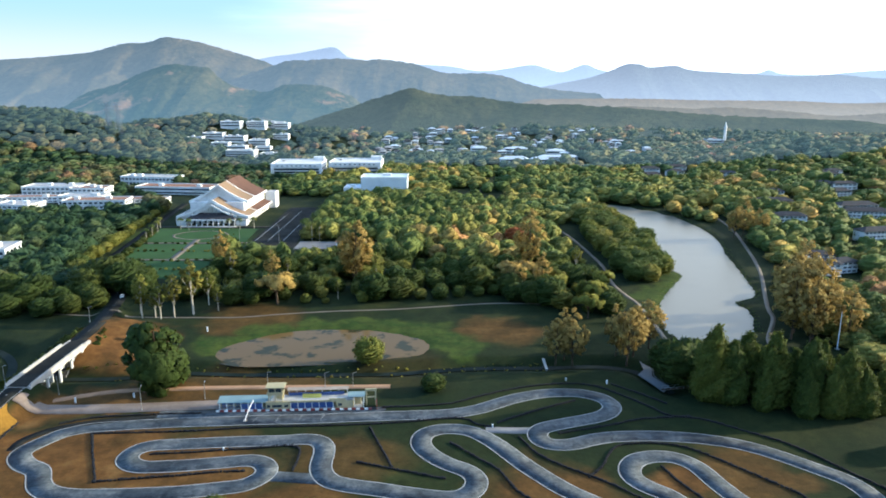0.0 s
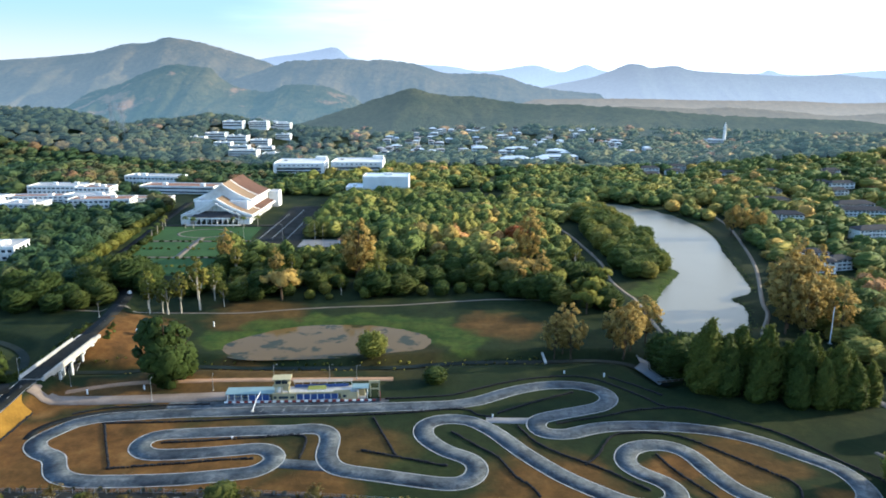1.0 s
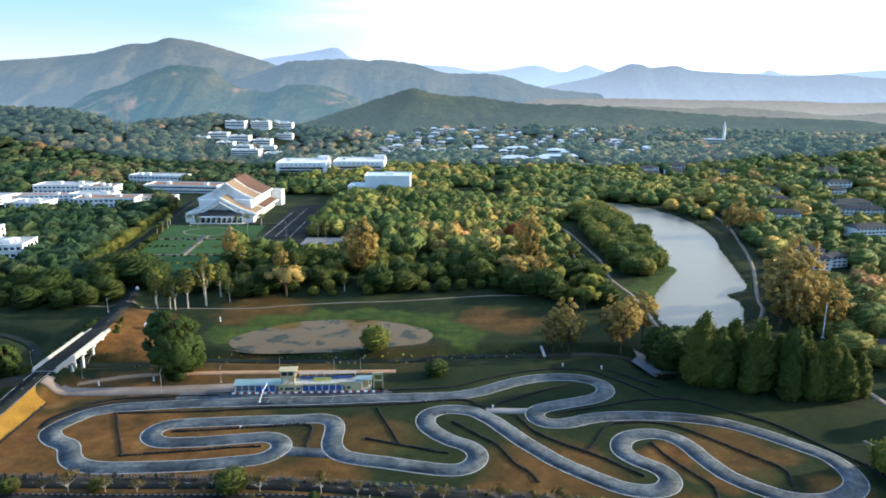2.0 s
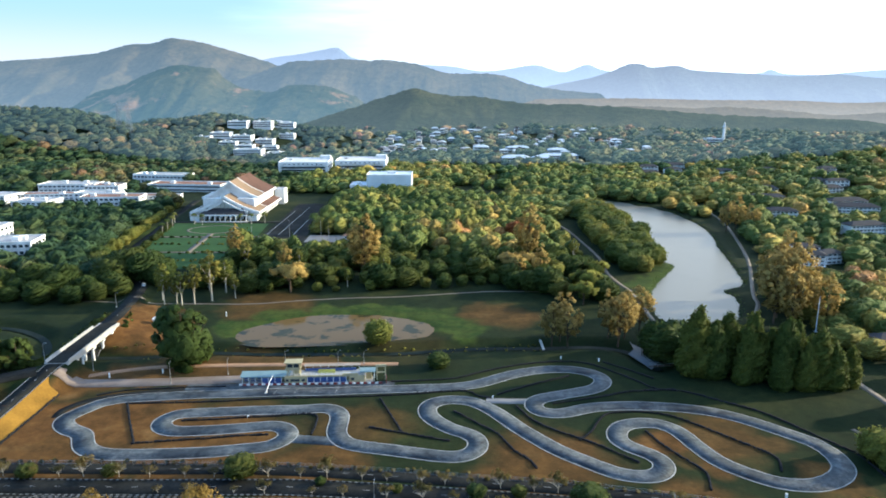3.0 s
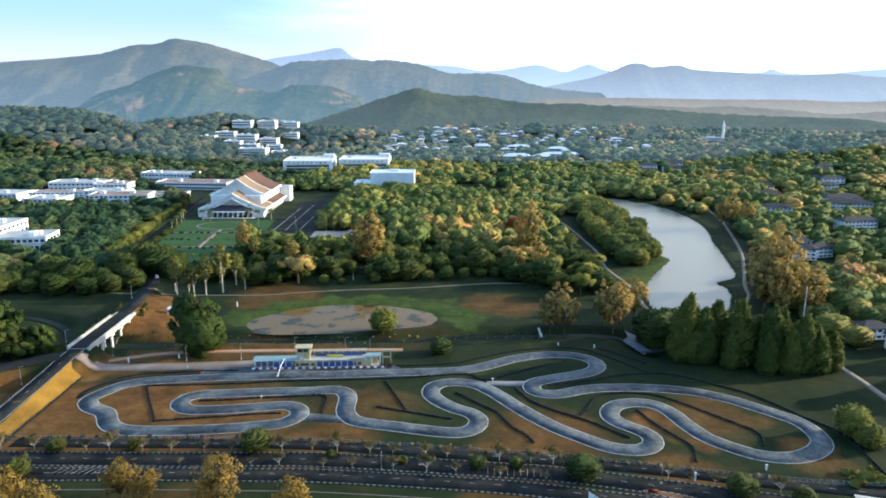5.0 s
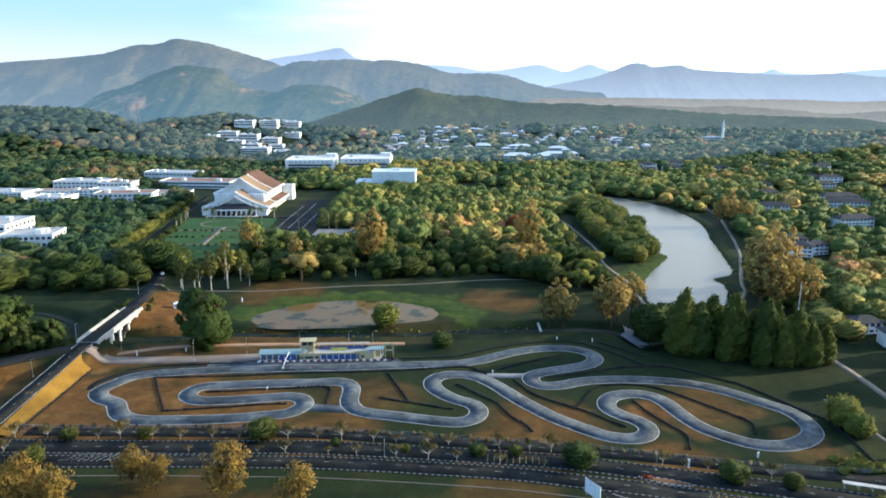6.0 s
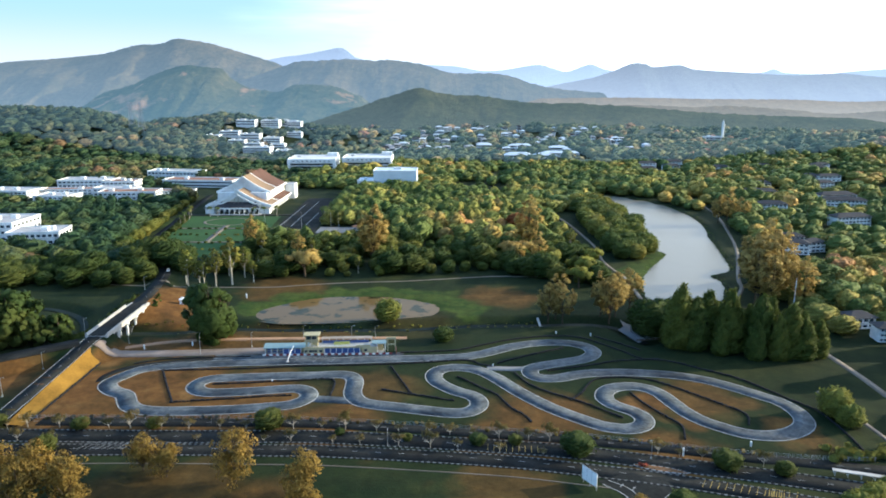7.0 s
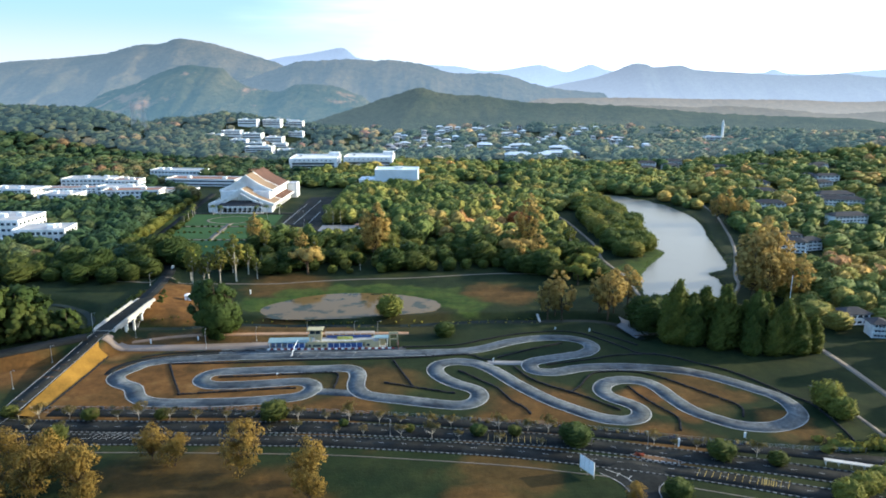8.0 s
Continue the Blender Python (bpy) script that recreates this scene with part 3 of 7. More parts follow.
road("path_east", spline([(142, 290), (145, 302), (160, 330), (166, 350), (192, 418), (210, 480), (228, 557), (235, 640)], 4.0), 1.1, -1.1, 0.05, PATH, "pale gravel track along the lake's far shore")
road("path_service", spline([(150, 262), (155.4, 238), (157, 215), (157, 189), (156, 150), (150, 120)], 3.0), 1.5, -1.5, 0.05, PATH, "pale dirt track beside the conifers")
road("path_field", spline([(133.5, 197), (135.8, 190.8), (136.6, 177.3), (137.7, 163.8), (138, 158)], 3.0), 0.9, -0.9, 0.05, PATH, "worn concrete path beside the circuit")
road("path_dirt", spline([(-140, 238), (-120, 246), (-90, 249), (-60, 250), (-20, 251)], 3.0), 1.70, -1.70, 0.07, worn("red_dirt", (0.36, 0.22, 0.13), 0.95, scale=0.2), "reddish dirt track behind the pit building")

# kerbs with black and white blocks
def kerb(name, line, off, label, step=0.9):
    nrm = sides_of(line)
    base = thing(name, (0, 0, 0), label=label, category="kerb", group="painted road kerbs", kind="structure")
    seg = np.r_[0, np.cumsum(np.linalg.norm(np.diff(line[:, :2], axis=0), axis=1))]
    total = seg[-1]
    white, black = Geo(), Geo()
    for k in range(int(total / step)):
        s0, s1 = k * step, (k + 1) * step - 0.04
        a, b = (np.array([np.interp(s, seg, line[:, c] + nrm[:, c] * off) for c in (0, 1)]) for s in (s0, s1))
        if abs(a[0]) > 175:
            continue
        d = (b - a) / np.linalg.norm(b - a)
        n = np.array([-d[1], d[0]]) * 0.16
        p = [a - n, b - n, b + n, a + n]
        g = white if k % 2 else black
        g.add([(*q, -0.1) for q in p] + [(*q, 0.24) for q in p], [(4, 5, 6, 7), (0, 1, 5, 4), (1, 2, 6, 5), (2, 3, 7, 6), (3, 0, 4, 7)])
    tagged(part("white_blocks", white, KERB_WHITE, base), "white painted kerb blocks", kind="stuff")
    tagged(part("black_blocks", black, BLACK, base), "black painted kerb blocks", kind="stuff")


kerb("kerb_1", NORTHWAY, 4.0, "black and white painted kerb beside the service road")
kerb("kerb_2", NORTHWAY, -3.7, "black and white painted kerb of the median")
kerb("kerb_3", SOUTHWAY, 2.75, "black and white painted kerb of the median")
kerb("kerb_4", SOUTHWAY, -3.85, "worn black and white kerb beside the sports field")


# ---- go-kart circuit ----
FRONT = [(-129.8, 203.1), (-128.6, 205.9), (-126.5, 209.6), (-123.8, 214.0), (-120.5, 216.0), (-116.1, 218.0), (-106.0, 219.6), (-95.8, 221.0), (-85.3, 222.1), (-74.7, 222.7), (-64.0, 223.6), (-53.3, 224.2), (-42.5, 224.8), (-31.7, 225.9), (-20.8, 226.8), (-9.9, 227.7), (1.1, 228.6), (7.7, 230.3), (13.4, 232.8), (19.3, 236.8), (25.3, 240.6), (31.3, 243.3), (36.1, 244.9), (40.9, 245.8), (47.9, 245.9), (52.4, 244.7), (56.5, 242.3), (58.7, 239.4), (59.7, 235.4), (58.4, 231.4), (54.8, 227.6), (50.0, 225.4), (44.3, 223.3), (37.9, 220.9), (32.9, 218.6), (30.7, 215.6), (30.6, 211.7), (32.7, 208.4), (37.7, 207.5), (41.8, 208.3), (46.3, 210.4)]
EAST = [(52.9, 212.6), (63.5, 213.6), (73.8, 213.2), (83.6, 211.6), (92.8, 208.6), (100.9, 203.4), (107.9, 196.8), (113.2, 191.4), (116.3, 188.1), (118.2, 182.7), (118.5, 177.9), (117.9, 174.0), (116.1, 170.6), (112.4, 167.2), (107.4, 164.6), (101.9, 163.6), (94.2, 165.1), (87.6, 169.9), (83.2, 174.4), (81.0, 178.0), (79.1, 183.2), (77.7, 187.4), (76.7, 191.8), (74.6, 196.7), (71.0, 199.9), (67.4, 201.0), (63.4, 200.7), (59.5, 199.4), (56.8, 197.0), (55.1, 193.7), (54.5, 189.6), (56.0, 186.4), (58.2, 183.8), (61.3, 181.5), (63.6, 178.9), (64.8, 176.1), (64.6, 172.9), (62.4, 169.5), (58.5, 167.8), (54.3, 168.1)]
MIDDLE = [(49.5, 169.7), (45.0, 173.1), (37.3, 179.8), (33.3, 183.9), (29.3, 189.0), (24.3, 195.9), (20.0, 202.9), (17.3, 207.4), (14.1, 211.6), (11.5, 214.5), (8.7, 216.7), (3.2, 218.1), (0.0, 217.9), (-4.0, 216.3), (-6.5, 213.4), (-7.2, 209.5), (-6.7, 206.7), (-5.0, 203.1), (-1.4, 198.7), (2.5, 195.3), (5.8, 193.5), (8.6, 190.8), (9.8, 187.3), (9.5, 184.2), (7.5, 180.7), (3.7, 178.5), (-0.9, 178.6), (-8.2, 180.1), (-17.5, 182.4), (-27.9, 184.8), (-32.5, 186.9), (-35.2, 190.5), (-36.5, 195.1), (-36.5, 200.7), (-37.2, 206.5), (-40.0, 210.2), (-44.5, 210.9), (-50.5, 209.9)]
WESTERN = [(-60.7, 209.4), (-70.8, 208.6), (-80.8, 207.6), (-90.7, 206.6), (-94.5, 204.7), (-96.1, 201.6), (-95.6, 198.0), (-93.0, 195.1), (-89.7, 193.8), (-86.2, 193.9), (-76.7, 194.8), (-63.7, 197.0), (-58.0, 197.9), (-54.2, 196.6), (-51.6, 192.9), (-52.1, 188.8), (-55.0, 185.2), (-57.2, 184.0), (-63.7, 182.6), (-72.4, 180.9), (-81.2, 179.9), (-90.1, 179.3), (-102.5, 179.0), (-108.9, 180.2), (-113.5, 183.2), (-116.3, 187.5), (-118.9, 191.9), (-124.6, 194.8), (-127.9, 197.8), (-129.7, 200.4)]
CIRCUIT = spline(FRONT + EAST + MIDDLE + WESTERN, 1.2, True)
for _ in range(3):
    CIRCUIT = (np.roll(CIRCUIT, 1, 0) + 2 * CIRCUIT + np.roll(CIRCUIT, -1, 0)) / 4
HALF = 3.35
road("road_circuit", CIRCUIT, HALF, -HALF, 0.10, TRACK, "winding blue-grey asphalt kart track with patches", closed=True)
for k, off in enumerate((HALF - 0.1, -HALF + 0.1)):
    strip = ribbon(CIRCUIT, off + 0.16, off - 0.16, 0.112, True, 0.05)
    tagged(part("trim_edge_line", strip, PAINT), "worn white edge line of the kart track", "line", kind="structure")
road("road_link", spline([(14, 217.5), (22, 217), (30, 217)], 2.0), 2.0, -2.0, 0.094, APRON, "short asphalt link between two track bends")
road("road_link", spline([(-51, 189.5), (-42, 188.4), (-35, 187.6)], 2.0), 2.6, -2.6, 0.094, TRACK, "short asphalt link between two track bends")
road("road_outer_lane", spline([(-133.5, 203), (-133.8, 209), (-130, 215), (-123, 219.5), (-112, 223), (-98, 225.5)], 1.5), 1.6, -1.6, 0.105, ROAD, "dark run-off strip outside the first bend")
road("road_paddock", spline([(-147.5, 230.5), (-140, 231), (-131, 231), (-120, 231.5), (-108, 232.5), (-92, 234), (-76, 235.5)], 2.0), 3.6, -3.4, 0.16, DIRT_APRON, "dusty worn paddock apron beside the pits")
road("road_pit_lane", spline([(-98, 227.6), (-76, 228.4), (-50, 229.3), (-20, 231.4)], 2.0), 2.6, -2.6, 0.09, TRACK, "asphalt pit lane in front of the garages")

TYRES = [
    [(-127.8, 220.4), (-118.9, 224.7), (-108.6, 226.4), (-98.0, 227.6), (-83.8, 228.3)],
    [(-114.2, 214.0), (-83.2, 215.8), (-62.7, 218.5), (-41.6, 219.7), (-20.3, 221.5), (-9.6, 223.1), (5.6, 225.4), (11.9, 220.7), (16.5, 219.6)],
    [(-113.4, 213.0), (-106.8, 200.1), (-99.1, 185.7)],
    [(-99.7, 185.7), (-93.0, 186.9), (-78.6, 189.0), (-65.9, 191.2), (-58.3, 191.7)],
    [(-89.6, 201.2), (-78.9, 202.2), (-69.3, 203.6), (-60.0, 204.6)],
    [(-60.0, 204.6), (-45.5, 205.7), (-44.0, 192.2)],
    [(-24.4, 218.9), (-19.0, 204.5), (-14.9, 193.7)],
    [(-25.7, 197.0), (-14.9, 193.3), (-6.5, 190.5), (0.5, 188.2)],
    [(2.4, 208.9), (11.0, 199.1), (16.5, 192.8), (20.4, 182.9), (24.4, 177.4), (26.5, 172.2)],
    [(24.5, 212.9), (29.1, 202.3), (36.0, 195.0), (42.8, 189.8), (49.2, 184.4), (57.7, 175.6)],
    [(42.3, 189.0), (47.6, 195.2), (50.8, 201.6), (55.0, 207.1), (60.6, 208.6), (68.9, 208.6), (76.4, 206.0), (82.2, 200.6), (87.8, 194.3), (94.4, 186.7), (99.3, 180.7), (100.1, 176.4), (98.1, 171.1)],
    [(65.1, 195.2), (67.0, 188.4), (71.4, 178.6), (74.3, 173.7), (75.8, 169.3), (74.0, 161.2)],
    [(18.4, 222.3), (27.6, 228.3), (37.1, 233.9), (47.0, 239.2)],
    [(37.8, 215.0), (45.6, 217.5), (56.9, 221.2), (66.3, 224.9), (77.6, 226.6), (84.3, 227.2)],
    [(-21.2, 233.3), (1.2, 236.3), (12.8, 242.3), (24.9, 248.5), (37.2, 252.4), (49.3, 253.8), (58.3, 250.7), (66.0, 242.8), (73.0, 234.2), (77.9, 227.7), (88.0, 225.1), (98.2, 217.5), (109.2, 208.5), (117.3, 195.8), (122.4, 187.0), (126.2, 180.2), (127, 165), (126, 152)],
    [(63.6, 253.3), (71.4, 245.9), (79.4, 237.1)],
    [(-141.2, 172), (-141.3, 184), (-141.6, 202), (-142.1, 220.6)],
]


def tyre_row(points, rnd):
    line = spline(points, 0.64)
    g = Geo()
    for x, y in line:
        z, r, h = 0.0, 0.36 * rnd.uniform(0.9, 1.15), rnd.choice((0.4, 0.55, 0.55, 0.7))
        x, y = x + rnd.uniform(-0.12, 0.12), y + rnd.uniform(-0.12, 0.12)
        a = rnd.uniform(0, 1)
        ring = [(x + r * math.cos(a + k * math.tau / 7), y + r * math.sin(a + k * math.tau / 7)) for k in range(7)]
        top = [(x + 0.7 * r * math.cos(a + k * math.tau / 7), y + 0.7 * r * math.sin(a + k * math.tau / 7)) for k in range(7)]
        v = [(p, q, z - 0.1) for p, q in ring] + [(p, q, z + h * 0.85) for p, q in ring] + [(p, q, z + h) for p, q in top]
        f = [(k, (k + 1) % 7, 7 + (k + 1) % 7, 7 + k) for k in range(7)] + [(7 + k, 7 + (k + 1) % 7, 14 + (k + 1) % 7, 14 + k) for k in range(7)] + [tuple(range(14, 21))]
        g.add(v, f)
    ob = part("tyre_barrier", g, DARK)
    tagged(ob, "low barrier of stacked black tyres on the grass", "tyre barrier", "tyre barriers of the circuit", "stuff")


rnd = random.Random(5)
for row in TYRES:
    tyre_row(row, rnd)


# the mown bank beside the avenue
BANK = worn("sun_dried_yellow_grass", (0.25, 0.138, 0.020), 0.95, scale=0.12, amount=0.55, fine=1.2)
bank_line = spline([(-147.9, 168), (-147.9, 188), (-147.8, 211), (-147.8, 225)], 1.5)
rows = []
for k in range(9):
    u = k / 8
    q = bank_line.copy()
    q[:, 0] += u * 6.0 * (0.4 + 0.6 * np.clip((227 - q[:, 1]) / 6, 0, 1) ** 0.5)
    rows.append(np.c_[q, (road_level(q[:, 1]) + 0.12) * (1 - u) ** 1.15 + 0.10])
m = len(bank_line)
f = [(k * m + i, (k + 1) * m + i, (k + 1) * m + i + 1, k * m + i + 1) for k in range(8) for i in range(m - 1)]
tagged(part("ground_bank", raw_mesh("bank", np.concatenate(rows), np.array(f)), BANK), "bright yellow sun-dried grass bank beside the avenue", "ground", kind="structure")


# ---- trees ----
def ball():
    t = (1 + 5 ** 0.5) / 2
    v = np.array([(-1, t, 0), (1, t, 0), (-1, -t, 0), (1, -t, 0), (0, -1, t), (0, 1, t), (0, -1, -t), (0, 1, -t), (t, 0, -1), (t, 0, 1), (-t, 0, -1), (-t, 0, 1)], float)
    f = np.array([(0, 11, 5), (0, 5, 1), (0, 1, 7), (0, 7, 10), (0, 10, 11), (1, 5, 9), (5, 11, 4), (11, 10, 2), (10, 7, 6), (7, 1, 8), (3, 9, 4), (3, 4, 2), (3, 2, 6), (3, 6, 8), (3, 8, 9), (4, 9, 5), (2, 4, 11), (6, 2, 10), (8, 6, 7), (9, 8, 1)])
    return v / np.linalg.norm(v[0]), f


BALL = ball()


def leaves(rng, centres, radii, per, size, up=0.25, core=0.0):
    """Clumps of foliage: an uneven inner mass where the crown is dense, and small bent leaf sprays all round it."""
    n = len(centres)
    mid = centres.mean(0)
    vs, fs, ns, count = [], [], [], 0
    if core > 0:
        bv, bf = BALL
        nb = len(bv)
        k = rng.uniform(0.72, 1.25, (n, nb, 1))
        rot = rng.uniform(0, 6.28, n)
        ca, sa = np.cos(rot)[:, None], np.sin(rot)[:, None]
        d0 = np.stack([bv[None, :, 0] * ca - bv[None, :, 1] * sa, bv[None, :, 0] * sa + bv[None, :, 1] * ca, np.repeat(bv[None, :, 2], n, 0)], 2)
        v = centres[:, None] + d0 * k * radii[:, None, None] * core * np.array([1, 1, 0.8])
        out = v - mid
        out /= np.maximum(1e-6, np.linalg.norm(out, axis=2))[..., None]
        nr = d0 * 0.30 + out * 1.0
        vs.append(v.reshape(-1, 3))
        ns.append(nr.reshape(-1, 3))
        fs.append((bf[None] + nb * np.arange(n)[:, None, None]).reshape(-1, 3))
        count = nb * n
    if per:
        c = np.repeat(centres, per, 0)
        r = np.repeat(radii, per)[:, None]
        d = rng.normal(size=(n * per, 3))
        d[:, 2] += up
        d /= np.linalg.norm(d, axis=1)[:, None]
        p = c + d * r * rng.uniform(0.75, 1.15, (n * per, 1)) * np.array([1, 1, 0.8])
        nrm = d + rng.normal(size=d.shape) * 0.45
        nrm /= np.linalg.norm(nrm, axis=1)[:, None]
        a = np.cross(nrm, rng.normal(size=d.shape))
        a /= np.maximum(1e-6, np.linalg.norm(a, axis=1))[:, None]
        b = np.cross(nrm, a)
        s = size * rng.uniform(0.6, 1.35, (n * per, 1))
        v = np.stack([p - a * s - b * s * 0.6, p + a * s - b * s * 0.55 + nrm * s * 0.2, p + a * s * 0.9 + b * s * 0.65, p - a * s * 0.95 + b * s * 0.6 + nrm * s * 0.15], 1).reshape(-1, 3)
        q = np.arange(len(v)).reshape(-1, 4)
        out = p - mid
        out /= np.maximum(1e-6, np.linalg.norm(out, axis=1))[:, None]
        nr = d * 0.32 + out * 0.95 + nrm * 0.25
        vs.append(v)
        ns.append(np.repeat(nr, 4, 0))
        fs.append(np.concatenate([q[:, [0, 1, 2]], q[:, [0, 2, 3]]]) + count)
    nr = np.concatenate(ns)
    nr /= np.linalg.norm(nr, axis=1)[:, None]
    return np.concatenate(vs), np.concatenate(fs), nr


def leaf_mesh(name, v, f, n):
    """Foliage that takes the light as the round clumps it belongs to."""
    me = raw_mesh(name, v, f)
    me.polygons.foreach_set("use_smooth", np.ones(len(f), bool))
    me.normals_split_custom_set_from_vertices(n)
    return me


def crown_points(rng, shape, n, w, lo, hi):
    """Centres of the leaf clumps of a crown that is w wide, from lo to hi, and their radii."""
    pts, rad = [], []
    h = hi - lo
    if shape in ("flat", "full"):
        # several limbs, each with a rounded head of its own
        lobes = []
        count = {"flat": 8, "full": 11}[shape]
        for k in range(count):
            a = k * math.tau / (count - 1) + rng.uniform(-0.5, 0.5)
            far = 0.0 if k == 0 else rng.uniform(0.38, 0.62)
            up = 0.66 if k == 0 else rng.uniform(0.30, 0.66)
            if shape == "full" and k > 5:
                up, far = rng.uniform(0.14, 0.3), 0.5
            if shape == "flat":
                up = rng.uniform(0.55, 0.75)
            lobes.append((math.cos(a) * far * w / 2, math.sin(a) * far * w / 2, lo + up * h, w / 2 * rng.uniform(0.40, 0.62)))
        while len(pts) < n:
            x, y, z, r = lobes[int(rng.integers(0, count))]
            d = rng.normal(size=3)
            d[2] += 0.35
            d /= np.linalg.norm(d)
            flat = 0.34 if shape == "flat" else min(1.0, 0.36 * h / r)
            pts.append((x + d[0] * r * 0.85, y + d[1] * r * 0.85, z + d[2] * r * flat))
            rad.append(0.098 * w * rng.uniform(0.7, 1.3))
        return np.array(pts), np.array(rad)
    while len(pts) < n:
        p = rng.uniform(-1, 1, 3)
        q = (p[2] + 1) / 2
        k = (0.45 + 0.55 * math.sin(math.pi * min(1, q * 1.15))) * (1 if q < 0.9 else 0.6)
        m = math.hypot(p[0], p[1])
        if m > k or (m < 0.5 * k and rng.random() < 0.9 and q < 0.85):
            continue
        pts.append((p[0] * w / 2, p[1] * w / 2, lo + q * h))
        rad.append(0.088 * w * rng.uniform(0.7, 1.25))
    return np.array(pts), np.array(rad)


def outline(shape, q):
    """Half-width of a crown over its height, both from 0 to 1."""
    if shape == "cone":
        return (1 - q ** 2.3) ** 0.75 * np.minimum(1, q * 2.2 + 0.72)
    if shape == "tall":
        return np.sqrt(np.clip(1 - np.abs((q - 0.45) / 0.55) ** 2.4, 0, 1)) * (1 - 0.25 * q)
    low = 0.40 if shape == "dome" else 0.50
    top = np.sqrt(np.clip(1 - ((q - low) / (1 - low)) ** 2, 0, 1))
    return np.where(q > low, top, np.sqrt(np.clip(1 - 0.62 * ((low - q) / low) ** 2, 0, 1)))


def crown_mass(rng, shape, w, lo, hi, rings, spokes, sprays, size, lump=0.56):
    """A billowing crown: one uneven inner mass with rounded lobes, set all over with bent leaf sprays."""
    h = hi - lo
    ks = rng.normal(size=(5, 3)) * np.array([[3.2], [3.8], [5.0], [8.0], [12.0]])
    ph = rng.uniform(0, 6.28, 5)
    amp = np.array([0.28, 0.27, 0.24, 0.18, 0.12])
    lean = rng.normal(size=2) * 0.06 * w

    def place(a, q):
        k = outline(shape, q)
        d = np.stack([np.cos(a) * k, np.sin(a) * k, q * 2.0 - 0.8], -1)
        b = (np.abs(np.sin(d @ ks.T + ph)) * amp).sum(-1)
        r = k * (1 - 0.62 * lump + lump * b * 1.25)
        return np.stack([np.cos(a) * r * w / 2 + lean[0] * q, np.sin(a) * r * w / 2 + lean[1] * q, lo + h * (q * (1 - 0.35 * lump + 0.55 * lump * b))], -1)

    def facing(a, q):
        e = 0.02
        n = np.cross(place(a + e, q) - place(a - e, q), place(a, np.minimum(q + e, 1)) - place(a, np.maximum(q - e, 0)))
        return n / np.maximum(1e-9, np.linalg.norm(n, axis=-1))[..., None]

    qs = np.repeat(np.linspace(0, 0.985, rings), spokes)
    an = np.tile(np.arange(spokes) * math.tau / spokes, rings) + np.repeat(np.arange(rings) * 0.5 * math.tau / spokes, spokes)
    v, nr = place(an, qs), facing(an, qs)
    i = np.arange(rings * spokes).reshape(rings, spokes)
    j = np.roll(i, -1, 1)
    f = np.concatenate([np.stack([i[:-1], j[:-1], j[1:]], -1).reshape(-1, 3), np.stack([i[:-1], j[1:], i[1:]], -1).reshape(-1, 3), np.stack([i[-1, :-2] * 0 + i[-1, 0], i[-1, 1:-1], i[-1, 2:]], -1)])
    u = rng.uniform(0, 1, sprays * 3)
    u = u[rng.uniform(0, 1, sprays * 3) < 0.25 + outline(shape, u)][:sprays]
    b = rng.uniform(0, math.tau, len(u))
    p, d = place(b, u), facing(b, u)
    p = p + d * rng.uniform(-0.3, 1.0, (len(u), 1)) ** 3 * size * 3.2
    t = d + np.array([0, 0, 0.35]) + rng.normal(size=d.shape) * 0.8
    t /= np.linalg.norm(t, axis=1)[:, None]
    x = np.cross(t, rng.normal(size=d.shape))
    x /= np.maximum(1e-6, np.linalg.norm(x, axis=1))[:, None]
    y = np.cross(t, x)
    z = size * rng.uniform(0.55, 1.3, (len(u), 1))
    q4 = np.stack([p - x * z - y * z * 0.6, p + x * z - y * z * 0.55 + t * z * 0.25, p + x * z * 0.9 + y * z * 0.65, p - x * z * 0.95 + y * z * 0.6 + t * z * 0.2], 1).reshape(-1, 3)
    o = np.arange(len(q4)).reshape(-1, 4) + len(v)
    n4 = d * 0.62 + t * 0.55
    n4 /= np.linalg.norm(n4, axis=1)[:, None]
    return np.concatenate([v, q4]), np.concatenate([f, o[:, [0, 1, 2]], o[:, [0, 2, 3]]]), np.concatenate([nr, np.repeat(n4, 4, 0)])


def trunk_geo(rng, tall, thick, lo, w, limbs=5):
    g = Geo()
    lean = rng.normal(size=2) * 0.03 * tall
    top = (lean[0], lean[1], tall * 0.85)
    g.tube([(0, 0, -0.4), (lean[0] * 0.2, lean[1] * 0.2, lo * 0.5), (lean[0] * 0.5, lean[1] * 0.5, lo), top], [thick * 1.25, thick, thick * 0.8, thick * 0.25], 7)
    for k in range(limbs):
        a = k * math.tau / limbs + rng.uniform(-0.4, 0.4)
        z0 = lo * rng.uniform(0.75, 1.1)
        r = w * rng.uniform(0.25, 0.42)
        z1 = z0 + (tall - z0) * rng.uniform(0.4, 0.75)
        g.tube([(lean[0] * 0.4, lean[1] * 0.4, z0), (math.cos(a) * r * 0.5, math.sin(a) * r * 0.5, (z0 + z1) / 2 + 0.3), (math.cos(a) * r, math.sin(a) * r, z1)], [thick * 0.5, thick * 0.35, thick * 0.12], 5)
    return g


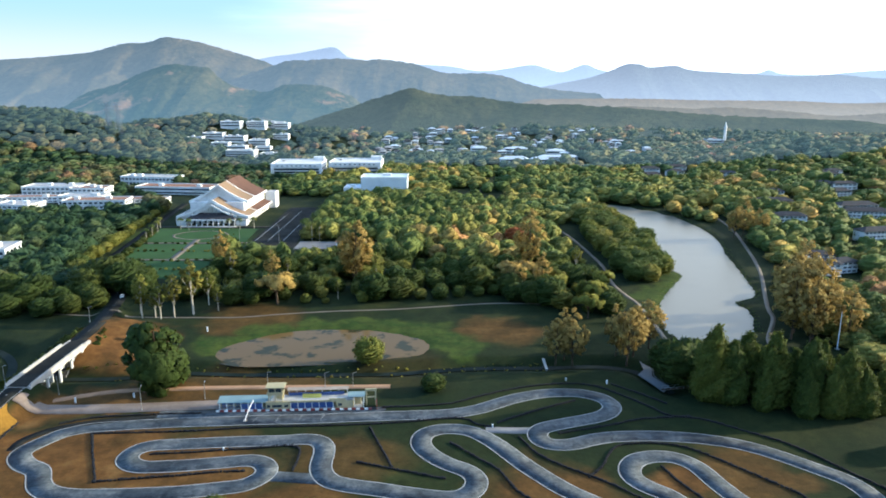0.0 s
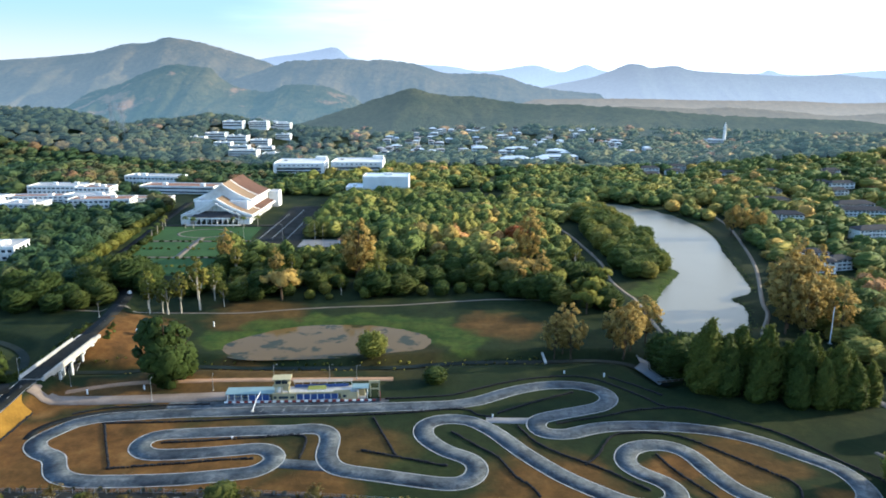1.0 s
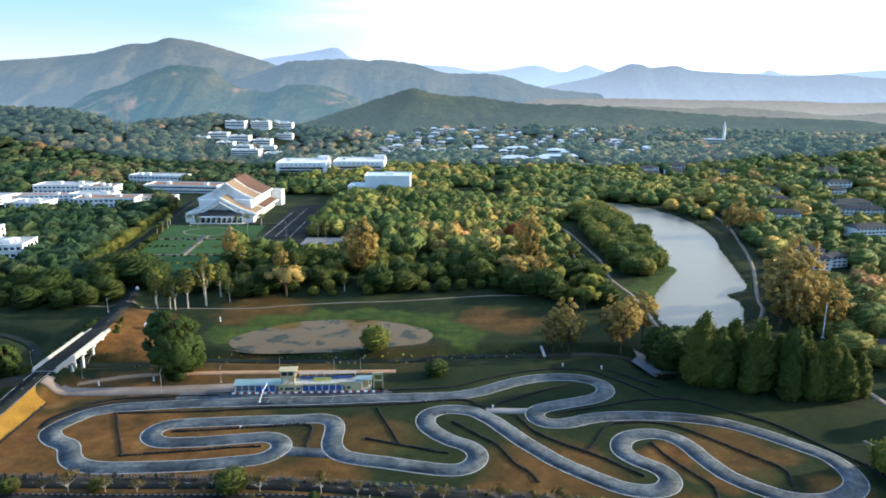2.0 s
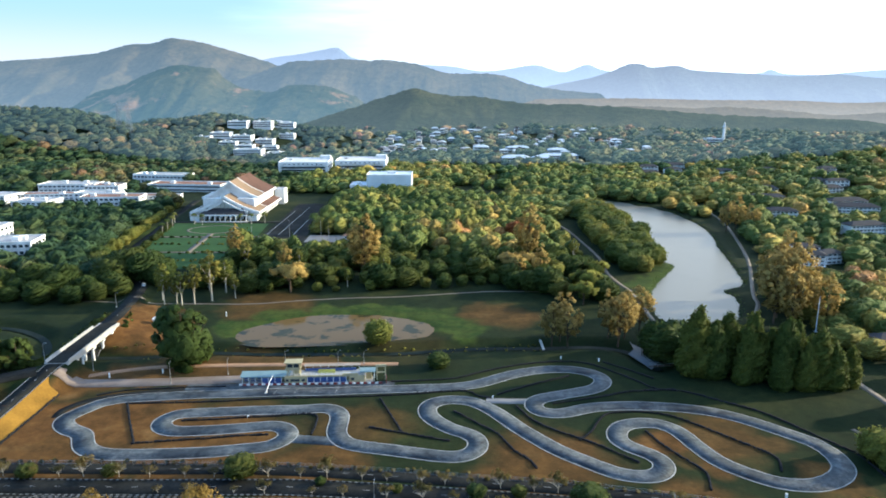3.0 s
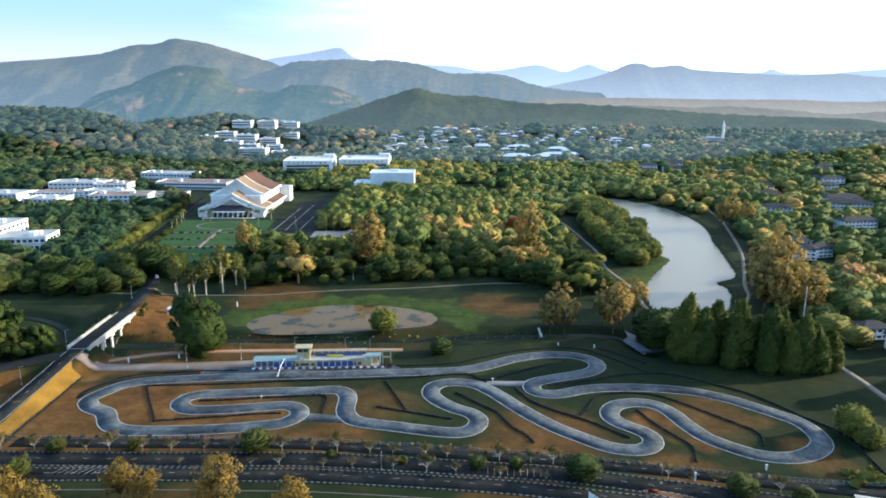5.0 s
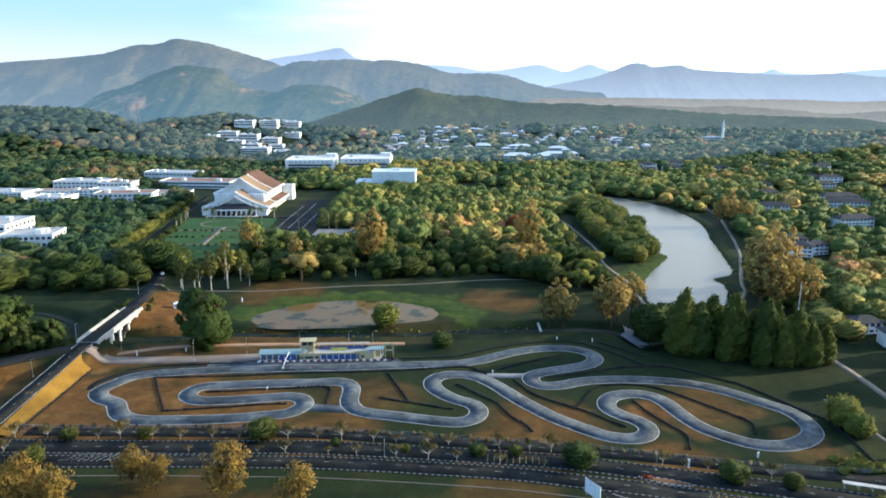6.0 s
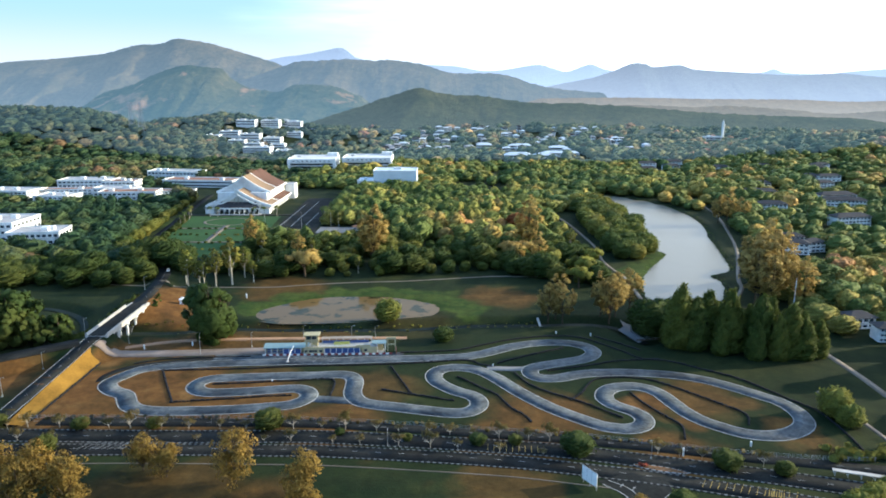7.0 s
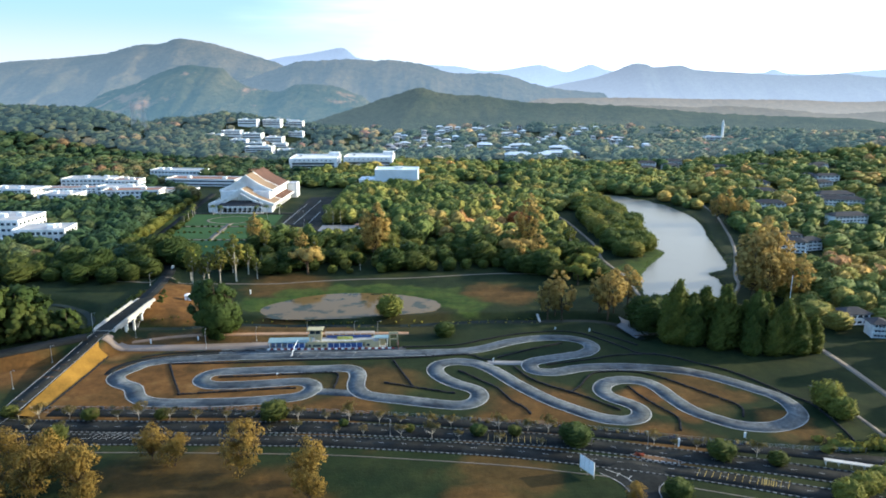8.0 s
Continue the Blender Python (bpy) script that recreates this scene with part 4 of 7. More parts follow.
def tree(name, seed, shape, tall, w, lo, leaf, bark, label, clumps=40, per=26, size=0.55, thick=0.3, up=0.3, limbs=5, core=0.95):
    rng = np.random.default_rng(seed)
    base = thing(name, (0, 0, 0), label=label, category="tree")
    part("trunk", trunk_geo(rng, tall, thick, lo, w, limbs), bark, base)
    if shape in ("dome", "round", "cone"):
        part("crown", leaf_mesh("crown", *crown_mass(rng, shape, w, lo, tall, 16 if shape == "cone" else 12, 18, clumps, size)), leaf, base)
        return base
    c, r = crown_points(rng, shape, clumps, w * 0.82, lo + 0.08 * (tall - lo), tall - 0.07 * (tall - lo))
    part("crown", leaf_mesh("crown", *leaves(rng, c, r, per, size, up, core)), leaf, base)
    return base


used = set()
placed = []


def plant(proto, x, y, s=1.0, turn=None, label="", group="", z=None):
    """Sets a tree of a kind at a place; the first takes the built one itself."""
    rnd_turn = random.uniform(0, 360) if turn is None else turn
    zz = float(height(np.array([x]), np.array([y]))[0]) if z is None else z
    m = pose(x, y, zz, 0, 0, rnd_turn) @ Matrix.Diagonal((s, s, s * random.uniform(0.92, 1.1), 1))
    if proto.name in used:
        ob = copy_thing(proto, m)
    else:
        used.add(proto.name)
        ob = proto
        ob.matrix_basis = m
    tagged(ob, label, group=group)
    placed.append((x, y))
    return ob


random.seed(11)
LEAF_CONE = leafy("conifer_leaves", (0.065, 0.092, 0.023), (0.099, 0.121, 0.026), (0.151, 0.158, 0.032))
BROAD = [tree("broadleaf_tree", 20 + k, "dome" if k % 2 else "round", 13.5, 15, 1.2, LEAF_GREEN, BARK, "dense dark green broadleaf tree in the wood", 1300, 0, 0.44) for k in range(4)]
OLIVE = [tree("olive_tree", 30 + k, "dome" if k else "round", 12, 12.5, 1.0, LEAF_OLIVE, BARK, "yellow-green broadleaf tree with a rounded crown", 1200, 0, 0.42) for k in range(2)]
CONIFER = [tree("conifer_tree", 40 + k, "cone", 30, 13.4, 0.2, LEAF_CONE, BARK, "tall conical tree, yellow-green where the sun falls", 3000, 0, 0.44, 0.3, 0.5, 0) for k in range(3)]
FEATHER = [tree("feathery_tree", 50 + k, "tall", 18, 10.5, 2.6, LEAF_TAN, BARK, "tan feathery tree with sparse dry leaves", 96, 18, 0.30, 0.25, 0.9, core=0.28) for k in range(2)]
UMBRELLA = [tree("umbrella_tree", 60 + k, "flat", 9.5, 18, 4.6, LEAF_OLIVE if k else LEAF_TAN, BARK, "wide flat-topped spreading tree", 56, 15, 0.4, 0.4) for k in range(2)]
GUM = [tree("gum_tree", 70 + k, "tall", 17, 8.0, 5.2, LEAF_OLIVE, PALE_BARK, "tall slender tree with a pale bare trunk", 70, 14, 0.30, 0.28, core=0.7) for k in range(2)]
STREET = [tree("street_tree", 80 + k, "flat", 7.0, 9.0, 2.0, LEAF_THIN, PALE_BARK, "small thin-leaved roadside tree with pale bare branches", 60, 7, 0.23, 0.12, 0.2, 9, 0.0) for k in range(3)]
SHADE = [tree("shade_tree", 25 + k, "dome" if k else "round", 14, 16, 1.0, LEAF_DEEP, BARK, "dense deep green tree with a heavy crown", 1300, 0, 0.44) for k in range(3)]
BUSH = [tree("round_bush", 90 + k, "round", 5.4, 6.6, 0.3, LEAF_DARK, BARK, "dense round dark green bush", 700, 0, 0.26, 0.2) for k in range(2)]
DRYTREE = [tree("dry_tree", 95 + k, "full", 14.0, 15.0, 1.2, LEAF_GOLD, BARK, "half-bare golden brown tree beside the sports field", 150, 24, 0.22, 0.25, 0.3, 11, 0.0) for k in range(2)]
BIG = tree("rain_tree", 99, "full", 24, 27, 0.5, LEAF_DEEP, BARK, "very large dark green tree with a full crown", 260, 20, 0.46, 0.7)

LOW = [tree("spreading_tree", 101 + k, "full", 10.5, 15, 0.5, LEAF_DEEP, BARK, "broad low spreading dark green tree", 100, 16, 0.4, 0.5) for k in range(2)]

FLAME = tree("flame_tree", 111, "dome", 11, 12, 2.0, leafy("orange_red_blossom", (0.26, 0.075, 0.028), (0.30, 0.10, 0.034), (0.33, 0.14, 0.05)), BARK, "spreading tree in orange-red blossom within the wood", 900, 0, 0.42)

# the single trees
plant(FLAME, 51, 486, 1.15)
plant(BIG, -107, 250, 1.0, 30, "very large dark green tree beside the bridge and paddock")
plant(OLIVE[1], -30.5, 275, 0.82, label="bushy green tree standing at the edge of the pond")
plant(BUSH[1], -3.6, 248, 1.1, label="dense round dark bush on the grass behind the track")
for x, y, s in ((-146, 328, 1.0), (-140, 329, 0.9), (-136.5, 327, 1.05), (-131, 329.5, 1.0), (-123.5, 334.5, 1.5), (-121, 350, 1.15), (-113, 340, 0.7), (-150, 336, 0.9)):
    plant(random.choice(GUM), x, y, s * 1.12, group="gum trees by the path")
for x, y, s in ((91, 256, 1.0), (89, 265, 0.85), (96, 262, 1.0), (100, 256, 0.9)):
    plant(SHADE[1], x, y, s, label="dense dark tree beside the spillway")
for x, y, tall in ((97, 242, 27), (103, 240, 26), (110, 246, 23.5), (116, 237, 23.5), (122, 238, 22), (128, 234, 25), (134, 240, 24.5), (139, 231, 25), (144, 229, 20), (151, 231, 18.5), (107, 250, 22), (120, 248, 22), (129, 247, 21), (142, 243, 20), (149, 241, 18), (133, 228, 18), (112, 233, 18), (124, 228, 16)):
    plant(random.choice(CONIFER), x, y, tall / 29.5, group="conifers beside the circuit")
for x, y, s in ((46, 277, 0.95), (50, 280, 0.9), (53, 276, 0.8), (75, 276, 0.85), (79, 281, 0.8), (72, 282, 0.7), (88, 290, 0.8), (155, 302, 1.1), (160, 310, 1.2), (165, 303, 1.15), (171, 312, 1.25), (163, 322, 1.2), (172, 326, 1.2), (158, 292, 0.9), (176, 296, 0.9), (215, 515, 0.8), (224, 520, 0.85), (234, 515, 0.8), (51, 418, 1.3), (-50, 387, 1.25), (-52, 392, 1.0), (180, 345, 1.1)):
    plant(random.choice(FEATHER), x, y, s * 1.38, group="dry feathery trees")
for x, y, s in ((38, 393, 1.15), (47, 398, 1.0), (-86, 351, 1.25)):
    plant(UMBRELLA[0], x, y, s, label="wide flat-topped tan tree above the wood's edge")
for x, y, s in ((62, 378, 1.1), (75, 350, 1.0), (70, 330, 0.9), (85, 372, 0.9), (-190, 250, 0.7), (58, 362, 1.0)):
    plant(UMBRELLA[1], x, y, s, label="wide flat-topped green tree with layered branches")
for x, y, s in ((-190, 238, 2.0), (-181, 243, 1.7), (-201, 236, 2.1), (-194, 248, 1.8), (-212, 240, 1.8), (-172, 246, 1.0)):
    plant(random.choice(LOW), x, y, s * 0.74, label="broad low spreading dark green tree near the western side road")
for x, y, s in ((-174, 370, 1.0), (-184, 376, 1.1), (-178, 388, 0.9), (-194, 382, 1.0), (-200, 394, 0.8), (-168, 378, 0.9), (-163, 366, 0.8), (-190, 366, 1.1), (-206, 388, 1.0)):
    plant(random.choice(SHADE), x, y, s, label="dense deep green tree over the bend of the avenue")
# along the upper avenue
for y in range(398, 640, 8):
    x = float(np.interp(y, AVENUE[:, 1], AVENUE[:, 0]))
    plant(random.choice(OLIVE + BROAD[:2]), x - 9 - random.uniform(0, 4), y + random.uniform(-2, 2), random.uniform(0.45, 0.8), group="trees along the upper avenue")
    if y < 540:
        plant(random.choice(BUSH), x + 7.2, y + random.uniform(-2, 2), random.uniform(0.4, 0.8), label="small rounded tree beside the hall lawn")
# beside the roads
x = -172.0
while x < 95:
    y = float(np.interp(x, NORTHWAY[:, 0], NORTHWAY[:, 1])) + 5.6
    if not 44 < x < 62:
        plant(random.choice(STREET), x, y, random.uniform(0.6, 0.98), group="street trees along the kerb")
    x += random.uniform(6.0, 10.5)
x = -150.0
while x < 40:
    y = float(np.interp(x, SOUTHWAY[:, 0], SOUTHWAY[:, 1])) + 4.9
    if not -120 < x < -92:
        plant(random.choice(STREET), x, y, random.uniform(0.5, 0.85), group="street trees on the median")
    x += random.uniform(8.0, 14.0)
for x, y, s in ((-122, 167, 1.25), (-98, 167.5, 1.0), (-60, 168, 1.3), (-150, 168, 1.2), (-36, 163.5, 0.7), (-14, 160, 0.7), (8, 158, 0.75), (38.5, 152.5, 1.35), (81, 144.5, 1.15), (96, 141, 1.25), (-125, 152, 1.5), (61.5, 123.5, 1.0), (20, 158, 0.6)):
    plant(random.choice(BUSH), x, y, s * 0.8, label="rounded dark green tree on the road verge")
for x, y, s in ((-113, 120, 1.0), (-104, 125, 1.0), (-117, 134, 0.95), (-131, 138, 0.9), (-97, 115, 0.9), (-123, 113, 1.0), (-90, 141, 0.8), (-82, 138, 0.9), (-61, 135, 1.05), (-41, 129, 0.9), (-38.5, 120, 0.8), (-125, 120, 1.0), (-124, 131, 0.9), (48.9, 120, 0.45)):
    plant(random.choice(DRYTREE), x, y, s, group="dry trees beside the sports field")
for x, y, s in ((130, 178, 1.1), (131, 171, 0.9), (106, 122, 0.8), (116, 128, 0.8), (121, 132, 0.7), (112, 126, 0.7)):
    plant(random.choice(OLIVE), x, y, s * 0.8, label="yellow-green tree beside the fence and road")

LAWN = [(-200, 392), (-244, 640), (-100, 640), (-100, 492), (-50, 495), (-45, 472), (-140, 470), (-150, 412)]
BUILT = []


def free_spot(x, y, gap, clear):
    if any(x0 - clear < x < x1 + clear and y0 - clear < y < y1 + clear for x0, x1, y0, y1 in BUILT):
        return False
    return all((x - p) ** 2 + (y - q) ** 2 > gap * gap for p, q in placed)


# ---- buildings ----
TILE_DARK = worn("dark_roof_tiles", (0.055, 0.054, 0.058), 0.85, scale=0.2)
TILE_RED = worn("faded_red_roof_tiles", (0.30, 0.17, 0.11), 0.85, scale=0.15, amount=0.4)
TILE_BROWN = worn("brown_roof_tiles", (0.13, 0.072, 0.050), 0.85, scale=0.06, amount=0.45, fine=1.0)
TILE_TAN = worn("sun_bleached_roof_tiles", (0.25, 0.175, 0.11), 0.85, scale=0.06, amount=0.3, fine=1.0)
ROOF_GREY = worn("grey_flat_roof", (0.44, 0.43, 0.42), 0.9, scale=0.08, amount=0.35)
ROOF_WHITE = worn("bleached_flat_roof", (0.66, 0.65, 0.63), 0.9, scale=0.05, amount=0.3)
ROOF_PALE = worn("pale_metal_roof", (0.60, 0.66, 0.70), 0.5, 0.0, scale=0.08, amount=0.2)
TEAL_ROOF = worn("pale_teal_metal_roof", (0.19, 0.27, 0.27), 0.5, scale=0.2, amount=0.25)
CREAM = worn("cream_yellow_paint", (0.42, 0.37, 0.22), 0.75, scale=0.3, amount=0.25)
BLUE = worn("blue_shutter_paint", (0.05, 0.09, 0.26), 0.5, scale=0.4)
RED = worn("red_paint", (0.24, 0.04, 0.035), 0.6, scale=0.4)
SHARED = {}


def windows_on(base, x0, x1, y, z, n, w, h, turn=0.0, name="window"):
    """A row of windows with frames on a front that faces -y (turn 0) or +x (turn 90)."""
    for k in range(n):
        u = x0 + (k + 0.5) * (x1 - x0) / n
        me = SHARED.get(("win", w, h))
        if me is None:
            me = Geo().box(-w / 2, w / 2, -0.04, 0.1, 0, h).mesh("window")
            me.materials.append(GLASS)
            SHARED[("win", w, h)] = me
        ob = new(name, me)
        ob.parent = base
        ob.matrix_basis = pose(u, y, z) if turn == 0 else pose(y, u, z, 0, 0, 90)


def hip_roof(w, d, h, over=0.8, z=0.0):
    a, b = w / 2 + over, d / 2 + over
    g = Geo()
    r = max(0.0, a - b)
    q = max(0.0, b - a)
    g.add([(-a, -b, z), (a, -b, z), (a, b, z), (-a, b, z), (-r, -q, z + h), (r, q, z + h),
           (-a, -b, z - 0.3), (a, -b, z - 0.3), (a, b, z - 0.3), (-a, b, z - 0.3)],
          [(0, 1, 5, 4), (2, 3, 4, 5), (1, 2, 5), (3, 0, 4), (6, 7, 1, 0), (7, 8, 2, 1), (8, 9, 3, 2), (9, 6, 0, 3), (9, 8, 7, 6)] if r > 0 else
          [(0, 1, 4), (2, 3, 5), (1, 2, 5, 4), (3, 0, 4, 5), (6, 7, 1, 0), (7, 8, 2, 1), (8, 9, 3, 2), (9, 6, 0, 3), (9, 8, 7, 6)])
    return g


def block(name, x0, x1, y, d, h, storeys, label, roof="flat", roof_mat=None, cols=0, turn=0.0, group="", wall=None, z=None):
    """A block of storeys with window rows, parapet or hipped roof; y is its front."""
    cx, cy, w = (x0 + x1) / 2, y + d / 2, x1 - x0
    zz = float(height(np.array([cx]), np.array([cy]))[0]) if z is None else z
    base = thing(name, (cx, cy, zz), turn, label, "building", group)
    BUILT.append((x0, x1, y, y + d))
    body = Geo().box(-w / 2, w / 2, -d / 2, d / 2, -4.0, h)
    part("wall", body, wall or WHITE, base)
    step = h / storeys
    n = cols or max(3, int(w / 4.2))
    for s in range(storeys):
        z0 = s * step + step * 0.32
        if cols == -2:
            continue
        if cols >= 0 and n <= 16:
            windows_on(base, -w / 2 + 0.6, w / 2 - 0.6, -d / 2 - 0.02, z0, n, round(w / n * 0.62, 2), round(step * 0.42, 2))
            m = max(2, int(d / 4.5))
            windows_on(base, -d / 2 + 0.6, d / 2 - 0.6, w / 2 + 0.02, z0, m, round(d / m * 0.55, 2), round(step * 0.42, 2), 90)
        else:
            part("window_band", Geo().box(-w / 2 + 0.8, w / 2 - 0.8, -d / 2 - 0.06, -d / 2 + 0.1, z0, z0 + step * 0.4), GLASS, base)
        part("ledge", Geo().box(-w / 2 - 0.5, w / 2 + 0.5, -d / 2 - 0.6, -d / 2, z0 - 0.35, z0 - 0.12), WHITE, base)
    if roof == "flat":
        top = part("roof", Geo().box(-w / 2 + 0.4, w / 2 - 0.4, -d / 2 + 0.4, d / 2 - 0.4, h - 0.2, h + 0.15), roof_mat or ROOF_GREY, base)
        g = Geo()
        g.box(-w / 2 - 0.3, w / 2 + 0.3, -d / 2 - 0.3, -d / 2 + 0.1, h - 0.3, h + 0.9).box(-w / 2 - 0.3, w / 2 + 0.3, d / 2 - 0.1, d / 2 + 0.3, h - 0.3, h + 0.9)
        g.box(-w / 2 - 0.3, -w / 2 + 0.1, -d / 2 + 0.1, d / 2 - 0.1, h - 0.3, h + 0.9).box(w / 2 - 0.1, w / 2 + 0.3, -d / 2 + 0.1, d / 2 - 0.1, h - 0.3, h + 0.9)
        part("parapet", g, WHITE, top)
        rr = random.Random(int(x0 * 7 + y))
        for k in range(2 if w > 25 else 1):
            u, v = rr.uniform(-w * 0.35, w * 0.35), rr.uniform(-d * 0.2, d * 0.2)
            part("roof_hut", Geo().box(u - 2.2, u + 2.2, v - 1.8, v + 1.8, h + 0.15, h + 2.6), WHITE, top)
    else:
        part("roof", hip_roof(w, d, min(w, d) * 0.24, 0.9, h + 0.1), roof_mat or TILE_DARK, base)
    return base


# the great hall: two tiers of swept gable roofs
def sweep_roof(half, y0, y1, z_eave, z_ridge, thick, sag):
    n = 10
    prof = []
    for k in range(-n, n + 1):
        u = k / n
        a = abs(u)
        prof.append((u * half, z_ridge - (z_ridge - z_eave) * (a + sag * math.sin(math.pi * a))))
    g = Geo()
    v = [(x, y, z) for y in (y0, y1) for x, z in prof] + [(x, y, z - thick) for y in (y0, y1) for x, z in prof]
    m = len(prof)
    f = []
    for k in range(m - 1):
        f += [(k, k + 1, m + k + 1, m + k), (2 * m + k + 1, 2 * m + k, 3 * m + k, 3 * m + k + 1), (k + 1, k, 2 * m + k, 2 * m + k + 1), (m + k, m + k + 1, 3 * m + k + 1, 3 * m + k)]
    f += [(0, m, 3 * m, 2 * m), (m - 1, 3 * m - 1, 4 * m - 1, 2 * m - 1)]
    return g.add(v, f), prof


def hall():
    hx, hy = -187.0, 560.0
    base = thing("great_hall", (hx, hy, 0), 0, "large white hall with two tiers of swept brown tiled roofs", "building")
    BUILT.append((hx - 34, hx + 38, hy - 6, hy + 92))
    part("wall", Geo().box(-22, 22, 12, 78, -1, 16.0), WHITE, base)
    part("lower_wall", Geo().box(-26, 26, 3, 74, -1, 5.6), WHITE, base, "white ground floor walls")
    g, prof = sweep_roof(24.0, 17.0, 79.0, 16.4, 30.0, 0.5, 0.10)
    part("upper_roof", g, TILE_TAN, base, "sun-bleached brown tiled roof")
    gw = Geo().add([(x * 0.94, 18.5, z - 0.5) for x, z in prof] + [(22.4, 18.5, 14), (-22.4, 18.5, 14)], [tuple(range(len(prof) + 2))])
    part("gable", gw, WHITE, base)
    for x in (-9, 0, 9):
        part("gable_rib", Geo().box(x - 0.35, x + 0.35, 18.1, 18.45, 13.0, 24.5 - abs(x) * 0.55), WHITE, base)
    part("barge_board", barge(prof, 16.0, 17.2, 1.7), WHITE, base)
    for s in (-1, 1):
        part("eave_board", Geo().box(s * 24.0 - 0.45, s * 24.0 + 0.45, 16.1, 79.4, 15.2, 16.7), WHITE, base)
        part("eave_board", Geo().box(s * 29.0 - 0.45, s * 29.0 + 0.45, -0.9, 75.4, 5.2, 6.8), WHITE, base)
    ends = [q for q in prof if q[0] >= 0]
    part("roof_band", barge(ends, 40.0, 41.4, -0.15), WHITE, base, "white coping band across the roof")
    part("roof_patch", sweep_patch(prof, 41.4, 78.6, 0.22), TILE_BROWN, base, "dark weathered half of the tiled roof")
    # lower tier
    g, prof2 = sweep_roof(29.0, 0.0, 75.0, 6.6, 20.0, 0.5, 0.10)
    part("lower_roof", g, TILE_TAN, base, "faded brown tiled lower roof")
    part("roof_patch", sweep_patch(prof2, 27.0, 74.6, 0.22), TILE_BROWN, base)
    part("roof_band", barge([q for q in prof2 if q[0] >= 11], 25.6, 27.0, -0.15), WHITE, base, "white coping band across the roof")
    gw = Geo().add([(x * 0.95, 1.6, z - 0.6) for x, z in prof2] + [(26, 1.6, 5), (-26, 1.6, 5)], [tuple(range(len(prof2) + 2))])
    part("gable", gw, WHITE, base)
    part("barge_board", barge(prof2, -1.0, 0.3, 1.6), WHITE, base)
    # entrance: a second white rafter line under the gable, a dark hipped canopy, posts and glazing
    g, prof3 = sweep_roof(19.5, -2.0, 1.4, 7.2, 16.4, 0.4, 0.10)
    part("porch_gable", g, WHITE, base, "white inner gable of the entrance")
    part("barge_board", barge(prof3, -2.8, -2.0, 1.0), WHITE, base)
    for k in range(-3, 4):
        part("gable_lattice", Geo().box(k * 3.2 - 0.18, k * 3.2 + 0.18, -0.6, -0.2, 6.2, 14.6 - abs(k) * 2.0), CONCRETE, base)
    part("porch_roof", Geo().add([(-20, -8, 5.6), (20, -8, 5.6), (15, 0.9, 9.6), (-15, 0.9, 9.6), (-20, -8, 5.3), (20, -8, 5.3)], [(0, 1, 2, 3), (0, 4, 5, 1)]), TILE_DARK, base, "dark tiled entrance canopy")
    part("porch_fascia", Geo().box(-20.3, 20.3, -8.5, -8.05, 4.6, 5.6), WHITE, base)
    for k in range(10):
        part("porch_post", shared_post(0.7, 4.9), WHITE, base).matrix_basis = pose(-19.5 + k * 4.33, -7.7, -0.1)
    for k in range(8):
        ob = part("door_panel", shared_pane(2.6, 3.6), GLASS, base)
        ob.matrix_basis = pose(-15.8 + k * 4.5, 2.94, 0.2)
    for k in range(10):
        ob = part("side_window", shared_pane(3.4, 2.6), GLASS, base)
        ob.matrix_basis = pose(26.06, 8 + k * 6.6, 1.6, 0, 0, 90)
        ob = part("side_pillar", shared_post(0.8, 5.2), WHITE, base)
        ob.matrix_basis = pose(26.5, 4.8 + k * 6.6, 0)
    for s in (-1, 1):
        part("corner_wing", Geo().box(s * 24 - 4.0, s * 24 + 4.0, -5.0, 2.9, -0.5, 4.6), WHITE, base)
        part("corner_wing_roof", Geo().box(s * 24 - 4.6, s * 24 + 4.6, -5.6, 2.8, 4.6, 5.1), CONCRETE, base)
    part("stage_block", Geo().box(22.5, 31.5, 79.6, 93, -1, 14.2), WHITE, base, "plain white block at the rear of the hall")
    part("stage_roof", Geo().box(22.9, 31.1, 80.0, 92.6, 14.2, 14.4), ROOF_GREY, base)
    part("step", Geo().box(-22, 22, -13, -8.6, -0.2, 0.5), CONCRETE, base)


def barge(prof, y0, y1, drop):
    """The white board under the edge of a gable."""
    m = len(prof)
    v = [(x, y, z + dz) for y, dz in ((y0, 0.4), (y0, -drop), (y1, -drop), (y1, 0.4)) for x, z in prof]
    f = [(r * m + k, ((r + 1) % 4) * m + k, ((r + 1) % 4) * m + k + 1, r * m + k + 1) for r in range(4) for k in range(m - 1)]
    return Geo().add(v, f + [(0, 3 * m, 2 * m, m), (m - 1, 2 * m - 1, 3 * m - 1, 4 * m - 1)])


def sweep_patch(prof, y0, y1, up):
    m = len(prof) // 2
    q = prof[m:]
    g = Geo()
    for (xa, za), (xb, zb) in zip(q[:-1], q[1:]):
        g.add([(xa, y0, za + up), (xb, y0, zb + up), (xb, y1, zb + up), (xa, y1, za + up)], [(0, 1, 2, 3)])
    return g


def shared_post(w, h, mat=None):
    k = ("post", w, h, mat.name if mat else "")
    if k not in SHARED:
        SHARED[k] = Geo().box(-w / 2, w / 2, -w / 2, w / 2, 0, h).mesh("post")
        SHARED[k].materials.append(mat or WHITE)
    return SHARED[k]


def shared_pane(w, h):
    k = ("pane", w, h)
    if k not in SHARED:
        SHARED[k] = Geo().box(-w / 2, w / 2, -0.08, 0.08, 0, h).mesh("pane")
        SHARED[k].materials.append(GLASS)
    return SHARED[k]


hall()

